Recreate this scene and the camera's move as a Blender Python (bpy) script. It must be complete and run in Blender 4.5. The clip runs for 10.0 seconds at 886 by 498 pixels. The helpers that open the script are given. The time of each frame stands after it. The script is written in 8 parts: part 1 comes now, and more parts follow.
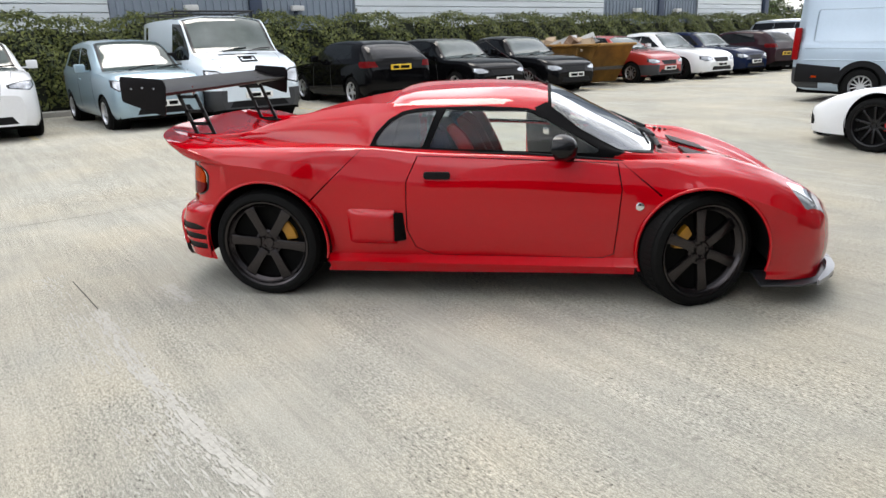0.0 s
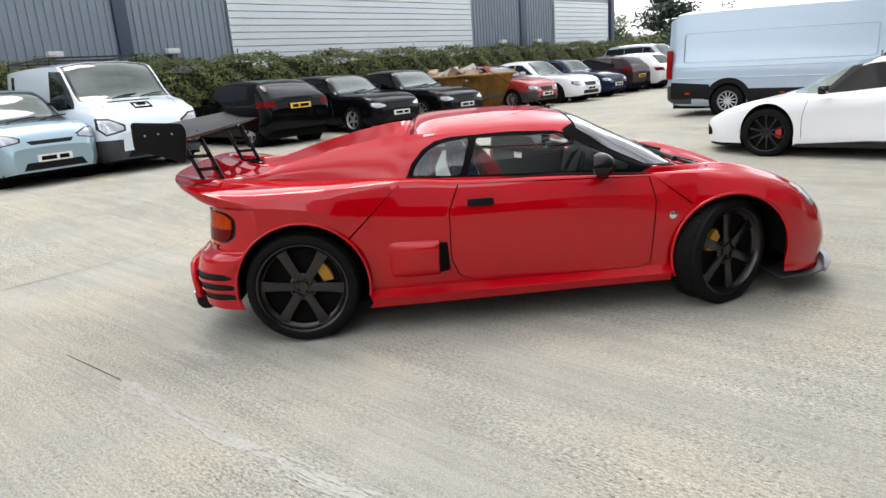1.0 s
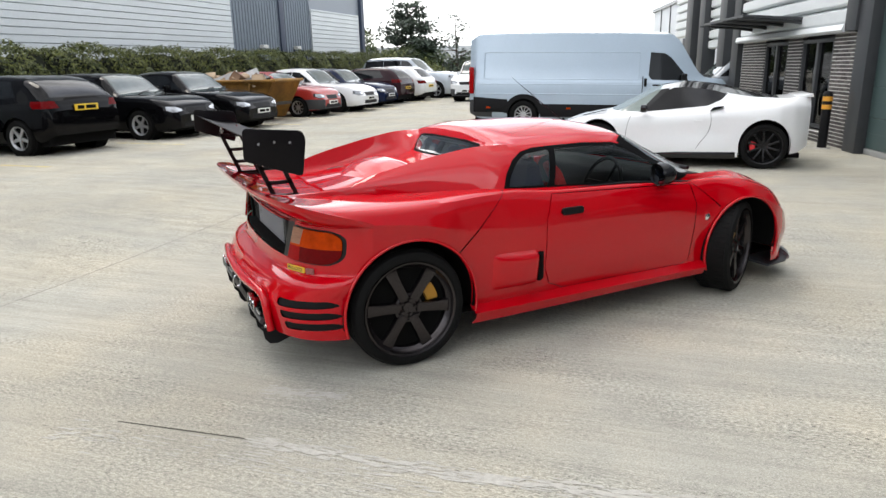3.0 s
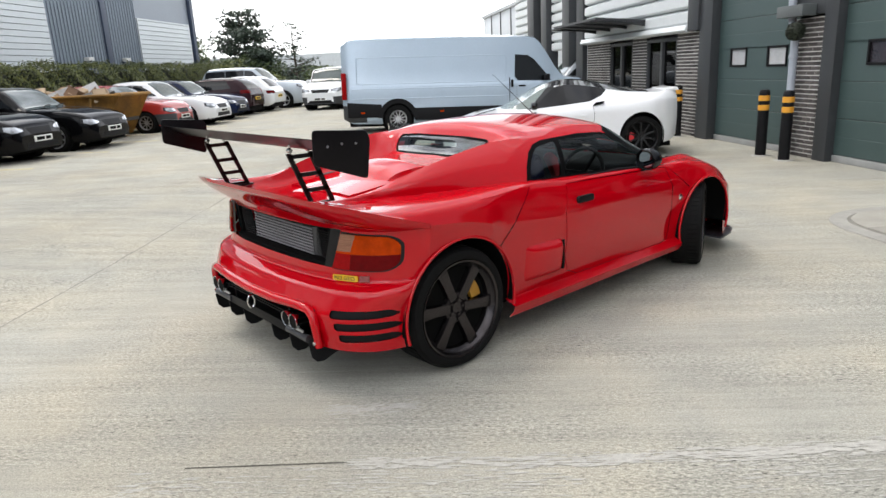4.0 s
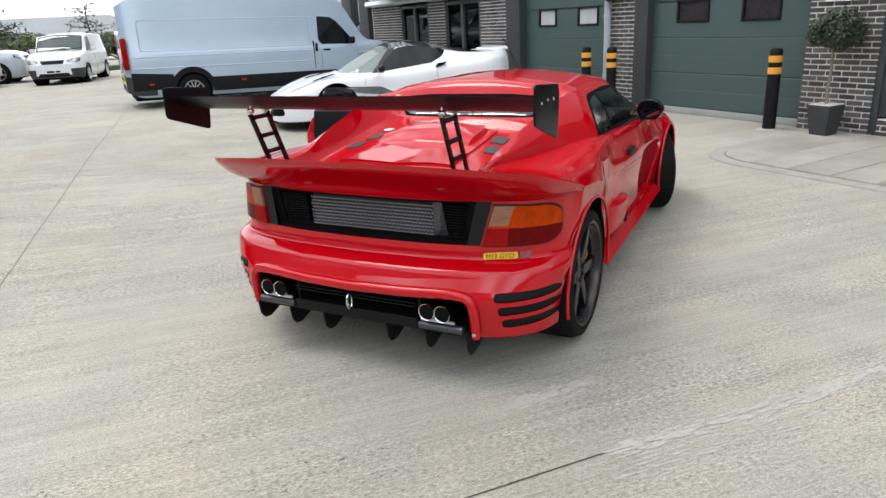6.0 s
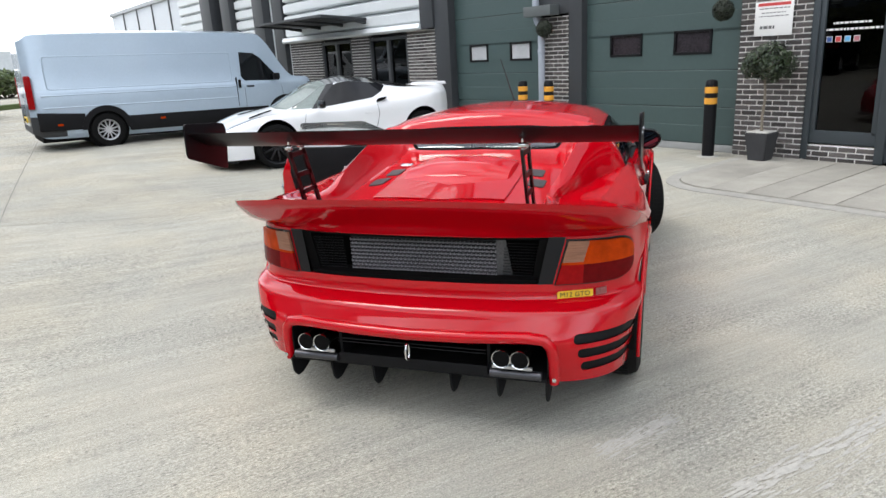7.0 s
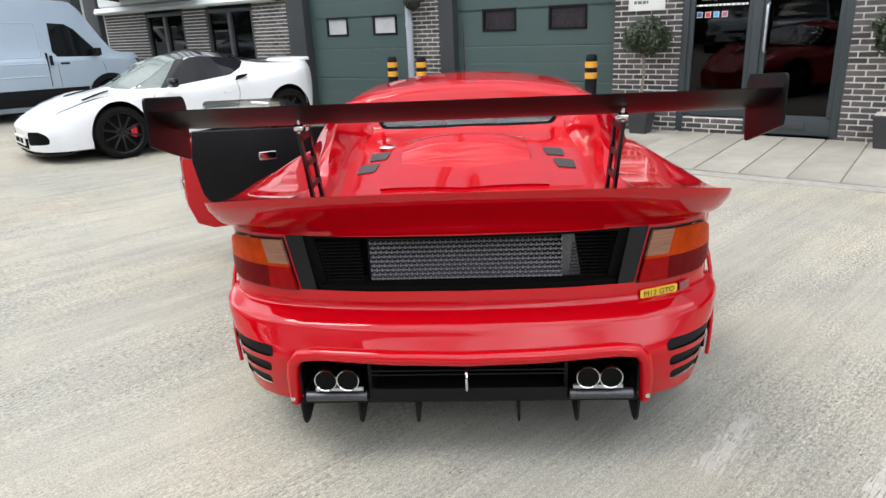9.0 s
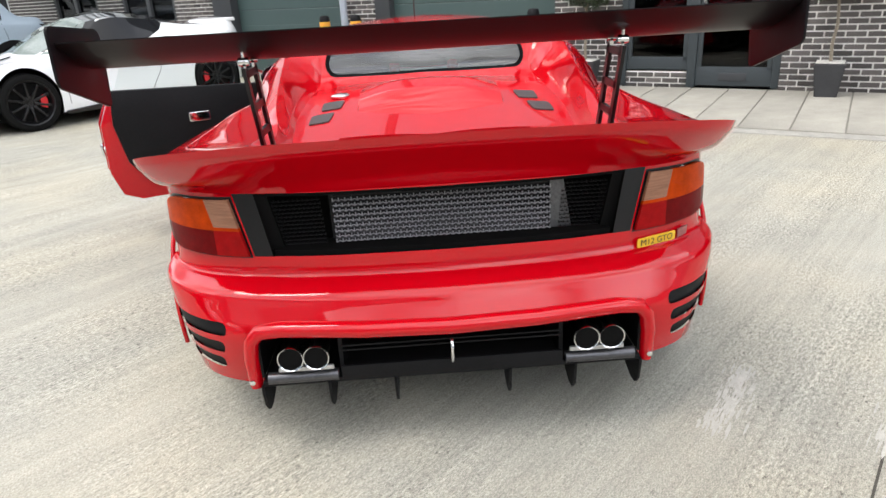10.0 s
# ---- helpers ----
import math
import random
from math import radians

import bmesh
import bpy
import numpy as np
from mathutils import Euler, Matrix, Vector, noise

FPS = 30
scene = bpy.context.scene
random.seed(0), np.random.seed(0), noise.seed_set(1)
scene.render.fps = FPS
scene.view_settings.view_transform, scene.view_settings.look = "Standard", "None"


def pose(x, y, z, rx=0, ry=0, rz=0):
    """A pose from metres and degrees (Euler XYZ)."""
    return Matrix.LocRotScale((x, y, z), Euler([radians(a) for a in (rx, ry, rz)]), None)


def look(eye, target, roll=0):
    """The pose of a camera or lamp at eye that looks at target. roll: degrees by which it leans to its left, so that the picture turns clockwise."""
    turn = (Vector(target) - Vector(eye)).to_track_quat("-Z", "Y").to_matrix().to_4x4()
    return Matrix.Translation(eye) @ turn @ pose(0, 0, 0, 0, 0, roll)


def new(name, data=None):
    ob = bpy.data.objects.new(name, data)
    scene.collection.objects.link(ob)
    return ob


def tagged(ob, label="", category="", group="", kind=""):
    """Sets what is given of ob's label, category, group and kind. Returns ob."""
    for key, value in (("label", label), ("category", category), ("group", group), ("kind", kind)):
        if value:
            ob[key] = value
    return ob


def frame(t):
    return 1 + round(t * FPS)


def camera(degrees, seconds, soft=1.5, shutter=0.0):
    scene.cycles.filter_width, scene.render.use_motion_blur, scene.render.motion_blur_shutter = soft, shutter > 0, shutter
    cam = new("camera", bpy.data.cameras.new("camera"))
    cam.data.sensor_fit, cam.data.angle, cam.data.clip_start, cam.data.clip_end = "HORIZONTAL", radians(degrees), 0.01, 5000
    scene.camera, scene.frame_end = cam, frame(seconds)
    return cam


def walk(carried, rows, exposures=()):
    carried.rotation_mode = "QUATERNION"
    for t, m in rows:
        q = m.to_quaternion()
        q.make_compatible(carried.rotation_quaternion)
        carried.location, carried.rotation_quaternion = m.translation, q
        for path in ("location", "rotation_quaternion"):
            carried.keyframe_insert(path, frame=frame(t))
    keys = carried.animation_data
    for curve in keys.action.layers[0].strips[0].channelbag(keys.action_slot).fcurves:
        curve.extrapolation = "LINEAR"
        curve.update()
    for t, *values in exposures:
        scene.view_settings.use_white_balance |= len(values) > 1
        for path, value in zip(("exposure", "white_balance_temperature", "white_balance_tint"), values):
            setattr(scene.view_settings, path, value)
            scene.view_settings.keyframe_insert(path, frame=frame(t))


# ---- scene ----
cam = camera(67.3, 10.0)
PATH = [
    (0, (0.455, -4.477, 1.436), (0.134, -2.593, 0.845), -1.7),
    (0.5, (-0.038, -4.488, 1.442), (-0.183, -2.576, 0.876), -4.4),
    (1, (-0.53, -4.529, 1.453), (-0.465, -2.598, 0.938), -4.2),
    (1.5, (-0.999, -4.497, 1.463), (-0.685, -2.584, 0.971), -4.5),
    (2, (-1.496, -4.361, 1.488), (-0.985, -2.494, 0.987), -2.3),
    (2.2, (-1.693, -4.315, 1.464), (-1.1, -2.467, 0.981), -2.7),
    (3.3, (-2.786, -3.75, 1.572), (-1.823, -2.081, 1.036), -1.3),
    (3.5, (-2.96, -3.625, 1.55), (-1.896, -2.011, 1.039), -2.3),
    (4, (-3.364, -3.333, 1.525), (-2.123, -1.854, 1.002), -2.8),
    (4.5, (-3.674, -2.921, 1.529), (-2.318, -1.554, 0.987), -2.8),
    (5, (-3.959, -2.542, 1.533), (-2.446, -1.365, 0.963), -4.0),
    (5.5, (-4.148, -2.134, 1.511), (-2.528, -1.099, 0.961), -4.2),
    (5.7, (-4.188, -1.947, 1.52), (-2.553, -0.968, 0.911), -3.7),
    (6.8, (-4.333, -1.123, 1.552), (-2.53, -0.487, 0.964), -3.1),
    (7, (-4.306, -0.99, 1.536), (-2.492, -0.367, 0.968), -3.3),
    (7.5, (-4.234, -0.704, 1.553), (-2.408, -0.204, 0.91), -1.8),
    (8, (-4.19, -0.43, 1.549), (-2.33, -0.094, 0.896), -3.9),
    (8.5, (-4.091, -0.22, 1.516), (-2.204, -0.045, 0.876), -2.0),
    (9, (-3.912, -0.068, 1.479), (-2.022, 0.055, 0.833), -2.6),
    (9.5, (-3.778, 0.033, 1.424), (-1.884, 0.057, 0.78), -3.5),
    (10, (-3.669, 0.064, 1.349), (-1.812, 0.006, 0.609), -3.3),
]
EXPOSURES = [(0, 0.08, 6560, 10), (3.5, 0.04, 6620, 10), (5.5, 0.00, 6470, 10), (7.0, 0.06, 6350, 10), (8.0, 0.10, 6200, 10), (8.5, 0.11, 6120, 10), (9.0, 0.24, 6480, 10), (9.5, 0.35, 6500, 10), (10, 0.40, 6620, 10)]
walk(cam, [(t, look(eye, target, roll)) for t, eye, target, roll in PATH], EXPOSURES)

# ---------------------------------------------------------------- light
world = bpy.data.worlds.new("world")
scene.world = world
world.use_nodes = True
wn, wl = world.node_tree.nodes, world.node_tree.links
SUN_EL, SUN_AZ = 66.0, 108.0          # degrees; azimuth counted from +x towards +y
sky = wn.new("ShaderNodeTexSky")
sky.sky_type, sky.sun_disc = "NISHITA", False
sky.sun_elevation, sky.sun_rotation = radians(SUN_EL), radians(90 - SUN_AZ)
skys = wn.new("ShaderNodeMix"); skys.data_type = "RGBA"; skys.blend_type = "MULTIPLY"
skys.inputs["Factor"].default_value = 1.0
skys.inputs[7].default_value = (0.14, 0.14, 0.14, 1)
wl.new(sky.outputs[0], skys.inputs[6])
wtc = wn.new("ShaderNodeTexCoord")
wns = wn.new("ShaderNodeTexNoise")
wns.inputs["Scale"].default_value, wns.inputs["Detail"].default_value = 3.0, 6.0
wl.new(wtc.outputs["Generated"], wns.inputs["Vector"])
wrp = wn.new("ShaderNodeValToRGB")
wrp.color_ramp.elements[0].position, wrp.color_ramp.elements[1].position = 0.30, 0.60
wrp.color_ramp.elements[0].color = (0.50, 0.50, 0.50, 1)
wrp.color_ramp.elements[1].color = (0.97, 0.97, 0.97, 1)
wsp = wn.new("ShaderNodeSeparateXYZ")
wl.new(wtc.outputs["Generated"], wsp.inputs[0])


def sunward(src, amount):
    """Adds cloud towards the sun's side of the sky."""
    k = wn.new("ShaderNodeMath"); k.operation = "MULTIPLY_ADD"
    k.inputs[1].default_value = amount
    wl.new(wsp.outputs[1], k.inputs[0]); wl.new(src, k.inputs[2])
    return k.outputs[0]


wl.new(sunward(wns.outputs[0], 0.05), wrp.inputs[0])
wmx = wn.new("ShaderNodeMix"); wmx.data_type = "RGBA"
wl.new(wrp.outputs[0], wmx.inputs["Factor"])
wl.new(skys.outputs[2], wmx.inputs[6])
wmx.inputs[7].default_value = (1.0, 1.01, 1.03, 1)
# thin cloud: nearly even from horizon to zenith
wgr = wn.new("ShaderNodeMapRange")
wgr.inputs[1].default_value, wgr.inputs[2].default_value = 0.0, 1.0
wgr.inputs[3].default_value, wgr.inputs[4].default_value = 1.70, 1.40
wpw = wn.new("ShaderNodeMath"); wpw.operation = "POWER"; wpw.use_clamp = True
wpw.inputs[1].default_value = 2.0
wl.new(wsp.outputs[2], wpw.inputs[0])
wl.new(wpw.outputs[0], wgr.inputs[0])
# broken cloud: white-hot breaks between greyer banks
wcl = wn.new("ShaderNodeTexNoise")
wcl.inputs["Scale"].default_value, wcl.inputs["Detail"].default_value, wcl.inputs["Distortion"].default_value = 2.2, 5.0, 0.6
wl.new(wtc.outputs["Generated"], wcl.inputs["Vector"])
wcr = wn.new("ShaderNodeMapRange")
for k, val in zip((1, 2, 3, 4), (0.40, 0.62, 0.62, 2.1)):
    wcr.inputs[k].default_value = val
wl.new(sunward(wcl.outputs[0], 0.02), wcr.inputs[0])
wcm = wn.new("ShaderNodeMath"); wcm.operation = "MULTIPLY"
wl.new(wgr.outputs[0], wcm.inputs[0]); wl.new(wcr.outputs[0], wcm.inputs[1])
wsc = wn.new("ShaderNodeVectorMath"); wsc.operation = "SCALE"
wl.new(wmx.outputs[2], wsc.inputs[0]); wl.new(wcm.outputs[0], wsc.inputs["Scale"])
wl.new(wsc.outputs[0], wn["Background"].inputs["Color"])
wn["Background"].inputs["Strength"].default_value = 1.0
sun_data = bpy.data.lights.new("sun", "SUN")
sun_data.energy, sun_data.angle, sun_data.color = 1.2, radians(20), (1.0, 0.95, 0.87)
sun = new("sun", sun_data)
sun.matrix_basis = look((0, 0, 30), (-30 * math.cos(radians(SUN_AZ)) / math.tan(radians(SUN_EL)), -30 * math.sin(radians(SUN_AZ)) / math.tan(radians(SUN_EL)), 0))

# ---------------------------------------------------------------- materials
MATS = {}


def material(name, color, rough=0.5, metal=0.0, vary=0.12, scale=6.0, bump=0.0, bump_scale=60.0, coat=0.0, spec=0.5, emit=0.0, coat_ior=1.5, stain=0.0, stretch=(1, 1, 1), per_piece=0.0, rough_vary=0.1):
    """Principled surface with variation at two scales, optional stains and fine relief."""
    if name in MATS:
        return MATS[name]
    m = bpy.data.materials.new(name)
    m.use_nodes = True
    n, l = m.node_tree.nodes, m.node_tree.links
    b = n["Principled BSDF"]
    b.inputs["Roughness"].default_value, b.inputs["Metallic"].default_value = rough, metal
    b.inputs["Coat Weight"].default_value, b.inputs["Coat Roughness"].default_value = coat, 0.03
    b.inputs["Coat IOR"].default_value = coat_ior
    b.inputs["Specular IOR Level"].default_value = spec
    tc = n.new("ShaderNodeTexCoord")
    mp = n.new("ShaderNodeMapping"); mp.inputs["Scale"].default_value = stretch
    l.new(tc.outputs["Object"], mp.inputs["Vector"])
    t1 = n.new("ShaderNodeTexNoise"); t1.inputs["Scale"].default_value, t1.inputs["Detail"].default_value = scale, 5
    t2 = n.new("ShaderNodeTexNoise"); t2.inputs["Scale"].default_value, t2.inputs["Detail"].default_value = scale * 14, 3
    for t in (t1, t2):
        l.new(mp.outputs[0], t.inputs["Vector"])
    add = n.new("ShaderNodeMath"); add.operation = "ADD"
    l.new(t1.outputs[0], add.inputs[0]); l.new(t2.outputs[0], add.inputs[1])
    half = n.new("ShaderNodeMapRange")
    half.inputs[1].default_value, half.inputs[2].default_value = 0.6, 1.4
    half.inputs[3].default_value, half.inputs[4].default_value = 1 - vary, 1 + vary
    l.new(add.outputs[0], half.inputs[0])
    last = half.outputs[0]
    if per_piece:
        oi = n.new("ShaderNodeObjectInfo")
        rg = n.new("ShaderNodeMapRange")
        rg.inputs[3].default_value, rg.inputs[4].default_value = 1 - per_piece, 1 + per_piece
        l.new(oi.outputs["Random"], rg.inputs[0])
        mu = n.new("ShaderNodeMath"); mu.operation = "MULTIPLY"
        l.new(last, mu.inputs[0]); l.new(rg.outputs[0], mu.inputs[1])
        last = mu.outputs[0]
    if stain:
        t3 = n.new("ShaderNodeTexNoise"); t3.inputs["Scale"].default_value, t3.inputs["Detail"].default_value = scale * 0.18, 7
        l.new(tc.outputs["Object"], t3.inputs["Vector"])
        sr = n.new("ShaderNodeMapRange")
        sr.inputs[1].default_value, sr.inputs[2].default_value = 0.35, 0.62
        sr.inputs[3].default_value, sr.inputs[4].default_value = 1 - stain, 1.0
        l.new(t3.outputs[0], sr.inputs[0])
        mu = n.new("ShaderNodeMath"); mu.operation = "MULTIPLY"
        l.new(last, mu.inputs[0]); l.new(sr.outputs[0], mu.inputs[1])
        last = mu.outputs[0]
    mix = n.new("ShaderNodeVectorMath"); mix.operation = "SCALE"
    mix.inputs[0].default_value = color
    l.new(last, mix.inputs["Scale"])
    l.new(mix.outputs[0], b.inputs["Base Color"])
    if rough_vary:
        rr = n.new("ShaderNodeMapRange")
        rr.inputs[3].default_value, rr.inputs[4].default_value = max(0.02, rough * (1 - rough_vary)), min(1, rough * (1 + rough_vary))
        l.new(t1.outputs[0], rr.inputs[0]); l.new(rr.outputs[0], b.inputs["Roughness"])
    if bump:
        t4 = n.new("ShaderNodeTexNoise"); t4.inputs["Scale"].default_value, t4.inputs["Detail"].default_value = bump_scale, 4
        l.new(mp.outputs[0], t4.inputs["Vector"])
        bp = n.new("ShaderNodeBump"); bp.inputs["Strength"].default_value, bp.inputs["Distance"].default_value = bump, 0.01
        l.new(t4.outputs[0], bp.inputs["Height"]); l.new(bp.outputs[0], b.inputs["Normal"])
    if emit:
        b.inputs["Emission Color"].default_value, b.inputs["Emission Strength"].default_value = (*color, 1), emit
    MATS[name] = m
    return m


def glass(name, tint, reflect=1.0):
    """Thin pane: tinted see-through, with gloss by Fresnel."""
    if name in MATS:
        return MATS[name]
    m = bpy.data.materials.new(name)
    m.use_nodes = True
    n, l = m.node_tree.nodes, m.node_tree.links
    n.remove(n["Principled BSDF"])
    tr = n.new("ShaderNodeBsdfTransparent"); tr.inputs[0].default_value = (*tint, 1)
    gl = n.new("ShaderNodeBsdfGlossy"); gl.inputs["Roughness"].default_value = 0.015
    fr = n.new("ShaderNodeFresnel"); fr.inputs[0].default_value = 1.45
    mu = n.new("ShaderNodeMath"); mu.operation = "MULTIPLY"; mu.use_clamp = True
    mu.inputs[1].default_value = 1.0 * reflect
    l.new(fr.outputs[0], mu.inputs[0])
    mx = n.new("ShaderNodeMixShader")
    l.new(mu.outputs[0], mx.inputs[0]); l.new(tr.outputs[0], mx.inputs[1]); l.new(gl.outputs[0], mx.inputs[2])
    l.new(mx.outputs[0], n["Material Output"].inputs[0])
    MATS[name] = m
    return m


def concrete_ground():
    """Brushed yard concrete: broom lines, stains, tyre dust and fine aggregate."""
    m = bpy.data.materials.new("brushed_concrete")
    m.use_nodes = True
    n, l = m.node_tree.nodes, m.node_tree.links
    b = n["Principled BSDF"]
    b.inputs["Roughness"].default_value = 0.85
    b.inputs["Specular IOR Level"].default_value = 0.25
    tc = n.new("ShaderNodeTexCoord")

    def noise(scale, detail, stretch=None, turn=0, rough=0.55):
        t = n.new("ShaderNodeTexNoise")
        t.inputs["Scale"].default_value, t.inputs["Detail"].default_value, t.inputs["Roughness"].default_value = scale, detail, rough
        if stretch:
            mp = n.new("ShaderNodeMapping"); mp.vector_type = "TEXTURE"
            mp.inputs["Rotation"].default_value = (0, 0, radians(turn)); mp.inputs["Scale"].default_value = stretch
            l.new(tc.outputs["Object"], mp.inputs["Vector"]); l.new(mp.outputs[0], t.inputs["Vector"])
        else:
            l.new(tc.outputs["Object"], t.inputs["Vector"])
        return t.outputs[0]

    def rng(src, a, c, lo, hi):
        r = n.new("ShaderNodeMapRange")
        for k, v in zip((1, 2, 3, 4), (a, c, lo, hi)):
            r.inputs[k].default_value = v
        l.new(src, r.inputs[0])
        return r.outputs[0]

    def mul(a, c):
        k = n.new("ShaderNodeMath"); k.operation = "MULTIPLY"
        l.new(a, k.inputs[0]); l.new(c, k.inputs[1])
        return k.outputs[0]

    broom = noise(26, 4, (9, 0.55, 1), -44, 0.7)
    streak = noise(2.6, 5, (6, 0.28, 1), -44)
    big = noise(0.35, 6)
    patch = noise(1.6, 6)
    grit = noise(190, 2, (1.5, 0.75, 1), -44)
    stone = noise(70, 3, (1.7, 0.7, 1), -44, 0.6)
    pits = noise(48, 2, (1.3, 0.8, 1), -44)
    fine = noise(11, 4, (9, 0.22, 1), -44, 0.65)
    worn = rng(noise(1.1, 5, (1.8, 0.7, 1), -44, 0.6), 0.40, 0.63, 0.20, 1.0)

    def where(mask, a):
        k = n.new("ShaderNodeMix")
        k.inputs[2].default_value = 1.0
        l.new(mask, k.inputs[0]); l.new(a, k.inputs[3])
        return k.outputs[0]

    v = mul(rng(broom, 0.3, 0.7, 0.91, 1.08), rng(streak, 0.30, 0.72, 0.91, 1.10))
    v = mul(v, rng(fine, 0.30, 0.70, 0.94, 1.06))
    v = mul(v, rng(big, 0.35, 0.65, 0.88, 1.08))
    v = mul(v, rng(patch, 0.3, 0.7, 0.91, 1.08))
    v = mul(v, rng(grit, 0.32, 0.68, 0.70, 1.28))
    v = mul(v, where(worn, rng(stone, 0.34, 0.66, 0.57, 1.37)))
    v = mul(v, where(worn, rng(pits, 0.29, 0.37, 0.25, 1.0)))
    col = n.new("ShaderNodeMix"); col.data_type = "RGBA"
    col.inputs[6].default_value = (0.384, 0.375, 0.326, 1)
    col.inputs[7].default_value = (0.398, 0.370, 0.298, 1)
    l.new(rng(noise(0.8, 5), 0.40, 0.66, 0, 1), col.inputs["Factor"])
    sc = n.new("ShaderNodeVectorMath"); sc.operation = "SCALE"
    l.new(col.outputs[2], sc.inputs[0]); l.new(v, sc.inputs["Scale"])
    l.new(sc.outputs[0], b.inputs["Base Color"])
    bp = n.new("ShaderNodeBump"); bp.inputs["Strength"].default_value, bp.inputs["Distance"].default_value = 1.0, 0.006
    ad = n.new("ShaderNodeMath"); ad.operation = "ADD"
    l.new(broom, ad.inputs[0]); l.new(grit, ad.inputs[1])
    l.new(ad.outputs[0], bp.inputs["Height"]); l.new(bp.outputs[0], b.inputs["Normal"])
    return m


def leafy(name, dark, light, rough=0.5):
    if name in MATS:
        return MATS[name]
    m = bpy.data.materials.new(name)
    m.use_nodes = True
    n, l = m.node_tree.nodes, m.node_tree.links
    b = n["Principled BSDF"]
    b.inputs["Roughness"].default_value = rough
    g = n.new("ShaderNodeNewGeometry")
    mx = n.new("ShaderNodeMix"); mx.data_type = "RGBA"
    mx.inputs[6].default_value, mx.inputs[7].default_value = (*dark, 1), (*light, 1)
    l.new(g.outputs["Random Per Island"], mx.inputs["Factor"])
    l.new(mx.outputs[2], b.inputs["Base Color"])
    MATS[name] = m
    return m


CONCRETE = concrete_ground()
PAINT_RED = material("gloss_red_paint", (0.45, 0.0008, 0.006), 0.55, 0.0, 0.03, 2.0, coat=1.0, spec=0.0, coat_ior=1.50)
BLACK_SATIN = material("satin_black", (0.006, 0.006, 0.007), 0.34, vary=0.2, bump=0.05, spec=0.3)
BLACK_PLASTIC = material("black_plastic", (0.007, 0.007, 0.008), 0.5, vary=0.25, bump=0.08, spec=0.15)
BLACK_MATT = material("matt_black", (0.003, 0.003, 0.003), 0.8, vary=0.2, spec=0.1)
FRAME_BLACK = material("black_window_rubber", (0.005, 0.005, 0.0055), 0.6, vary=0.2, spec=0.03)
TRIM_DARK = material("dark_trim", (0.008, 0.009, 0.011), 0.7, vary=0.3, spec=0.2)
RUBBER = material("tyre_rubber", (0.0045, 0.0045, 0.0045), 0.75, vary=0.3, scale=12, bump=0.15, spec=0.15)
BRONZE = material("dark_bronze_alloy", (0.048, 0.043, 0.044), 0.25, 0.85, 0.1)
SILVER = material("silver_alloy", (0.55, 0.56, 0.58), 0.35, 0.8, 0.1)
CHROME = material("polished_steel", (0.75, 0.75, 0.76), 0.12, 1.0, 0.04)
STEEL = material("brushed_steel", (0.38, 0.38, 0.40), 0.35, 0.9, 0.15)
YELLOW_CAL = material("yellow_caliper", (0.36, 0.17, 0.012), 0.4, vary=0.1)
RED_CAL = material("red_caliper", (0.5, 0.01, 0.015), 0.4, vary=0.1)
LAMP_RED = material("red_lens", (0.26, 0.004, 0.005), 0.12, vary=0.25, scale=30, coat=0.5, spec=0.0, coat_ior=1.25)
LAMP_RED_DEEP = material("deep_red_lens", (0.11, 0.002, 0.003), 0.12, vary=0.25, scale=30, coat=0.5, spec=0.0, coat_ior=1.25)
LAMP_AMBER = material("amber_lens", (0.38, 0.036, 0.001), 0.12, vary=0.4, scale=24, coat=0.5, spec=0.0, coat_ior=1.25)
LAMP_CLEAR = material("clear_lens", (0.26, 0.125, 0.075), 0.25, vary=0.35, scale=14, coat=0.5, spec=0.1, stretch=(1, 1, 14))
HEADLAMP = material("headlamp_glass", (0.42, 0.44, 0.47), 0.1, 0.5, 0.55, 9, coat=1.0)
PLATE_WHITE = material("plate_white", (0.75, 0.75, 0.72), 0.4, vary=0.05)
PLATE_YELLOW = material("plate_yellow", (0.75, 0.50, 0.03), 0.4, vary=0.05)
DARK_GLASS = material("dark_car_glass", (0.006, 0.007, 0.008), 0.04, vary=0.2, coat=0.0, spec=0.5, rough_vary=0)
DARK_GLASS.node_tree.nodes["Principled BSDF"].inputs["IOR"].default_value = 1.42
# paler than DARK_GLASS: the screens' sky light is put into the base colour
SCREEN_GLASS = material("sky_lit_screen_glass", (0.05, 0.068, 0.062), 0.04, vary=0.2, spec=0.5, rough_vary=0)
SCREEN_GLASS.node_tree.nodes["Principled BSDF"].inputs["IOR"].default_value = 1.62
CLEAR_GLASS = glass("clear_glass", (0.90, 0.94, 0.92), 0.85)
WINDSCREEN = glass("laminated_windscreen", (0.80, 0.88, 0.85), 3.2)
REAR_SCREEN = glass("hazy_rear_screen", (0.62, 0.70, 0.72), 3.2)
TINT_GLASS = glass("tinted_glass", (0.48, 0.54, 0.60), 2.2)
MESH_METAL = material("wire_mesh", (0.38, 0.38, 0.40), 0.4, 0.8, 0.15)

# ---------------------------------------------------------------- builders


def thing(name, label, category, m=None, group="", kind=""):
    ob = new(name)
    ob.empty_display_size = 0.2
    if m is not None:
        ob.matrix_basis = m
    return tagged(ob, label, category, group, kind)


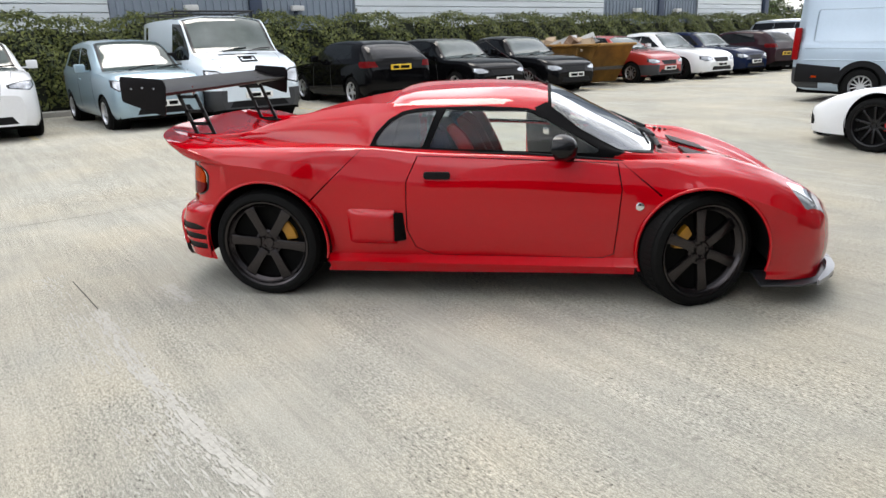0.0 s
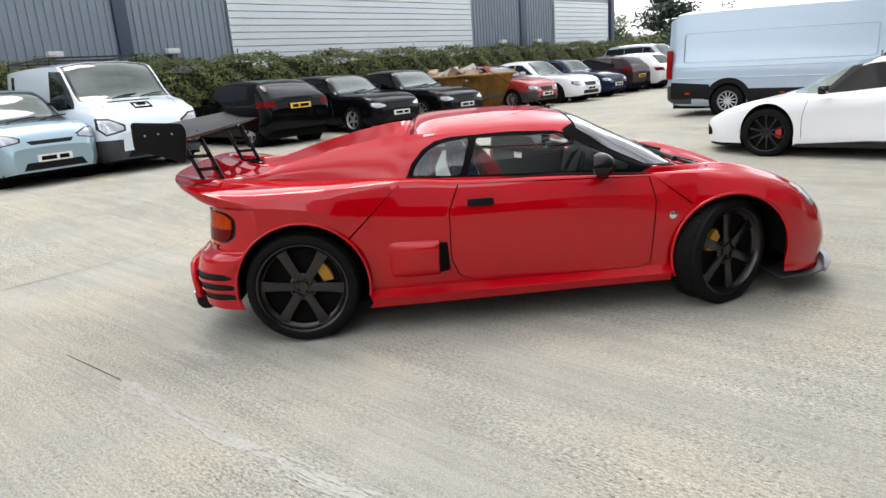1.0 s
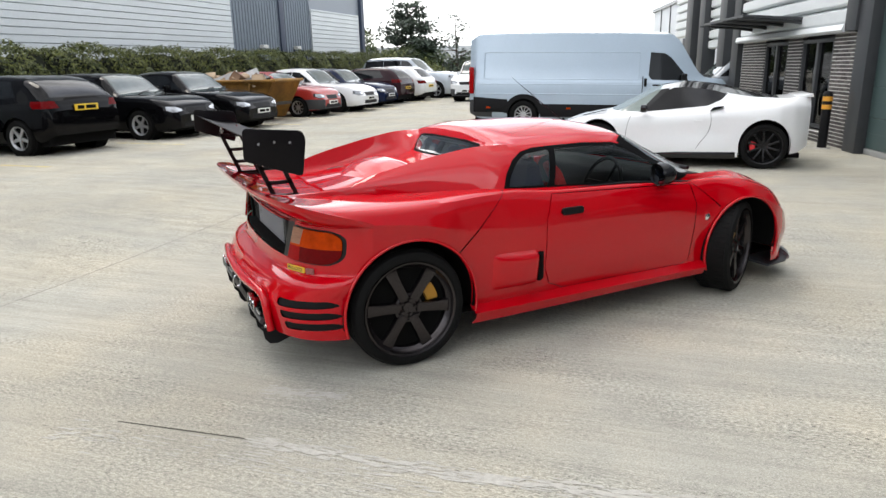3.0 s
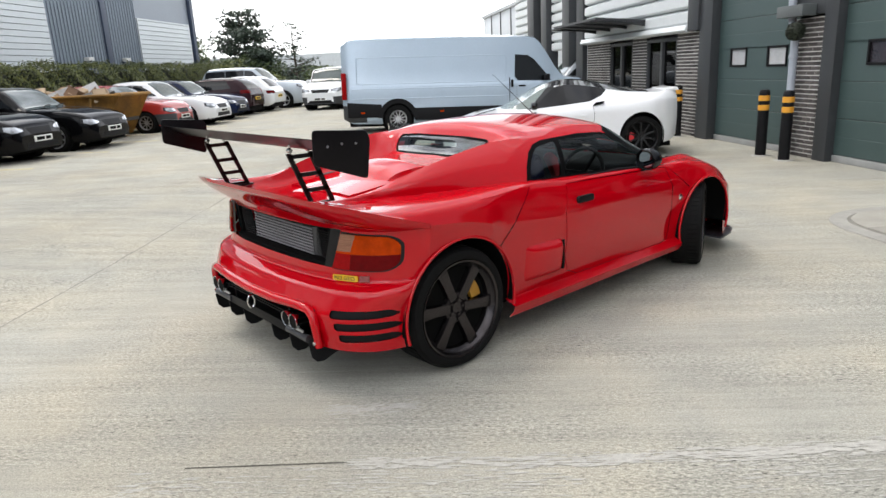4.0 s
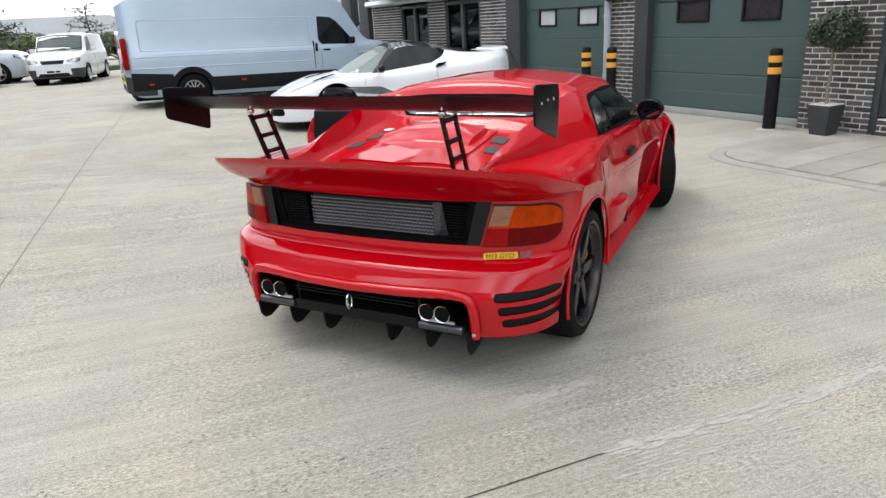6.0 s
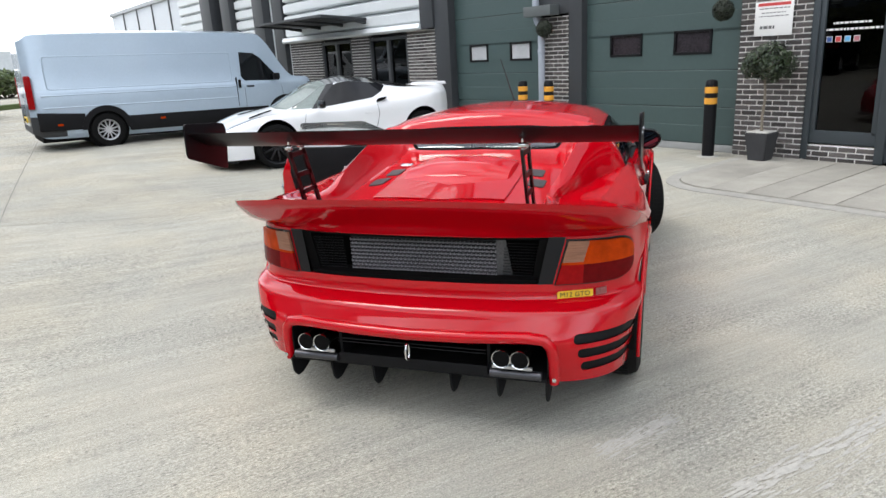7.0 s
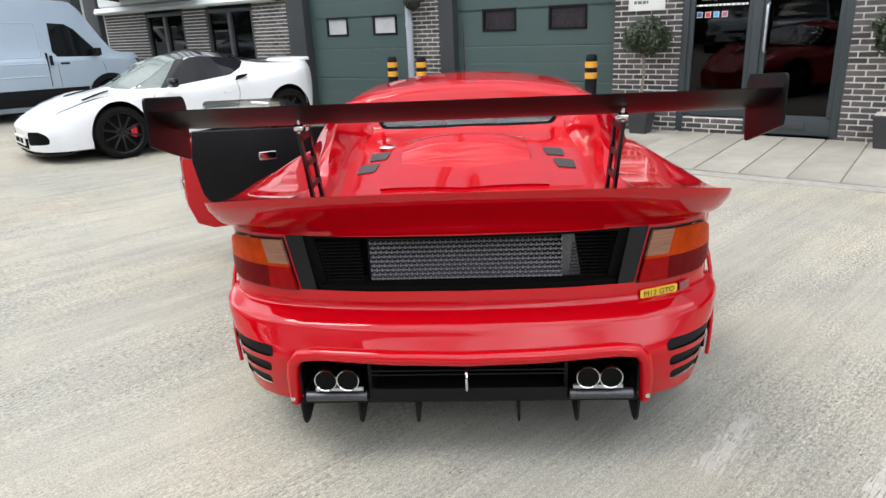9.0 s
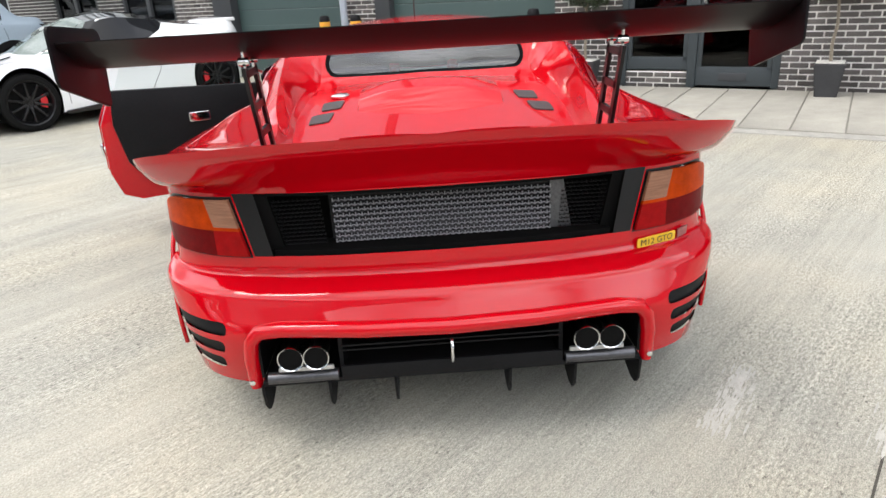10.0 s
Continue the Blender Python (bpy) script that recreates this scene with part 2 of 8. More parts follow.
def finish(bm, name, mat, angle=40):
    me = bpy.data.meshes.new(name)
    bm.normal_update()
    for f in bm.faces:
        f.smooth = True
    bm.to_mesh(me)
    bm.free()
    me.set_sharp_from_angle(angle=radians(angle))
    for x in (mat if isinstance(mat, (list, tuple)) else [mat]):
        me.materials.append(x)
    return me


def part(name, bm, mat, parent=None, label="", angle=40, kind=""):
    ob = new(name, finish(bm, name, mat, angle))
    if parent is not None:
        ob.parent = parent
    return tagged(ob, label, kind=kind)


def solid(name, bm, mat, label, category, m=None, group="", kind="", angle=40):
    ob = new(name, finish(bm, name, mat, angle))
    if m is not None:
        ob.matrix_basis = m
    return tagged(ob, label, category, group, kind)


def box(bm, x0, x1, y0, y1, z0, z1, bevel=0.0, m=None, seg=2):
    s = bmesh.ops.create_cube(bm, size=1)["verts"]
    bmesh.ops.transform(bm, verts=s, matrix=Matrix.LocRotScale(((x0 + x1) / 2, (y0 + y1) / 2, (z0 + z1) / 2), None, (abs(x1 - x0), abs(y1 - y0), abs(z1 - z0))))
    if bevel:
        e = list({e for v in s for e in v.link_edges})
        r = bmesh.ops.bevel(bm, geom=e, offset=bevel, segments=seg, profile=0.6, affect="EDGES")
        s = list({v for f in r["faces"] for v in f.verts} | {v for v in s if v.is_valid})
    if m is not None:
        bmesh.ops.transform(bm, verts=s, matrix=m)
    return bm


def B():
    return bmesh.new()


def sweep(bm, pts, r, seg=10, closed=False, caps=True):
    """A tube along points; r is one radius or one for each point."""
    pts = [Vector(p) for p in pts]
    n = len(pts)
    rs = r if isinstance(r, (list, tuple)) else [r] * n
    rings, ref = [], None
    for i, p in enumerate(pts):
        a = pts[(i - 1) % n] if (closed or i) else p
        c = pts[(i + 1) % n] if (closed or i < n - 1) else p
        d = (c - a).normalized()
        if ref is None:
            ref = Vector((0, 0, 1)) if abs(d.z) < 0.9 else Vector((1, 0, 0))
        u = d.cross(ref).normalized()
        w = u.cross(d).normalized()
        ref = w
        rings.append([bm.verts.new(p + rs[i] * (math.cos(k * math.tau / seg) * u + math.sin(k * math.tau / seg) * w)) for k in range(seg)])
    for i in range(n if closed else n - 1):
        a, c = rings[i], rings[(i + 1) % n]
        for k in range(seg):
            bm.faces.new((a[k], a[(k + 1) % seg], c[(k + 1) % seg], c[k]))
    if caps and not closed:
        bm.faces.new(rings[0][::-1])
        bm.faces.new(rings[-1])
    return bm


def cyl(bm, p0, p1, r0, r1=None, seg=20):
    return sweep(bm, [p0, p1], [r0, r0 if r1 is None else r1], seg)


def lathe(bm, prof, seg=32, axis="z", centre=(0, 0, 0), closed=False):
    """Turns a profile of (radius, height) round an axis."""
    rings = []
    for r, h in prof:
        ring = []
        for k in range(seg):
            a = k * math.tau / seg
            c, s = r * math.cos(a), r * math.sin(a)
            v = {"z": (c, s, h), "y": (c, h, -s), "x": (h, c, s)}[axis]
            ring.append(bm.verts.new(Vector(v) + Vector(centre)))
        rings.append(ring)
    m = len(rings)
    for i in range(m if closed else m - 1):
        a, c = rings[i], rings[(i + 1) % m]
        for k in range(seg):
            bm.faces.new((a[k], a[(k + 1) % seg], c[(k + 1) % seg], c[k]))
    if not closed:
        for ring, flip in ((rings[0], True), (rings[-1], False)):
            if (ring[0].co - ring[seg // 2].co).length > 1e-4:
                bm.faces.new(ring[::-1] if flip else ring)
    return bm


def prism(bm, poly, a, c, axis="y", bevel=0.0):
    """Extrudes a flat outline between a and c along an axis; the outline lies in the other two."""
    def at(p, h):
        return {"y": (p[0], h, p[1]), "x": (h, p[0], p[1]), "z": (p[0], p[1], h)}[axis]
    lo = [bm.verts.new(at(p, a)) for p in poly]
    hi = [bm.verts.new(at(p, c)) for p in poly]
    k = len(poly)
    fs = [bm.faces.new(lo), bm.faces.new(hi[::-1])]
    for i in range(k):
        fs.append(bm.faces.new((lo[i], hi[i], hi[(i + 1) % k], lo[(i + 1) % k])))
    bmesh.ops.recalc_face_normals(bm, faces=fs)
    if bevel:
        bmesh.ops.bevel(bm, geom=list({e for f in fs for e in f.edges}), offset=bevel, segments=2, profile=0.6, affect="EDGES")
    return bm


def rounded(poly, r, n=4):
    """Rounds the corners of a flat outline."""
    out, k = [], len(poly)
    for i in range(k):
        p, a, c = (Vector(poly[j % k]) for j in (i, i - 1, i + 1))
        d1, d2 = (a - p), (c - p)
        q = min(r, d1.length * 0.45, d2.length * 0.45)
        s, e = p + d1.normalized() * q, p + d2.normalized() * q
        for j in range(n + 1):
            t = j / n
            out.append(tuple((1 - t) ** 2 * s + 2 * t * (1 - t) * p + t * t * e))
    return out


def pchip(xk, yk, x):
    """Monotone cubic through knots; yk may have columns. No overshoot."""
    xk, yk, x = np.asarray(xk, float), np.asarray(yk, float), np.asarray(x, float)
    if yk.ndim == 1:
        return pchip(xk, yk[:, None], x)[..., 0]
    h = np.diff(xk)
    d = np.diff(yk, axis=0) / h[:, None]
    m = np.zeros_like(yk)
    if len(xk) > 2:
        w1, w2 = (2 * h[1:] + h[:-1])[:, None], (h[1:] + 2 * h[:-1])[:, None]
        ok = d[:-1] * d[1:] > 0
        with np.errstate(divide="ignore", invalid="ignore"):
            hm = (w1 + w2) / (w1 / d[:-1] + w2 / d[1:])
        m[1:-1] = np.where(ok, hm, 0)
    m[0], m[-1] = d[0], d[-1]
    i = np.clip(np.searchsorted(xk, x) - 1, 0, len(h) - 1)
    t = np.clip((x - xk[i]) / h[i], 0, 1)[..., None]
    hh = h[i][..., None]
    return (2 * t ** 3 - 3 * t ** 2 + 1) * yk[i] + (t ** 3 - 2 * t ** 2 + t) * hh * m[i] + (-2 * t ** 3 + 3 * t ** 2) * yk[i + 1] + (t ** 3 - t ** 2) * hh * m[i + 1]


def along(knots):
    """A function of x through knots (x, y, z, ...)."""
    k = np.array(sorted(knots), float)
    return lambda x: pchip(k[:, 0], k[:, 1:], x)


def smooth_row(pts, sharp, per, bulge=None):
    """Points across one section: pieces between sharp corners are curved. Gives points and the column of each gap."""
    cuts = [0, *sorted(sharp), len(pts) - 1]
    out, cols = [pts[0]], []
    for a, c in zip(cuts[:-1], cuts[1:]):
        if c <= a:
            continue
        seg = pts[a:c + 1]
        if c - a == 1:
            d = seg[1] - seg[0]
            swell = np.zeros(len(d))
            if bulge and a in bulge:               # a shallow outward crown across one flat panel
                swell[:2] = np.array([d[1], -d[0]]) / max(np.hypot(*d[:2]), 1e-6) * bulge[a]
            for j in range(1, per + 1):
                t = j / per
                out.append(seg[0] + d * t + swell * 4 * t * (1 - t))
                cols.append(a)
            continue
        ch = np.r_[0, np.cumsum(np.maximum(np.linalg.norm(np.diff(seg, axis=0), axis=1), 1e-4))]
        # smooth tangents (not monotone) through the points
        for q in range(c - a):
            for j in range(1, per + 1):
                t = j / per
                p0, p1 = seg[q], seg[q + 1]
                def tan(i):
                    if i == 0:
                        return (seg[1] - seg[0]) / ch[1]
                    if i == len(seg) - 1:
                        d = (seg[-1] - seg[-2]) / (ch[-1] - ch[-2])
                        if c == len(pts) - 1 and len(d) == 2:      # level across the middle of a car
                            d = np.array([d[0], 0.0])
                        return d
                    return (seg[i + 1] - seg[i - 1]) / (ch[i + 1] - ch[i - 1])
                hh = ch[q + 1] - ch[q]
                out.append((2 * t ** 3 - 3 * t ** 2 + 1) * p0 + (t ** 3 - 2 * t ** 2 + t) * hh * tan(q) + (-2 * t ** 3 + 3 * t ** 2) * p1 + (t ** 3 - t ** 2) * hh * tan(q + 1))
                cols.append(a + q)
    return np.array(out), cols


def shell(features, xs, per=4, sharp=(), cap_ends=True, both=True, bulge=None):
    """A car's skin: feature lines y(x), z(x) from sill to roof middle, joined across and mirrored. Each face keeps its column."""
    bm = bmesh.new()
    lay = bm.faces.layers.int.new("col")
    F = [np.asarray(f(np.asarray(xs))) for f in features]
    rows = []
    for i in range(len(xs)):
        pts = np.array([f[i] for f in F])
        row, cols = smooth_row(pts, sharp, per, bulge)
        rows.append(row)
    for side in ((-1, 1) if both else (-1,)):
        vs = [[bm.verts.new((xs[i], side * max(p[0], 0.0), p[1])) for p in row] for i, row in enumerate(rows)]
        for i in range(len(xs) - 1):
            for j in range(len(cols)):
                q = (vs[i][j], vs[i + 1][j], vs[i + 1][j + 1], vs[i][j + 1])
                f = bm.faces.new(q if side < 0 else q[::-1])
                f[lay] = cols[j]
        if cap_ends:
            for row, flip in ((vs[0], side > 0), (vs[-1], side < 0)):
                lo = row[0].co
                c = bm.verts.new((lo.x, 0, lo.z))
                for j in range(len(row) - 1):
                    try:
                        f = bm.faces.new((row[j], row[j + 1], c) if flip else (row[j + 1], row[j], c))
                        f[lay] = -1
                    except ValueError:
                        pass
    bmesh.ops.remove_doubles(bm, verts=bm.verts, dist=0.0004)
    return bm, lay


def knife(bm, faces, poly, ax=(0, 2)):
    """Cuts faces along a convex outline seen along the third axis; gives the faces inside it."""
    k = len(poly)
    area = sum(poly[i][0] * poly[(i + 1) % k][1] - poly[(i + 1) % k][0] * poly[i][1] for i in range(k))
    pts = poly if area > 0 else poly[::-1]
    lo = [min(p[a] for p in pts) for a in (0, 1)]
    hi = [max(p[a] for p in pts) for a in (0, 1)]
    live = []
    for f in faces:
        if not f.is_valid:
            continue
        c = [[v.co[a] for v in f.verts] for a in ax]
        if all(max(c[q]) >= lo[q] and min(c[q]) <= hi[q] for q in (0, 1)):
            live.append(f)
    for i in range(k):
        p, q = pts[i], pts[(i + 1) % k]
        d = (q[0] - p[0], q[1] - p[1])
        if abs(d[0]) + abs(d[1]) < 1e-6:
            continue
        no, co = [0, 0, 0], [0, 0, 0]
        no[ax[0]], no[ax[1]] = d[1], -d[0]
        co[ax[0]], co[ax[1]] = p
        no, co = Vector(no).normalized(), Vector(co)
        geom = list({e for f in live for e in (*f.edges, *f.verts)}) + live
        res = bmesh.ops.bisect_plane(bm, geom=geom, dist=1e-5, plane_co=co, plane_no=no)
        live = [f for f in res["geom"] if isinstance(f, bmesh.types.BMFace) and f.is_valid and (f.calc_center_median() - co).dot(no) < 0]
    return live


def circle(cx, cz, r, n=40):
    return [(cx + r * math.cos(i * math.tau / n), cz + r * math.sin(i * math.tau / n)) for i in range(n)]


def lift(bm, faces):
    """Moves faces out into a bmesh of their own."""
    fs = set(faces)
    out = bmesh.new()
    vm = {}
    for f in fs:
        out.faces.new([vm.setdefault(v, out.verts.new(v.co)) if v not in vm else vm[v] for v in f.verts])
    bmesh.ops.delete(bm, geom=list(fs), context="FACES")
    return out


def copy_faces(faces, move=0.0):
    """Copies faces, moved along their normals."""
    out = bmesh.new()
    vm = {}
    for f in faces:
        vs = []
        for v in f.verts:
            if v not in vm:
                vm[v] = out.verts.new(v.co + v.normal * move)
            vs.append(vm[v])
        out.faces.new(vs)
    return out


def thicken(bm, d):
    """Gives a sheet a thickness d inwards."""
    bm.normal_update()
    bmesh.ops.solidify(bm, geom=bm.faces[:], thickness=d)
    return bm

# ---------------------------------------------------------------- ground
FAC = pose(6.4, -0.35, 0, 0, 0, 56)      # workshop front: x along it, y out into the yard
RISE = 0.14                              # the yard climbs gently towards the hedge
ROW = pose(0, 0, RISE, 0, 0, 45)         # parking row: x along it, y towards the hedge
HALL = ROW @ pose(0.75, 0.40, 0) @ Matrix.Diagonal((1.035, 1.0, 1.03, 1.0))


def ground_z(x, y):
    """Height of the yard: level round the coupe, a slow ramp beyond it."""
    t = min(1.0, max(0.0, (-0.349 * x + 0.937 * y - 2.5) / 3.7))
    return RISE * t * t * (3 - 2 * t)


bm = B()
rows = []
for u in (-420, 0, 2.5, 2.9, 3.3, 3.7, 4.1, 4.5, 4.9, 5.3, 5.7, 6.2, 20, 420):
    cx, cy = -0.349 * u, 0.937 * u
    rows.append([bm.verts.new((cx + 0.937 * w, cy + 0.349 * w, ground_z(cx, cy))) for w in (-420, 420)])
for p, q in zip(rows[:-1], rows[1:]):
    bm.faces.new((p[0], p[1], q[1], q[0]))
solid("ground", bm, CONCRETE, "pale brushed concrete yard with broom lines and stains", "ground", kind="structure")

JOINT = material("joint_filler", (0.20, 0.19, 0.165), 0.9, vary=0.3, scale=8)
DUST = material("pale_dust", (0.412, 0.40, 0.362), 0.95, vary=0.25, scale=40)


def joint(x0, y0, x1, y1, w=0.012, mat=JOINT, wob=0.004):
    """A thin, slightly uneven strip on the ground."""
    a, c = Vector((x0, y0, 0)), Vector((x1, y1, 0))
    d = (c - a).normalized()
    nrm = Vector((-d.y, d.x, 0))
    bm = B()
    k = max(2, int((c - a).length / 0.25))
    rows = []
    for i in range(k + 1):
        p = a + (c - a) * i / k + nrm * random.uniform(-wob, wob)
        p.z = ground_z(p.x, p.y)
        h = w * random.uniform(0.35, 0.6)
        rows.append((bm.verts.new(p + nrm * h + Vector((0, 0, 0.002))), bm.verts.new(p - nrm * h + Vector((0, 0, 0.002)))))
    for r, s in zip(rows[:-1], rows[1:]):
        bm.faces.new((r[0], r[1], s[1], s[0]))
    return solid("expansion_joint", bm, mat, "narrow filled joint between concrete bays", "joint", kind="structure")


joint(-6.5, -1.95, 3.4, 8.45)
joint(3.4, 8.45, 17, 22.7)
joint(-5.4, 14.5, 1.9, 3.1, 0.010)
joint(-2.66, -0.79, -2.14, -1.25, 0.007, material("crack_dirt", (0.06, 0.055, 0.045), 0.95, vary=0.3))
joint(4.2, 1.0, 9.0, -4.2, 0.010)


def dust_streak(pts, half, n, long=0.16, thin=0.008, label="pale dusty scrape worn along the concrete"):
    """A scrape made of many thin slivers along a line."""
    bm = B()
    P = [Vector((*p, 0)) for p in pts]
    for i in range(n):
        q = random.random() * (len(P) - 1)
        k = min(int(q), len(P) - 2)
        d = (P[k + 1] - P[k]).normalized()
        nr = Vector((-d.y, d.x, 0))
        c = P[k].lerp(P[k + 1], q - k) + nr * random.gauss(0, half * 0.5)
        L, w = long * random.uniform(0.3, 1.2), thin * random.uniform(0.3, 1.1)
        z = Vector((0, 0, 0.0018 + 0.0000015 * i))
        vs = [bm.verts.new(c + d * a * L + nr * b * w + z) for a, b in ((-1, 0), (-0.5, -0.8), (0.4, -1), (1, 0.1), (0.5, 0.9), (-0.4, 1))]
        bm.faces.new(vs)
    return solid("dust_streak", bm, DUST, label, "scrape", kind="stuff")


dust_streak([(-2.14, -1.26), (-1.5, -1.87), (-0.96, -2.33), (-0.48, -2.71)], 0.05, 520, 0.05, 0.006)
dust_streak([(-1.98, -0.80), (-1.66, -1.06)], 0.05, 130, 0.04, 0.005)
dust_streak([(-1.2, -2.3), (-0.3, -3.0)], 0.14, 160, 0.05, 0.004)
dust_streak([(-2.9, -0.75), (-2.2, -1.38), (-1.6, -1.95)], 0.10, 150, 0.05, 0.004)

# yellow bay lines in front of the parked row
BAY_LINE = material("worn_yellow_line", (0.50, 0.42, 0.20), 0.9, vary=0.35, scale=5)
for r in (-1.9, 0.7, 3.4, 6.55, 9.0, 11.2, 13.3, 15.5, 17.8, 20.1, 22.4, 24.8):
    bm = B()
    for k in range(14):
        y = 8.3 + k * 0.36
        if random.random() < 0.8:
            box(bm, r - 0.045, r + 0.045, y, y + random.uniform(0.25, 0.36), -0.004, 0.002)
    solid("bay_line", bm, BAY_LINE, "worn faded yellow parking bay line", "road marking", ROW, "bay lines", kind="structure")

# ---------------------------------------------------------------- far building beyond the hedge
GREY_CLAD = material("blue_grey_cladding", (0.19, 0.225, 0.27), 0.5, 0.1, 0.08, 0.8, stain=0.08)
GREY_FLAT = material("blue_grey_panel", (0.23, 0.26, 0.30), 0.5, 0.1, 0.06, 0.8)
WHITE_CLAD = material("pale_cladding", (0.56, 0.60, 0.62), 0.45, 0.1, 0.05, 0.7, stain=0.06)
COLUMN_DARK = material("dark_blue_flashing", (0.035, 0.05, 0.085), 0.5, vary=0.1)
WALL_M = 15.5
bm = B()
box(bm, -30, 29.7, WALL_M + 0.14, WALL_M + 26, 0, 8.2)
hall = solid("wall_far_hall", bm, GREY_FLAT, "large blue-grey industrial shed wall", "wall", HALL, kind="structure")
bm = B()
box(bm, -30.2, 29.9, WALL_M - 0.1, WALL_M + 26.2, 8.2, 8.5, 0.05)
part("eaves", bm, GREY_FLAT, hall)


def ribs_upright(x0, x1, z0, z1, pitch=0.20, mat=GREY_CLAD, name="ribbed_sheet"):
    bm = B()
    x = x0
    prof = []
    while x < x1 - 1e-6:
        w = min(pitch, x1 - x)
        prof += [(x, 0.09), (x + w * 0.70, 0.09), (x + w * 0.76, 0.045), (x + w * 0.94, 0.045)]
        x += pitch
    prof.append((x1, 0.09))
    lo = [bm.verts.new((p[0], WALL_M + p[1] - 0.03, z0)) for p in prof]
    hi = [bm.verts.new((p[0], WALL_M + p[1] - 0.03, z1)) for p in prof]
    for i in range(len(prof) - 1):
        bm.faces.new((lo[i], lo[i + 1], hi[i + 1], hi[i]))
    return part(name, bm, mat, hall, angle=10)


def boards_level(x0, x1, z0, z1, pitch=0.20):
    """Each level cladding board is a piece."""
    z = z0
    while z < z1 - 0.05:
        h = min(pitch, z1 - z)
        bm = B()
        prism(bm, [(WALL_M + 0.06, z), (WALL_M + 0.02, z + 0.008), (WALL_M + 0.0, z + 0.018), (WALL_M + 0.0, z + h - 0.02), (WALL_M + 0.03, z + h - 0.003), (WALL_M + 0.06, z + h - 0.002)], x0, x1, "x")
        part("cladding_board", bm, WHITE_CLAD, hall, angle=25)
        z += pitch


ribs_upright(0.06, 3.55, 0.0, 8.2)
ribs_upright(3.95, 6.8, 0.0, 8.2)
ribs_upright(17.9, 21.2, 0.0, 8.2)
ribs_upright(21.6, 23.9, 0.0, 8.2)
ribs_upright(-12, -9.5, 0.0, 8.2)
boards_level(6.85, 17.85, 1.6, 5.6)
boards_level(24.0, 29.1, 1.6, 4.1)
boards_level(-9.4, 0.02, 1.6, 5.6)
for c in (3.75, 21.4, 29.55):
    bm = B()
    box(bm, c - 0.17, c + 0.17, WALL_M - 0.05, WALL_M + 0.13, 0, 8.2, 0.01)
    part("corner_flashing", bm, COLUMN_DARK, hall)
for c in (23.35,):
    bm = B()
    box(bm, c - 0.14, c + 0.14, WALL_M - 0.1, WALL_M + 0.13, 0, 2.0, 0.01)
    part("downpipe_box", bm, COLUMN_DARK, hall)
bm = B()
for k in range(3):
    box(bm, 24.4 + k * 1.45, 25.75 + k * 1.45, WALL_M + 0.10, WALL_M + 0.135, 5.3, 6.7)
part("window_strip", bm, material("far_window", (0.25, 0.29, 0.31), 0.08, vary=0.2, coat=1.0), hall)
BULKHEAD = material("lamp_housing", (0.55, 0.55, 0.53), 0.4, vary=0.1)
for c in (1.96, 4.91, 19.7, 22.35, -4.5):
    lamp = thing("wall_lamp", "pale bulkhead lamp fixed to the shed wall", "wall lamp", HALL @ pose(c, WALL_M - 0.02, 2.32), "shed wall lamps")
    bm = B()
    box(bm, -0.17, 0.17, -0.24, -0.02, -0.07, 0.07, 0.02)
    part("housing", bm, BULKHEAD, lamp)
    bm = B()
    box(bm, -0.05, 0.05, -0.03, 0.05, -0.20, 0.0, 0.01)
    part("bracket", bm, COLUMN_DARK, lamp)

# ---------------------------------------------------------------- hedge and kerb
HEDGE_Y = 13.75
rnd = np.random.RandomState(4)


def leaf_cloud(pts, nrm, size, bm=None, droop=0.5):
    """Small folded leaves at points, turned about their outward direction."""
    verts, faces = [], []
    k = len(pts)
    a = rnd.normal(size=(k, 3))
    nn = nrm + 0.8 * rnd.normal(size=(k, 3)) * droop
    nn /= np.linalg.norm(nn, axis=1)[:, None] + 1e-9
    u = np.cross(nn, a); u /= np.linalg.norm(u, axis=1)[:, None] + 1e-9
    w = np.cross(nn, u)
    s = size * rnd.uniform(0.6, 1.3, (k, 1))
    p0, p1, p2, p3 = pts - u * s, pts - w * s * 0.45 + nn * s * 0.18, pts + u * s, pts + w * s * 0.45 + nn * s * 0.18
    v = np.stack([p0, p1, p2, p3], 1).reshape(-1, 3)
    f = np.arange(4 * k).reshape(-1, 4)
    return v, f


def raw_mesh(name, v, f, mat):
    me = bpy.data.meshes.new(name)
    me.from_pydata(v.tolist(), [], f.tolist())
    me.materials.append(mat)
    return me


HEDGE_LEAF = leafy("hedge_leaves", (0.020, 0.036, 0.006), (0.150, 0.165, 0.030))


def hedge_run(x0, x1, top, n):
    x = rnd.uniform(x0, x1, n)
    q = rnd.uniform(0, 1, n)
    lump = 0.16 * np.sin(x * 2.1) + 0.10 * np.sin(x * 5.3 + 1) + 0.07 * np.sin(x * 11.7)
    h = top + 0.5 * lump
    onface = q < 0.72
    z = np.where(onface, 0.12 + (h - 0.12) * rnd.uniform(0, 1, n) ** 0.9, h + rnd.normal(0, 0.05, n))
    y = np.where(onface, HEDGE_Y + 0.10 * np.sin(x * 3.3 + z * 4) + 0.08 * np.sin(z * 9 + x * 7) + rnd.normal(0, 0.06, n) + 0.1 * (z / h) ** 3, HEDGE_Y + 0.1 + rnd.uniform(0, 0.9, n))
    nr = np.where(onface[:, None], np.array([0, -1, 0.35]), np.array([0, -0.2, 1.0]))
    return np.c_[x, y, z], nr


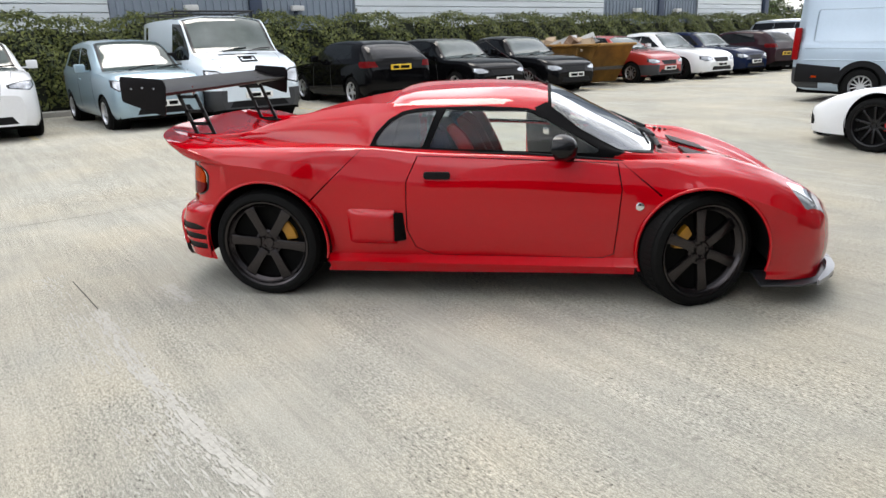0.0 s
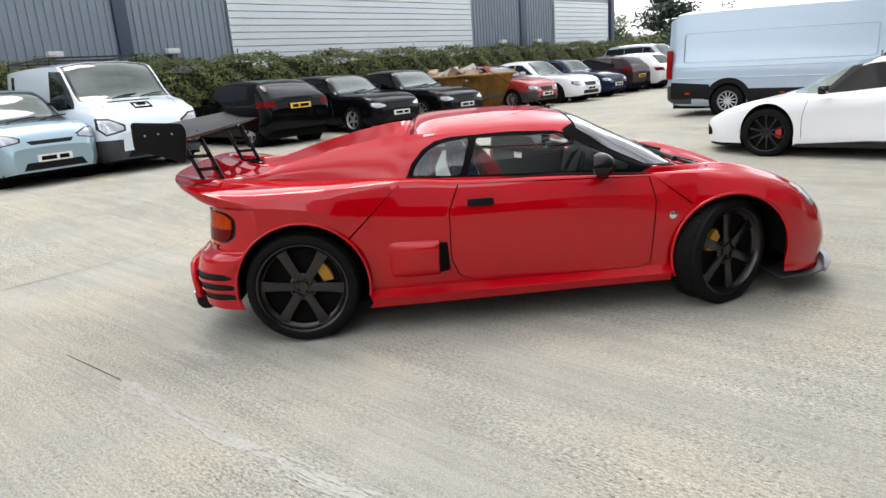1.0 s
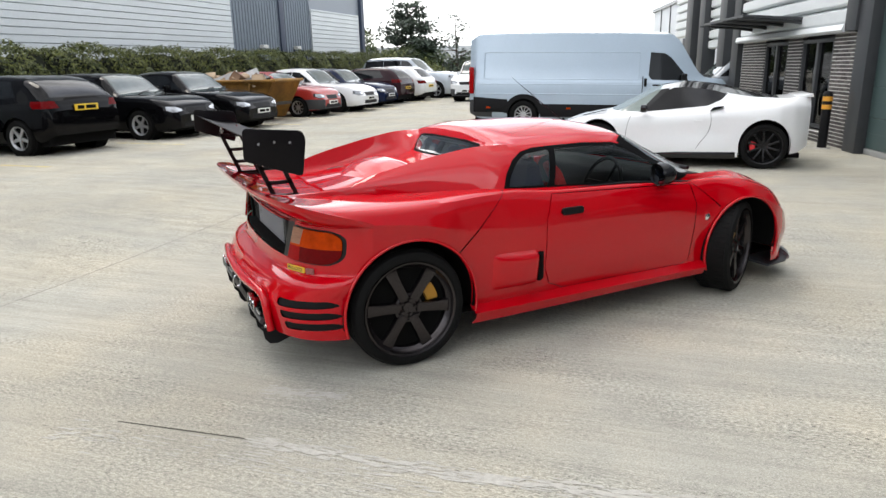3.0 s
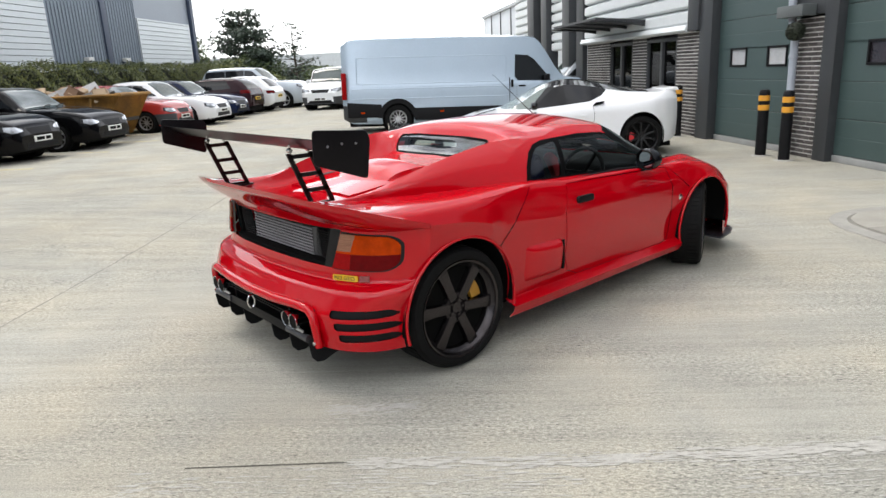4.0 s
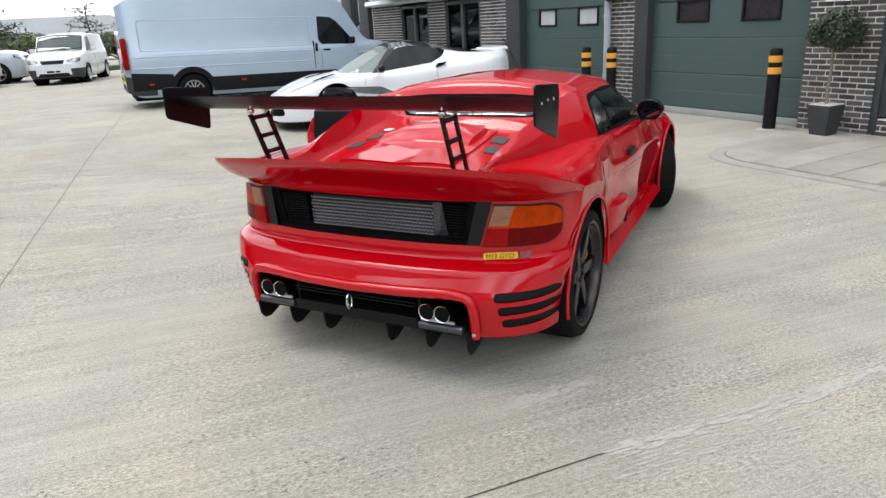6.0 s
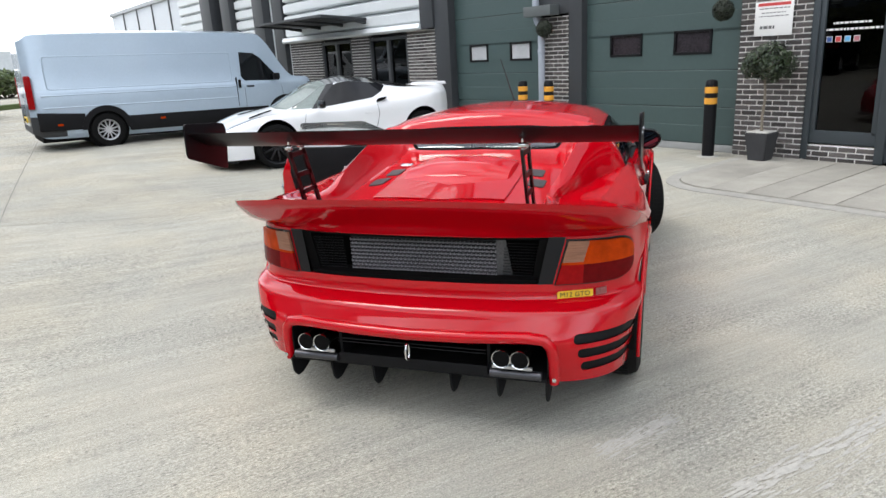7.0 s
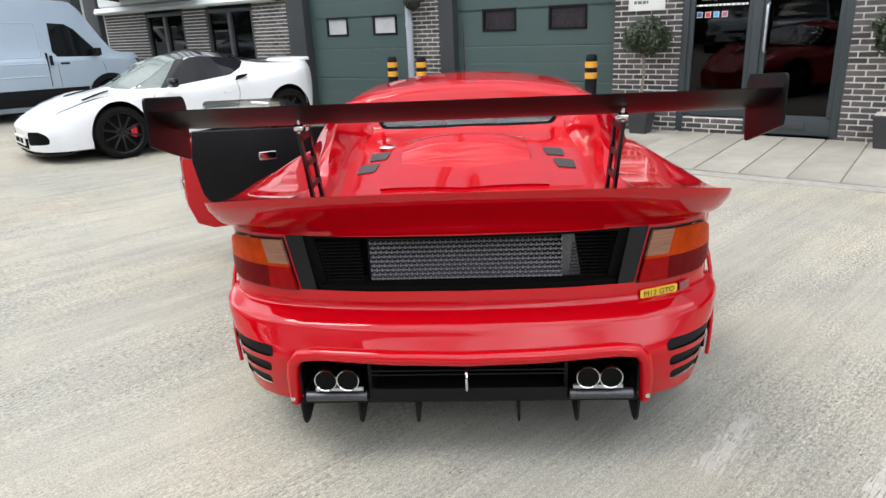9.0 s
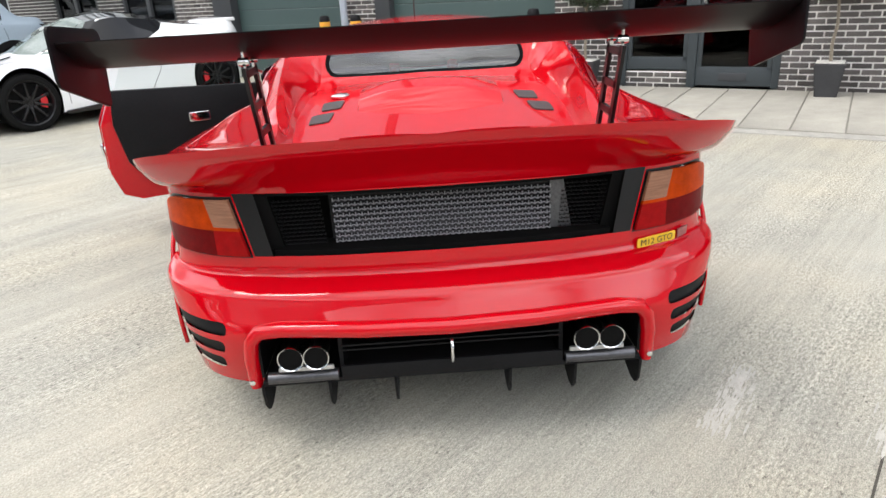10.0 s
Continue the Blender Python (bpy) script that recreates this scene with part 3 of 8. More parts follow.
p1, n1 = hedge_run(-14, 29.5, 2.05, 78000)
v, f = leaf_cloud(p1, n1, 0.05)
hedge = new("hedge", raw_mesh("hedge", v, f, HEDGE_LEAF))
hedge.matrix_basis = ROW @ pose(0.9, 0.35, 0)
tagged(hedge, "long clipped green hedge along the shed wall", "hedge", kind="stuff")
# near-black boxes behind the leaves stand in for shade deep in the hedge
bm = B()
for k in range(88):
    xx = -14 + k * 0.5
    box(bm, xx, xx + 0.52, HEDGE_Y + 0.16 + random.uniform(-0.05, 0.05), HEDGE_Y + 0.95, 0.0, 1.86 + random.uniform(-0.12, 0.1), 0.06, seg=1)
part("inner_twigs", bm, material("hedge_depth_shade", (0.010, 0.013, 0.006), 0.9, vary=0.5, bump=0.6), hedge)
KERB = material("kerb_concrete", (0.36, 0.35, 0.32), 0.85, vary=0.15, bump=0.2)
kerb = thing("kerb", "low concrete kerb in front of the hedge", "kerb", ROW, kind="structure")
bm = B()
prism(bm, [(0, 0), (0.125, 0), (0.125, 0.12), (0.02, 0.12), (0, 0.10)], 0.004, 0.911, "x")
kerb_mesh = finish(bm, "kerb_stone", KERB)
for k in range(47):
    o = new("kerb_stone", kerb_mesh)
    o.parent = kerb
    o.location = (-13 + k * 0.915, HEDGE_Y - 0.45, 0)

# ---------------------------------------------------------------- workshop front
DOOR_GREEN = material("grey_green_door", (0.046, 0.075, 0.073), 0.45, vary=0.05, scale=1.2, stain=0.06)
FRAME_GREY = material("dark_grey_steel", (0.036, 0.039, 0.043), 0.5, vary=0.10)
FRAME_ALU = material("grey_aluminium_frame", (0.040, 0.050, 0.056), 0.4, 0.1, 0.06)
BRICK_MAT = material("grey_brown_brick", (0.078, 0.070, 0.066), 0.85, vary=0.30, scale=9, bump=0.5, bump_scale=90, per_piece=0.5)
MORTAR = material("pale_mortar", (0.70, 0.68, 0.65), 0.95, vary=0.12, scale=12, bump=0.3)
PIPE_GREY = material("grey_pipe", (0.33, 0.36, 0.41), 0.4, vary=0.08)
CLAD2 = material("white_front_cladding", (0.62, 0.65, 0.66), 0.4, 0.1, 0.05, 1.0, stain=0.05)
# near-black on all inner surfaces: the gloom indoors is put into the colour
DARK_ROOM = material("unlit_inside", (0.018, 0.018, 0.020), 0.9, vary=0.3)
SHOP_GLASS = glass("shop_glass", (0.14, 0.15, 0.16), 0.8)
workshop = thing("wall_workshop", "workshop front with brick piers, cladding and steel posts", "wall", FAC, kind="structure")
bm = B()
box(bm, -16, 20, -14, -3.0, 0, 7.6)          # the building's body behind the front rooms
box(bm, -16, 20, -3.0, -0.02, 7.3, 7.6)
box(bm, -16, -15.8, -3.0, -0.02, 0, 7.3)
part("back_volume", bm, DARK_ROOM, workshop)
# upper front above doors and shop window
bm = B()
box(bm, -16, 4.5, -0.16, 0.02, 3.3, 7.6)
part("upper_front", bm, GREY_FLAT, workshop)


def front_boards(x0, x1, z0, z1, y=0.10, pitch=0.30):
    z = z0
    while z < z1 - 0.05:
        bm = B()
        prism(bm, [(y - 0.13, z), (y - 0.03, z + 0.02), (y, z + 0.05), (y, z + pitch - 0.07), (y - 0.13, z + pitch - 0.004)], x0, x1, "x")
        part("front_board", bm, CLAD2, workshop, angle=25)
        z += pitch


front_boards(4.95, 11.2, 2.12, 7.4)
front_boards(13.0, 14.6, 1.9, 7.4)
front_boards(17.2, 20.0, 2.4, 7.4)
bm = B()
prism(bm, [(-0.04, 1.98), (0.16, 1.98), (0.20, 2.02), (0.16, 2.12), (-0.04, 2.12)], 4.9, 11.3, "x")
part("drip_sill", bm, CLAD2, workshop)
# steel posts
for a, c, out in ((0.77, 1.04, 0.06), (4.05, 4.50, 0.10), (4.50, 4.92, 0.14), (11.3, 11.9, 0.12), (12.3, 13.0, 0.22), (14.7, 15.4, 0.25), (16.2, 17.1, 0.3)):
    bm = B()
    z0 = 2.0 if a == 4.50 else 0.0
    box(bm, a, c, -0.15, out, z0, 7.4, 0.008)
    part("steel_post", bm, FRAME_GREY, workshop)
bm = B()
box(bm, 11.9, 12.3, -0.5, -0.02, 0, 7.4)
box(bm, 11.0, 11.35, -0.4, -0.02, 0, 2.2)
box(bm, 13.0, 14.7, -0.6, -0.3, 0, 2.5)
part("side_panel", bm, CLAD2, workshop)
bm = B()
box(bm, 15.4, 16.2, -1.2, -0.9, 0, 7.4)
box(bm, 17.1, 20, -0.6, -0.2, 0, 2.4)
part("recess_wall", bm, FRAME_GREY, workshop)


def sectional_door(x0, x1, name, glazing):
    d = thing(name, "closed grey-green sectional workshop door with two small windows", "door", FAC, kind="structure")
    z, k, top = 0.10, 0, 3.3
    win = glazing
    while z < top - 0.02:
        h = 0.50
        bm = B()
        y1 = -0.07
        if z <= win[2] < z + h:
            zs = [(z + 0.004, win[2]), (win[3], z + h - 0.004)]
            xsd = sorted([x0, x1, *win[0], *win[1]])
            for a, c in zs:
                box(bm, x0, x1, y1 - 0.04, y1, a, c)
            for a, c in zip(xsd[::2], xsd[1::2]):
                box(bm, a, c, y1 - 0.04, y1, win[2], win[3])
        else:
            prism(bm, [(y1 - 0.04, z + 0.004), (y1 - 0.004, z + 0.004), (y1, z + 0.010), (y1, z + h * 0.49), (y1 - 0.003, z + h * 0.5), (y1, z + h * 0.51), (y1, z + h - 0.012), (y1 - 0.004, z + h - 0.004), (y1 - 0.04, z + h - 0.004)], x0, x1, "x")
        part("door_panel", bm, DOOR_GREEN, d, angle=12)
        z += h
    for a, c in (win[0], win[1]):
        bm = B()
        for q in ((a, c, win[2], win[2] + 0.035), (a, c, win[3] - 0.035, win[3]), (a, a + 0.035, win[2], win[3]), (c - 0.035, c, win[2], win[3])):
            box(bm, q[0], q[1], -0.10, -0.052, q[2], q[3], 0.004, seg=1)
        fr = part("window_frame", bm, BLACK_PLASTIC, d)
        bm = B()
        box(bm, a + 0.02, c - 0.02, -0.088, -0.082, win[2] + 0.02, win[3] - 0.02)
        part("pane", bm, material(*glazing[4]), fr)
    bm = B()
    box(bm, x0, x1, -0.11, -0.05, 0.0, 0.095, 0.01)
    part("bottom_seal", bm, material("pale_seal", (0.27, 0.275, 0.27), 0.7, vary=0.2), d)
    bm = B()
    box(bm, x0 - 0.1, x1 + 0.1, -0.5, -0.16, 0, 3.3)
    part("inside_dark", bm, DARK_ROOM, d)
    return d


sectional_door(-1.80, 0.77, "door_1", ((-1.38, -0.80), (-0.27, 0.31), 1.31, 1.63, ("dusk_pane", (0.03, 0.025, 0.03), 0.15, 0.0, 0.5, 3.0)))
sectional_door(1.76, 4.05, "door_2", ((2.00, 2.53), (3.12, 3.64), 1.31, 1.63, ("frosted_pane", (0.42, 0.43, 0.44), 0.4, 0.0, 0.2, 4.0)))

# glazed entrance
door = thing("door_3", "dark glazed double entrance door in a grey aluminium frame", "door", FAC, kind="structure")
bm = B()
for q in ((-4.52, -4.44, 0.02, 2.6), (-2.76, -2.68, 0.02, 2.6), (-3.60, -3.50, 0.02, 2.2)):
    box(bm, q[0], q[1], -0.12, -0.01, q[2], q[3], 0.006)
box(bm, -4.44, -2.76, -0.12, -0.01, 2.2, 2.28, 0.005)
box(bm, -4.44, -2.76, -0.12, -0.01, 2.52, 2.6, 0.005)
part("door_frame", bm, FRAME_ALU, door)
for a, c, low in ((-4.44, -3.60, 0.22), (-3.50, -2.76, 0.33)):
    bm = B()
    box(bm, a, c, -0.10, -0.03, 0.22 if a > -4 else 0.04, low + 0.04, 0.004)
    box(bm, a, c, -0.10, -0.03, 2.12, 2.2, 0.004)
    box(bm, a, a + 0.06, -0.10, -0.03, low, 2.2, 0.004)
    box(bm, c - 0.06, c, -0.10, -0.03, low, 2.2, 0.004)
    leaf = part("door_leaf", bm, FRAME_ALU, door)
    bm = B()
    box(bm, a + 0.05, c - 0.05, -0.068, -0.060, low + 0.03, 2.14)
    part("pane", bm, SHOP_GLASS, leaf)
bm = B()
sweep(bm, [(-3.66, -0.03, 0.98), (-3.66, 0.04, 1.0), (-3.66, 0.05, 1.05), (-3.66, 0.05, 1.45), (-3.66, 0.04, 1.5), (-3.66, -0.03, 1.52)], 0.014, 10)
part("pull_handle", bm, SILVER, door, "long brushed steel pull handle")
bm = B()
box(bm, -4.17, -3.87, -0.034, -0.02, 0.10, 0.19, 0.006)
part("letter_plate", bm, FRAME_GREY, door)
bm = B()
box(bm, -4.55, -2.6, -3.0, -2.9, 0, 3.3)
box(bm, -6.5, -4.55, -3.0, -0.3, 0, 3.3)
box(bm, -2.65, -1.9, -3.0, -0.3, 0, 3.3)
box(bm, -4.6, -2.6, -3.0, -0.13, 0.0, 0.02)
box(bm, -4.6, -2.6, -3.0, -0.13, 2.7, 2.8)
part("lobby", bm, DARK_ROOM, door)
# small square badges on the glass
for i, c in enumerate(((0.03, 0.08, 0.25), (0.45, 0.04, 0.04), (0.10, 0.35, 0.6), (0.35, 0.12, 0.14))):
    bm = B()
    box(bm, -2.905 - i * 0.098, -2.84 - i * 0.098, -0.058, -0.056, 1.39, 1.455)
    st = part("sticker", bm, material("sticker_white", (0.7, 0.7, 0.7), 0.5, vary=0.03), door)
    bm = B()
    box(bm, -2.90 - i * 0.098, -2.845 - i * 0.098, -0.056, -0.0545, 1.395, 1.45)
    part("sticker_face", bm, material(f"sticker_{i}", c, 0.5, vary=0.05), st)
bm = B()
for zc, a, c in ((1.53, -3.42, -2.83), (1.60, -3.3, -2.9)):
    x = a
    while x < c:
        w = random.uniform(0.02, 0.06)
        box(bm, x, min(c, x + w), -0.058, -0.056, zc - 0.011, zc + 0.011)
        x += w + 0.012
for a, c in ((-4.2, -3.8),):
    x = a
    while x < c:
        w = random.uniform(0.02, 0.06)
        box(bm, x, min(c, x + w), -0.058, -0.056, 1.55, 1.568)
        x += w + 0.012
part("lettering_bars", bm, material("white_vinyl", (0.75, 0.75, 0.75), 0.5, vary=0.03), door)

# shop windows in the brick wall past the second door
for i, (a, c) in enumerate(((5.62, 7.15), (7.95, 9.45))):
    w = thing(f"window_{i + 1}", "dark framed shop window reflecting the yard", "window", FAC, kind="structure")
    bm = B()
    for q in ((a, a + 0.07, 0.25, 1.92), (c - 0.07, c, 0.25, 1.92), ((a + c) / 2 - 0.05, (a + c) / 2 + 0.05, 0.25, 1.92)):
        box(bm, q[0], q[1], -0.14, -0.02, q[2], q[3], 0.005)
    for z in (0.25, 1.85):
        box(bm, a, c, -0.14, -0.02, z, z + 0.07, 0.005)
    part("window_frame", bm, FRAME_GREY, w)
    for p, q in ((a + 0.06, (a + c) / 2 - 0.04), ((a + c) / 2 + 0.04, c - 0.06)):
        bm = B()
        box(bm, p, q, -0.085, -0.077, 0.3, 1.87)
        part("pane", bm, SHOP_GLASS, w)
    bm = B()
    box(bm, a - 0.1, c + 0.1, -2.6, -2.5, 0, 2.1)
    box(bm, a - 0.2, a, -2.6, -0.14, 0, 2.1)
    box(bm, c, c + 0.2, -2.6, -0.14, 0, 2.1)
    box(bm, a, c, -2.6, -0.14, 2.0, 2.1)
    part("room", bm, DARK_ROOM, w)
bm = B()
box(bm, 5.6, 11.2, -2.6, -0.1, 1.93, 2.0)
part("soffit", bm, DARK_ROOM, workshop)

# canopy over the shop entrance
can = thing("canopy", "thin dark metal and glass canopy over the shop windows", "canopy", FAC @ pose(8.6, 0, 2.30))
bm = B()
prism(bm, [(0.05, 0.0), (1.25, 0.10), (1.25, 0.15), (0.05, 0.06)], -1.6, 1.7, "x")
part("canopy_deck", bm, FRAME_GREY, can)
for x in (-1.55, -0.5, 0.6, 1.65):
    bm = B()
    sweep(bm, [(x, 0.0, -0.05), (x, 0.5, 0.02), (x, 1.35, 0.08)], [0.04, 0.03, 0.015], 8)
    part("canopy_arm", bm, FRAME_GREY, can)

# sign on the pier
sign = thing("sign_board", "white notice board with rows of grey print on the brick pier", "sign", FAC @ pose(-2.235, 0.02, 1.70))
bm = B()
box(bm, -0.235, 0.235, 0, 0.012, -0.20, 0.20, 0.002)
part("board", bm, material("sign_white", (0.72, 0.72, 0.70), 0.5, vary=0.04), sign)
bm = B()
for zz, a, c, h in ((0.12, -0.19, 0.19, 0.012), (0.07, -0.15, 0.15, 0.010), (0.03, -0.18, 0.18, 0.010), (-0.10, -0.02, 0.17, 0.035)):
    x = a
    while x < c:
        w = random.uniform(0.02, 0.06)
        box(bm, x, min(c, x + w), 0.0125, 0.0135, zz - h / 2, zz + h / 2)
        x += w + 0.01
part("print_bars", bm, material("sign_print", (0.12, 0.12, 0.12), 0.6, vary=0.1), sign, kind="stuff")
bm = B()
box(bm, -0.2, 0.2, 0.0125, 0.0135, 0.15, 0.185)
part("red_heading_bar", bm, material("sign_red", (0.5, 0.05, 0.05), 0.6, vary=0.1), sign)

# downpipe with box and hanging topiary balls
pipe = thing("downpipe", "grey rainwater downpipe with an elbow beside the brick pier", "downpipe", FAC @ pose(1.60, 0.10, 0))
bm = B()
sweep(bm, [(0, 0, 0.05), (0, 0, 1.75), (0.03, 0, 1.85), (0.10, 0, 1.95), (0.12, 0, 2.05), (0.12, 0, 4.0)], 0.055, 16)
part("pipe", bm, PIPE_GREY, pipe)
for z in (0.5, 1.45):
    bm = B()
    lathe(bm, [(0.062, z - 0.03), (0.066, z - 0.02), (0.066, z + 0.02), (0.062, z + 0.03)], 16)
    part("pipe_collar", bm, PIPE_GREY, pipe)
bm = B()
box(bm, -0.35, 0.25, -0.06, 0.16, 2.0, 2.16, 0.01)
part("meter_box", bm, material("box_grey", (0.085, 0.095, 0.095), 0.5, vary=0.1), pipe)
BALL_LEAF = leafy("topiary_leaves", (0.006, 0.010, 0.005), (0.024, 0.034, 0.016))
for s, z in ((1.42, 1.80), (-1.68, 1.84)):
    ball = thing("topiary_ball", "dark round hanging topiary ball on the workshop front", "hanging plant", FAC @ pose(s, 0.22, z), "topiary balls")
    a = rnd.normal(size=(1500, 3)); a /= np.linalg.norm(a, axis=1)[:, None]
    v, f = leaf_cloud(a * 0.125 * rnd.uniform(0.9, 1.05, (1500, 1)), a, 0.018)
    o = new("leaves", raw_mesh("leaves", v, f, BALL_LEAF)); o.parent = ball
    bm = B()
    bmesh.ops.create_icosphere(bm, subdivisions=3, radius=0.115)
    part("core", bm, BLACK_MATT, ball)
    bm = B()
    sweep(bm, [(0, -0.24, 0.28), (0, -0.1, 0.30), (0, 0, 0.28), (0, 0, 0.10)], 0.006, 6)
    part("hook", bm, BLACK_SATIN, ball)

# ---------------------------------------------------------------- bollards
BOL_YELLOW = material("reflective_amber_band", (0.72, 0.33, 0.03), 0.45, vary=0.1)


def bollard(s, d):
    b = thing("bollard", "black plastic bollard with two amber bands", "bollard", FAC @ pose(s, d, 0), "bollards before the workshop")
    bm = B()
    lathe(bm, [(0.078, 0.0), (0.078, 0.93), (0.074, 0.965), (0.058, 0.99), (0.0001, 1.0)], 28)
    part("post", bm, BLACK_PLASTIC, b)
    for z in (0.69, 0.83):
        bm = B()
        lathe(bm, [(0.0785, z - 0.002), (0.0805, z), (0.0805, z + 0.075), (0.0785, z + 0.077)], 28)
        part("band", bm, BOL_YELLOW, b)
    bm = B()
    lathe(bm, [(0.14, 0.0), (0.135, 0.008), (0.079, 0.014)], 24)
    part("footing", bm, KERB, b)


for s, d in ((1.72, 0.43), (1.14, 0.42), (-1.64, 0.32), (4.87, 0.28)):
    bollard(s, d)

# ---------------------------------------------------------------- planters with small clipped trees
TREE_LEAF = leafy("bay_leaves", (0.008, 0.016, 0.007), (0.045, 0.068, 0.028), 0.35)
for i, (s, d) in enumerate(((-2.34, 0.30), (-5.02, 0.30))):
    p = thing("potted_tree", "small round-headed bay tree in a square dark planter", "potted tree", FAC @ pose(s, d, 0), "trees beside the entrance")
    bm = B()
    prism(bm, [(-0.105, -0.105), (0.105, -0.105), (0.105, 0.105), (-0.105, 0.105)], 0, 0.36, "z")
    for vtx in bm.verts:
        k = 1.0 + 0.42 * vtx.co.z / 0.36
        vtx.co.x *= k; vtx.co.y *= k
    bmesh.ops.bevel(bm, geom=bm.edges[:], offset=0.012, segments=2, affect="EDGES")
    pot = part("pot", bm, material("slate_pot", (0.03, 0.031, 0.034), 0.6, vary=0.3, scale=7, bump=0.2), p)
    bm = B()
    box(bm, -0.135, 0.135, -0.135, 0.135, 0.355, 0.372, 0.006)
    part("gravel_top", bm, material("pale_gravel", (0.42, 0.41, 0.38), 0.9, vary=0.5, scale=40, bump=0.8), pot)
    bm = B()
    sweep(bm, [(0, 0, 0.34), (0.012, 0.0, 0.55), (-0.012, 0.012, 0.75), (0.01, 0, 0.98), (0, 0, 1.15)], [0.020, 0.017, 0.016, 0.015, 0.012], 9)
    for k in range(9):
        a = k * 2.4
        sweep(bm, [(0.005, 0, 0.96 + 0.015 * k), (0.12 * math.cos(a), 0.12 * math.sin(a), 1.08 + 0.025 * k), (0.2 * math.cos(a), 0.2 * math.sin(a), 1.10 + 0.03 * k)], [0.008, 0.006, 0.003], 5)
    part("trunk", bm, material("bay_bark", (0.20, 0.17, 0.13), 0.9, vary=0.3, bump=0.4), p)
    k = 2600
    a = rnd.normal(size=(k, 3)); a /= np.linalg.norm(a, axis=1)[:, None]
    rad = 0.24 * (1 + 0.16 * np.sin(5 * a[:, :1] + 3 * a[:, 2:] + i) + 0.1 * np.sin(9 * a[:, 1:2])) * rnd.uniform(0.45, 1.05, (k, 1)) ** 0.4
    v, f = leaf_cloud(a * rad * np.array([1.18, 1.18, 0.88]) + np.array([0, 0, 1.20]), a, 0.026)
    o = new("crown", raw_mesh("crown", v, f, TREE_LEAF)); o.parent = p

# ---------------------------------------------------------------- wheels and parked vehicles
def arc_band(r0, r1, a0, a1, n=6):
    return [(r1 * math.cos(a0 + (a1 - a0) * i / n), r1 * math.sin(a0 + (a1 - a0) * i / n)) for i in range(n + 1)] + [(r0 * math.cos(a1 - (a1 - a0) * i / n), r0 * math.sin(a1 - (a1 - a0) * i / n)) for i in range(n + 1)]


WHEELS = {}


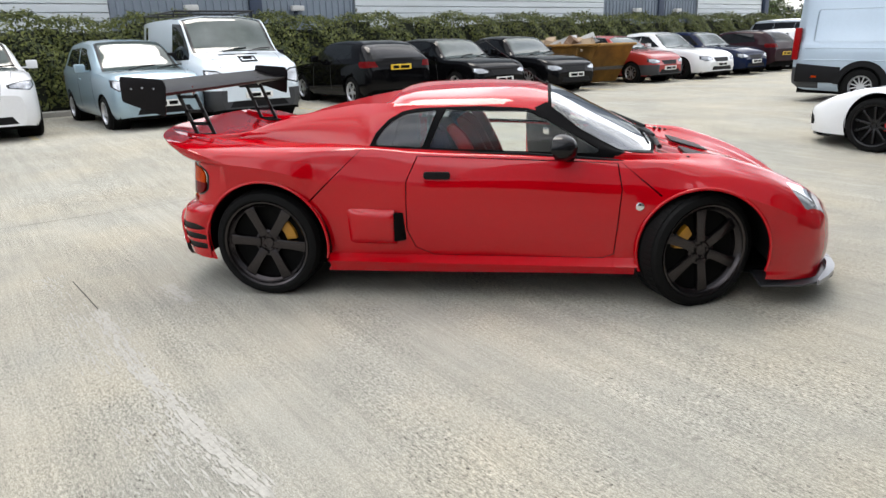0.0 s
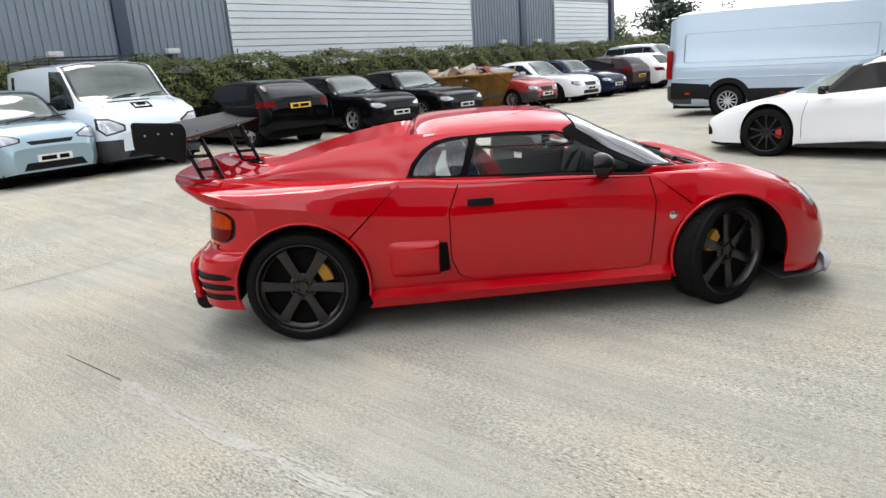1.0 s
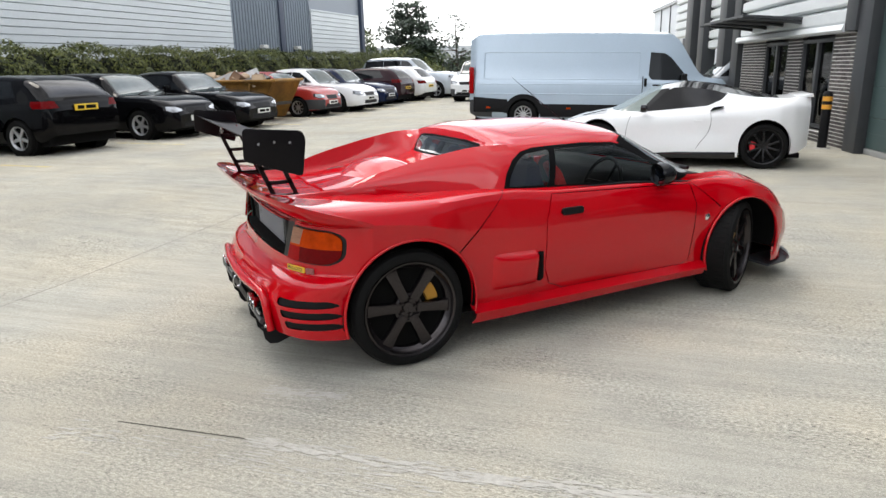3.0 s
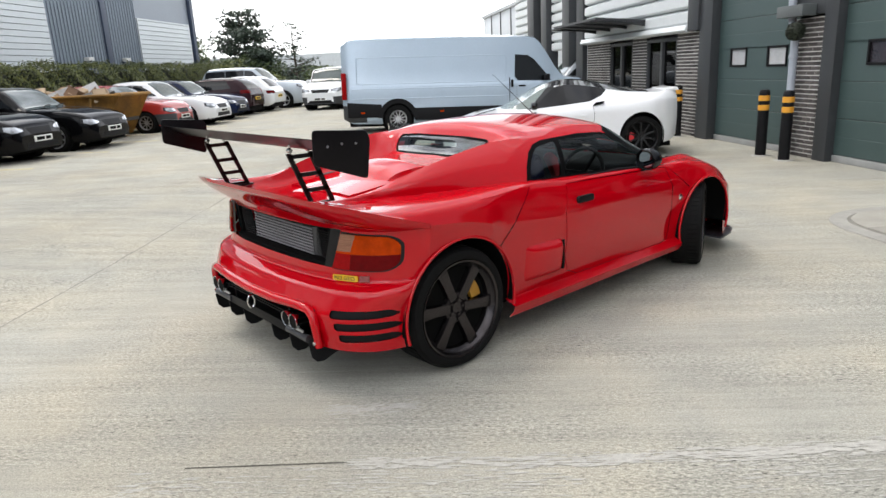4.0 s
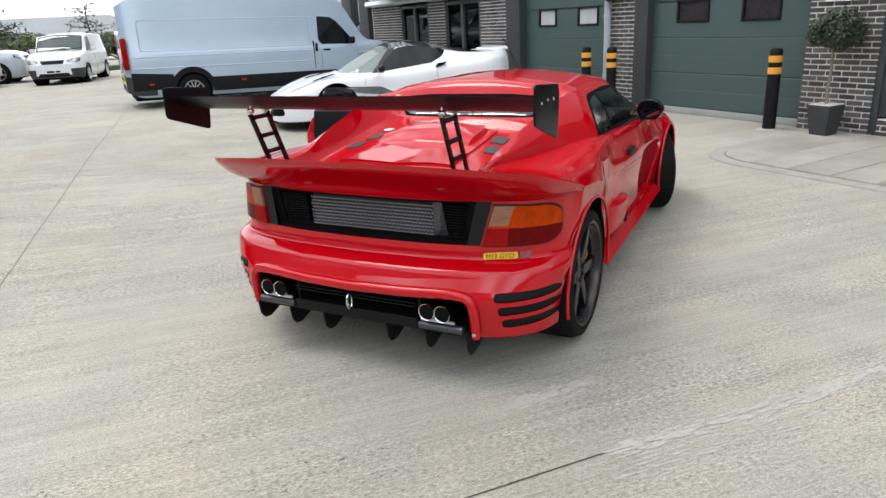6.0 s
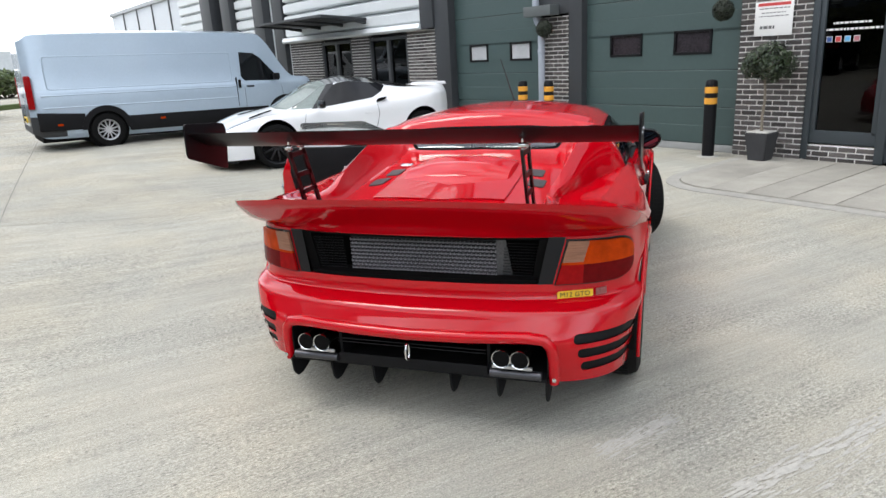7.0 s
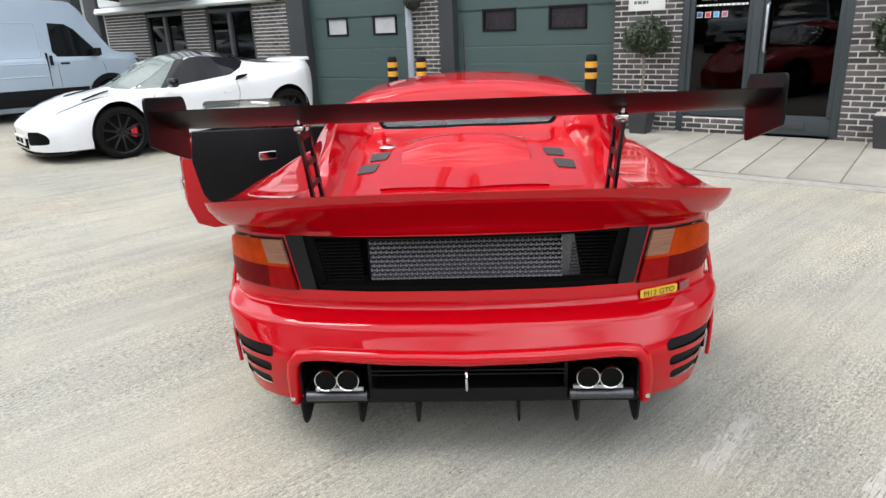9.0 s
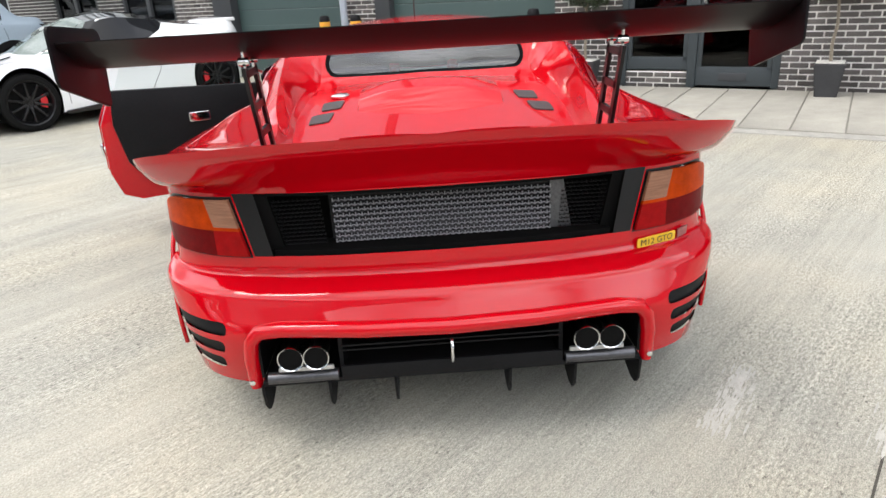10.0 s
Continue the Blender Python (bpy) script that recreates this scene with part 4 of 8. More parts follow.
def wheel(parent, m, R=0.31, rim=0.21, width=0.20, spokes=5, mat=SILVER, fine=False, broad=False, spin=0.26):
    """A wheel with its outer face towards -y: hub, tyre and rim."""
    key = (R, rim, width, spokes, mat.name, fine, broad, spin)
    if key not in WHEELS:
        seg = 64 if fine else 28
        h = width / 2
        bm = B()
        lathe(bm, [(rim * 0.98, -h * 0.86), (rim * 1.03, -h), (R * 0.86, -h * 1.02), (R * 0.955, -h * 0.93), (R * 0.995, -h * 0.72), (R, -h * 0.3), (R, h * 0.3), (R * 0.995, h * 0.72), (R * 0.93, h), (rim, h), (rim * 0.97, h * 0.9)], seg, "y", closed=True)
        tb = B()
        if fine:
            for k in range(60):
                a = k * math.tau / 60
                for s in (-1, 1):
                    box(tb, -0.012, 0.012, s * 0.055 - 0.035, s * 0.055 + 0.035, R - 0.002, R + 0.0025, m=Matrix.Rotation(a + (0.05 if s > 0 else 0), 4, "Y") @ Matrix.Rotation(0, 4, "Z"))
        t = finish(bm, "tyre", RUBBER)
        td = finish(tb, "tread", RUBBER) if fine else None
        bm = B()
        lathe(bm, [(rim * (0.845 if broad else 0.875), -h * 0.40), (rim * (0.855 if broad else 0.885), -h * 0.68), (rim * 0.93, -h * 0.80), (rim * 0.955, -h * 0.95), (rim * 1.0, -h * 0.99), (rim * 1.015, -h * 0.92), (rim * 0.99, -h * 0.40)], seg, "y", closed=True)
        hubr = rim * (0.27 if broad else 0.24)
        for k in range(spokes):
            a = k * math.tau / spokes + (spin if fine else 0.26)
            w0, w1 = ((0.115, 0.095) if fine else (0.15, 0.115)) if spokes < 8 else (0.065, 0.048)
            w0, w1 = w0 * rim / 0.22 * 0.22, w1 * rim / 0.22 * 0.22
            if broad:
                w0, w1 = 0.102 * rim, 0.122 * rim
                pr = [(hubr * 0.7, -w0), (rim * 0.60, -w1 * 0.86), (rim * 0.90, -w1 * 1.06), (rim * 0.90, w1 * 1.06), (rim * 0.60, w1 * 0.86), (hubr * 0.7, w0)]
            else:
                pr = [(hubr * 0.7, -w0), (rim * 0.72, -w1 * 0.92), (rim * 0.90, -w1 * 1.35), (rim * 0.90, w1 * 1.35), (rim * 0.72, w1 * 0.92), (hubr * 0.7, w0)]
            b2 = B()
            prism(b2, pr, -h * 0.72, -h * 0.42, "y", 0.006 if fine else 0.0)
            for vtx in b2.verts:
                d = math.hypot(vtx.co.x, vtx.co.z)
                vtx.co.y -= 0.012 * max(0, (d - hubr) / rim)
            bmesh.ops.rotate(b2, verts=b2.verts, cent=(0, 0, 0), matrix=Matrix.Rotation(a, 3, "Y"))
            me = bpy.data.meshes.new("tmp"); b2.to_mesh(me); b2.free(); bm.from_mesh(me); bpy.data.meshes.remove(me)
        lathe(bm, [(0.0001, -h * 0.64), (hubr * 0.40, -h * 0.66), (hubr * 0.44, -h * 0.58), (hubr * 0.88, -h * 0.60), (hubr * 0.95, -h * 0.72), (hubr * 1.15, -h * 0.68), (hubr * 1.2, -h * 0.30), (0.0001, -h * 0.28)], 28, "y")
        if fine:
            for k in range(5):
                a = k * math.tau / 5
                lathe(bm, [(0.009, -h * 0.5), (0.009, -h * 0.68), (0.0001, -h * 0.70)], 8, "y", (0.041 * math.cos(a), 0, 0.041 * math.sin(a)))
        rm = finish(bm, "rim", mat)
        bm = B()
        lathe(bm, [(rim * 0.66, -0.012), (rim * 0.66, 0.012), (0.0001, 0.013)], 32, "y")
        lathe(bm, [(0.0001, -0.016), (rim * 0.3, -0.016), (rim * 0.3, -0.012)], 20, "y")
        hb = finish(bm, "wheel", material("brake_disc", (0.16, 0.155, 0.15), 0.45, 0.6, 0.2))
        bm = B()
        lathe(bm, [(rim * 0.97, -h * 0.45), (rim * 0.86, -h * 0.42), (rim * 0.84, h * 0.5), (0.0001, h * 0.52)], seg, "y")
        br = finish(bm, "barrel", BLACK_MATT)
        WHEELS[key] = (hb, t, rm, br, td)
    hb, t, rm, br, td = WHEELS[key]
    w = new("wheel", hb)
    w.parent = parent
    w.matrix_basis = m
    for nm, me in (("tyre", t), ("rim", rm), ("barrel", br)):
        o = new(nm, me)
        o.parent = w
    if td:
        o = tagged(new("tread", td), kind="stuff")
        o.parent = w
    return w


BUMPER_GREY = material("grey_black_bumper", (0.030, 0.032, 0.036), 0.6, vary=0.2, bump=0.1)


def paint(name, c, metal=0.0, rough=0.3):
    return material("car_paint_" + name, c, rough, metal, 0.04, 2.0, coat=1.0, spec=0.3 if max(c) > 0.1 else 0.0, coat_ior=1.42 if max(c) > 0.1 else 1.24)


from mathutils.bvhtree import BVHTree


def parked_car(label, m, colour, spec, group="parked cars", plate="white", rims=SILVER, plate_end="front"):
    """A parked vehicle. spec: L, W, H, wheelbase, front overhang, tyre radius, cowl (x, z), roof from/to x, tail (x, z), belt heights, nose z, screen foot, tail kind."""
    L, W, H, wb, fo, R = spec["L"], spec["W"], spec["H"], spec["wb"], spec["fo"], spec.get("R", 0.31)
    w = W / 2
    xf = wb / 2 + fo
    xr = xf - L
    cx, cz = spec["cowl"]
    ra, rb = spec["roof"]
    tx, tz = spec["tail"]
    nz = spec["nose"]
    b0, b1 = spec["belt"]
    cat = spec.get("category", "car")
    car = thing("parked_" + cat.replace(" ", "_"), label, cat, m, group)
    top = along([(xr, tz - spec.get("drop", 0.28)), (xr + 0.07, tz - 0.05), (tx, tz), (ra, H - 0.03), ((ra + rb) / 2, H), (rb, H - 0.04), (cx, cz), ((cx + xf) / 2, (cz + nz) / 2 + 0.07), (xf - 0.12, nz), (xf, nz - 0.20)] if tx > xr + 0.1 else
                [(xr, tz - spec.get("drop", 0.28)), (xr + 0.06, tz - 0.02), (ra, H - 0.03), ((ra + rb) / 2, H), (rb, H - 0.04), (cx, cz), ((cx + xf) / 2, (cz + nz) / 2 + 0.07), (xf - 0.12, nz), (xf, nz - 0.20)])
    wid = along([(xr, w * 0.86), (xr + 0.15, w * 0.955), (xr + 0.7, w), (xf - 1.0, w), (xf - 0.38, w * 0.965), (xf - 0.14, w * 0.88), (xf, w * 0.72)])
    bot = along([(xr, 0.36), (xr + 0.3, 0.24), (xf - 0.3, 0.20), (xf, 0.24)])
    belt = along([(xr, b1), (cx, b0), (xf, b0 - 0.15)])
    wr = spec.get("roof_w", 0.74)
    xs = np.unique(np.r_[np.linspace(xr, xr + 0.2, 5), np.linspace(xr + 0.2, xf - 0.3, 46), np.linspace(xf - 0.3, xf, 7)])
    T, Wd, Bt, Be = (lambda f: lambda x: f(x)[..., 0])(top), (lambda f: lambda x: f(x)[..., 0])(wid), (lambda f: lambda x: f(x)[..., 0])(bot), (lambda f: lambda x: f(x)[..., 0])(belt)

    def bl(x):
        return np.minimum(Be(x), T(x) - 0.05)

    def edge(x):
        up = np.clip((T(x) - Be(x)) / (H - Be(x)), 0, 1)
        return np.c_[Wd(x) * (0.86 - (0.86 - wr) * up), T(x) - 0.02 - 0.05 * up]
    feats = [lambda x: np.c_[Wd(x) * 0.92, Bt(x)], lambda x: np.c_[Wd(x) * 0.985, Bt(x) + 0.12], lambda x: np.c_[Wd(x), (Bt(x) + bl(x)) * 0.52],
             lambda x: np.c_[Wd(x) * 0.985, bl(x) - 0.08], lambda x: np.c_[Wd(x) * 0.95, bl(x)], edge, lambda x: np.c_[Wd(x) * 0.4, T(x) - 0.005], lambda x: np.c_[Wd(x) * 0, T(x)]]
    bm, lay = shell(feats, xs, 3, (4, 5) if spec.get("boxy") else (4,))
    sides = []
    for wx in (-wb / 2, wb / 2):
        for f in knife(bm, [f for f in bm.faces if f[lay] < 4 and abs(f.calc_center_median().y) > w * 0.5], circle(wx, R, R + 0.055, 24)):
            sides.append(f)
    bmesh.ops.delete(bm, geom=[f for f in sides if f.is_valid], context="FACES")
    gl = []
    for k, poly in enumerate(spec["side_glass"]):
        poly = [(x + 0.045 if k and x in (-0.38, -0.40, -1.26) else x, z) for x, z in poly]
        fs = knife(bm, [f for f in bm.faces if f[lay] in (4, 5)], poly)
        for sgn in (-1, 1):
            gl.append(("side_window", lift(bm, [f for f in fs if f.is_valid and f.calc_center_median().y * sgn > 0])))
    def screen(q):
        return [(cx - 0.02 - 0.05 * (1 - q) * 4, -w * 0.84 * q), (cx + 0.02 - 0.05 * (1 - q) * 4, 0), (cx - 0.02 - 0.05 * (1 - q) * 4, w * 0.84 * q), (rb + 0.05 + 0.35 * (1 - q), w * wr * 0.95 * q), (rb + 0.05 + 0.35 * (1 - q), -w * wr * 0.95 * q)]
    border = lift(bm, knife(bm, [f for f in bm.faces if f[lay] >= 4 and f.calc_center_median().x > rb - 0.05], screen(1.0), (0, 1)))
    gl.append(("windscreen", lift(border, knife(border, border.faces[:], screen(0.93), (0, 1)))))
    if "rear_glass" in spec:
        z0, z1 = spec["rear_glass"]
        rg = knife(bm, [f for f in bm.faces if f.calc_center_median().x < ra + 0.12], [(-w * 0.72, z0), (w * 0.72, z0), (w * wr * 0.86, z1), (-w * wr * 0.86, z1)], (1, 2))
        gl.append(("rear_window", lift(bm, rg)))
    # lamps, grille and intakes are cut out of the skin
    bm.normal_update()
    hz, rz = spec.get("lamp_z", nz - 0.10), spec.get("tail_lamp", tz - 0.18)
    gz = spec.get("grille", (nz - 0.20, nz - 0.08))

    def inset(poly, end, reach=0.75, steep=0.08):
        edge_x = xf if end > 0 else xr
        fs = [f for f in bm.faces if abs(f.calc_center_median().x - edge_x) < reach and abs(f.normal.x) >= steep]
        return lift(bm, [f for f in knife(bm, fs, poly, (1, 2)) if f.is_valid])
    fittings = []
    lh = spec.get("lamp_h", 0.075)
    for s in (-1, 1):
        hl = inset([(s * w * 0.52, hz - lh * 0.55), (s * w * 0.84, hz - lh), (s * w * 0.93, hz - lh * 0.2), (s * w * 0.92, hz + lh), (s * w * 0.72, hz + lh * 0.9), (s * w * 0.50, hz + lh * 0.1)], 1)
        lens = lift(hl, [f for f in knife(hl, hl.faces[:], [(s * w * 0.55, hz - lh * 0.40), (s * w * 0.83, hz - lh * 0.8), (s * w * 0.905, hz - lh * 0.15), (s * w * 0.895, hz + lh * 0.82), (s * w * 0.72, hz + lh * 0.72), (s * w * 0.54, hz + lh * 0.0)], (1, 2)) if f.is_valid])
        fittings += [("headlamp", hl, BLACK_SATIN), ("headlamp_lens", lens, HEADLAMP)]
        if cat != "van":
            fittings.append(("tail_lamp", inset([(s * w * 0.64, rz - 0.06), (s * w * 0.97, rz - 0.07), (s * w * 0.97, rz + 0.06), (s * w * 0.70, rz + 0.06)], -1, 0.45), LAMP_RED_DEEP))
    fittings.append(("grille", inset([(-w * 0.36, gz[0]), (w * 0.36, gz[0]), (w * 0.43, gz[1]), (-w * 0.43, gz[1])], 1), BLACK_PLASTIC))
    fittings.append(("lower_intake", inset([(-w * 0.58, 0.27), (w * 0.58, 0.27), (w * 0.50, 0.385), (-w * 0.50, 0.385)], 1), BLACK_PLASTIC))
    if spec.get("bumper"):
        z0, z1 = spec["bumper"]
        for end in (1, -1):
            fittings.append(("bumper", inset([(-w * 1.1, z0 - 0.1), (w * 1.1, z0 - 0.1), (w * 1.1, z1 - 0.2), (-w * 1.1, z1 - 0.2)], end, 0.55, 0.0), BUMPER_GREY))
            for s in (-1, 1):
                fittings.append(("bumper_corner", inset([(s * w * 0.62, z1 - 0.2), (s * w * 1.1, z1 - 0.2), (s * w * 1.1, z1), (s * w * 0.60, z1)], end, 0.55, 0.0), BUMPER_GREY))
    if len(border.faces):
        part("screen_surround", border, BLACK_SATIN, car)
    for nm, g, mt in fittings:
        if len(g.faces):
            part(nm, g, mt, car)
        else:
            g.free()
    tree = BVHTree.FromBMesh(bm)
    part("body", bm, colour, car, angle=30)
    SHUT = material("shut_line_grey", (0.06, 0.06, 0.06), 0.8, vary=0.1)
    first, last_x = spec["side_glass"][0][0][0] + 0.10, spec["side_glass"][0][-1][0] - 0.03
    for s in (-1, 1):
        def beside(x, z):
            q = tree.ray_cast(Vector((x, s * 3, z)), Vector((0, -s, 0)))[0]
            return q if q is not None and q.y * s > w * 0.6 else None
        for x0, lean in ((first, -0.10), (last_x, 0.0)):
            pts = [beside(x0 + lean * t * t, 0.34 + (b0 - 0.37) * t) for t in np.linspace(0, 1, 9)]
            pts = [p for p in pts if p is not None]
            if len(pts) > 3:
                g = B()
                sweep(g, pts, 0.004, 5)
                part("door_seam", g, SHUT, car)
        q = beside(last_x + 0.14, b0 - 0.11)
        if q is not None:
            g = B()
            box(g, q.x - 0.09, q.x + 0.09, q.y - 0.015, q.y + 0.022, q.z - 0.02, q.z + 0.02, 0.008, seg=1)
            part("door_handle", g, spec.get("mirror", colour), car)
        pts = [tree.ray_cast(Vector((x, s * w * k, 3)), Vector((0, 0, -1)))[0] for x, k in zip(np.linspace(cx + 0.05, xf - 0.20, 9), np.linspace(0.74, 0.60, 9))]
        g = B()
        sweep(g, [p for p in pts if p is not None], 0.004, 5)
        part("bonnet_seam", g, SHUT, car)
    for nm, g in gl:
        if len(g.faces):
            part(nm, g, SCREEN_GLASS if nm == "windscreen" else DARK_GLASS, car)
        else:
            g.free()
    bm = B()
    box(bm, xr + 0.15, xf - 0.2, -w * 0.86, w * 0.86, 0.17, 0.45)
    for wx in (-wb / 2, wb / 2):
        for s in (-1, 1):
            cyl(bm, (wx, s * w * 0.60, R), (wx, s * w * 0.93, R), R + 0.06, seg=24)
    part("underbody", bm, BLACK_MATT, car)
    for wx in (-wb / 2, wb / 2):
        for s in (-1, 1):
            wheel(car, pose(wx, s * (w - 0.10), R, 0, 0, 0 if s < 0 else 180), R, R * spec.get("rim", 0.68), 0.19, spec.get("spokes", 5), rims)
    # lamps, grille, plates, mirrors
    for s in (-1, 1):
        bm = B()
        mz = b0 + 0.08
        box(bm, cx - 0.62, cx - 0.50, s * (w + 0.02), s * (w + 0.20), mz - 0.06, mz + 0.09, 0.03)
        box(bm, cx - 0.58, cx - 0.53, s * (w - 0.06), s * (w + 0.05), mz - 0.05, mz - 0.02)
        part("wing_mirror", bm, spec.get("mirror", colour), car)
    pm = {"white": PLATE_WHITE, "yellow": PLATE_YELLOW}
    for xa, mt in ((xf + 0.016, "white"), (xr - 0.016, "yellow")):
        bm = B()
        pz = spec.get("plate_z", (0.44, 0.62))[0 if xa > 0 else 1]
        box(bm, xa - 0.012, xa + 0.012, -0.26, 0.26, pz - 0.056, pz + 0.056, 0.004)
        pl = part("number_plate", bm, pm[mt], car)
        sg = 1 if xa > 0 else -1
        for y, wide in ((-0.21, 0.23), (0.06, 0.15)):
            bm = B()
            box(bm, xa + sg * 0.0125, xa + sg * 0.014, y, y + wide, pz - 0.032, pz + 0.032)
            part("plate_bar", bm, BLACK_MATT, pl)
    bm = B()
    for y in (-0.28, 0.22):
        sweep(bm, [(cx + 0.06, y, cz + 0.0), (cx - 0.05, y + 0.25, cz + 0.045), (cx - 0.10, y + 0.5, cz + 0.06)], 0.012, 6)
    part("wiper", bm, BLACK_PLASTIC, car)
    return car


def spec_hatch(**k):
    s = dict(L=4.25, W=1.76, H=1.43, wb=2.58, fo=0.88, R=0.315, cowl=(0.78, 0.95), roof=(-1.35, 0.10), tail=(-2.0, 0.98), belt=(0.93, 0.98), nose=0.72, rear_glass=(1.0, 1.34), drop=0.2,
             side_glass=[[(0.50, 0.975), (0.02, 1.30), (-0.32, 1.33), (-0.32, 0.985)], [(-0.38, 0.985), (-0.38, 1.33), (-1.12, 1.30), (-1.30, 1.03)]])
    s.update(k)
    return s


def spec_saloon(**k):
    s = dict(L=4.50, W=1.78, H=1.44, wb=2.66, fo=0.88, R=0.315, cowl=(0.72, 0.95), roof=(-0.95, 0.05), tail=(-1.65, 1.02), belt=(0.93, 0.97), nose=0.72, rear_glass=(1.06, 1.34), drop=0.3,
             side_glass=[[(0.45, 0.975), (-0.05, 1.30), (-0.34, 1.33), (-0.34, 0.985)], [(-0.40, 0.985), (-0.40, 1.33), (-0.80, 1.30), (-1.12, 1.02)]])
    s.update(k)
    return s


WHITE_P = paint("white", (0.72, 0.73, 0.74))
BLACK_P = paint("black", (0.003, 0.003, 0.0035))
NAVY_P = paint("navy", (0.008, 0.014, 0.04))
SILVER_P = paint("silver", (0.42, 0.46, 0.50), 0.5, 0.35)
BLUE_SILVER = paint("silver_blue", (0.31, 0.42, 0.49), 0.45, 0.32)
OLDRED_P = paint("old_red", (0.34, 0.022, 0.018), 0.0, 0.4)
MAROON_P = paint("dark_plum", (0.025, 0.010, 0.014))
GREY_P = paint("grey", (0.20, 0.22, 0.24), 0.5, 0.35)


def row_at(r, m, out=True, turn=0):
    """A bay along the parking row; out: nose towards the yard."""
    return ROW @ pose(r, m, 0, 0, 0, (-90 if out else 90) + turn)


parked_car("white compact off-road car parked nose out", row_at(-2.60, 11.2), WHITE_P, spec_hatch(L=4.38, W=1.83, H=1.60, wb=2.60, R=0.35, cowl=(0.80, 1.08), nose=0.92, belt=(1.05, 1.12), tail=(-2.05, 1.12), rear_glass=(1.15, 1.48), lamp_z=0.85, grille=(0.62, 0.90), plate_z=(0.60, 0.75),
           side_glass=[[(0.55, 1.10), (0.05, 1.44), (-0.32, 1.48), (-0.32, 1.11)], [(-0.38, 1.11), (-0.38, 1.48), (-1.15, 1.44), (-1.35, 1.16)]]))
parked_car("pale silver-blue small hatchback parked nose out", row_at(0.0, 10.9, turn=4), BLUE_SILVER, spec_hatch(L=3.83, W=1.67, H=1.55, wb=2.45, fo=0.74, R=0.285, cowl=(1.05, 1.0), roof=(-1.2, 0.15), tail=(-1.8, 1.0), nose=0.82, belt=(0.95, 1.02), rear_glass=(1.05, 1.42), lamp_z=0.76, lamp_h=0.095, grille=(0.655, 0.715),
           side_glass=[[(0.62, 1.0), (0.08, 1.37), (-0.30, 1.41), (-0.30, 1.02)], [(-0.36, 1.02), (-0.36, 1.41), (-1.1, 1.38), (-1.32, 1.08)]]))
parked_car("black three-door hatchback parked tail out", row_at(5.25, 11.35, False), BLACK_P, spec_hatch(L=4.20, W=1.765, H=1.42, roof=(-1.25, 0.12), tail=(-1.95, 1.0), rear_glass=(1.02, 1.35), tail_lamp=0.90, plate_z=(0.45, 0.83), spokes=5))
parked_car("black hatchback with large pale headlamps parked nose out", row_at(7.95, 11.15), BLACK_P, spec_hatch(L=4.17, W=1.70, H=1.43, nose=0.74))
parked_car("black saloon with alloy wheels parked nose out", row_at(10.2, 11.0), BLACK_P, spec_saloon(spokes=9, rim=0.74))
parked_car("red older hatchback with black bumper strip parked nose out", row_at(14.45, 11.1), OLDRED_P, spec_hatch(L=4.05, W=1.63, H=1.38, wb=2.47, fo=0.80, R=0.29, nose=0.72, bumper=(0.32, 0.52), plate_z=(0.42, 0.7), boxy=True, spokes=9))
parked_car("white sports saloon with dark wheels parked nose out", row_at(16.65, 11.0), WHITE_P, spec_saloon(L=4.49, W=1.77, H=1.45, R=0.32, spokes=6), rims=BRONZE)
parked_car("dark blue hatchback parked nose out", row_at(19.0, 11.2), NAVY_P, spec_hatch(L=4.2))
parked_car("dark plum hatchback parked tail out", row_at(21.3, 11.3, False), MAROON_P, spec_hatch(L=4.2, tail_lamp=0.90))
parked_car("white hatchback parked tail out", row_at(23.5, 11.2, False), WHITE_P, spec_hatch(L=4.3, H=1.46))
parked_car("silver large off-road estate parked nose out", row_at(26.2, 10.9), SILVER_P, spec_hatch(L=4.95, W=1.95, H=1.86, wb=2.88, R=0.37, cowl=(0.85, 1.22), roof=(-2.0, 0.05), tail=(-2.5, 1.15), nose=1.05, belt=(1.18, 1.22), rear_glass=(1.25, 1.72), lamp_z=0.95, boxy=True, category="off-road car",
           side_glass=[[(0.55, 1.24), (0.02, 1.68), (-0.32, 1.72), (-0.32, 1.25)], [(-0.38, 1.25), (-0.38, 1.72), (-1.2, 1.72), (-1.2, 1.25)], [(-1.26, 1.25), (-1.26, 1.72), (-2.1, 1.70), (-2.2, 1.28)]]))


def panel_van(label, m, colour, L, W, H, wb, fo, R, cowl, rb, nose, belt, plates=True, **k):
    s = dict(L=L, W=W, H=H, wb=wb, fo=fo, R=R, cowl=cowl, roof=(-(L - wb / 2 - fo) + 0.25, rb), tail=(-(L - wb / 2 - fo) + 0.02, H - 0.12), belt=belt, nose=nose, drop=0.05, roof_w=0.84, category="van", boxy=True)
    s.update(k)
    return parked_car(label, m, colour, s)


# white van; the blue its sides reflect is mixed into the paint colour
transit = panel_van("white panel van with roof rails parked nose out", row_at(1.82, 11.25), paint("blue_reflecting_white", (0.62, 0.69, 0.75)), 4.86, 1.97, 1.98, 2.93, 0.90, 0.33, (1.40, 1.26), 0.60, 0.90, (1.10, 1.12), bumper=(0.30, 0.58), lamp_z=0.80, lamp_h=0.15, grille=(0.62, 0.70), plate_z=(0.48, 0.7),
                    mirror=BLACK_PLASTIC, side_glass=[[(1.36, 1.13), (0.80, 1.78), (0.24, 1.81), (0.24, 1.10)], [(-1.95, 1.45), (-1.95, 1.80), (-1.74, 1.80), (-1.74, 1.45)]])
bm = B()
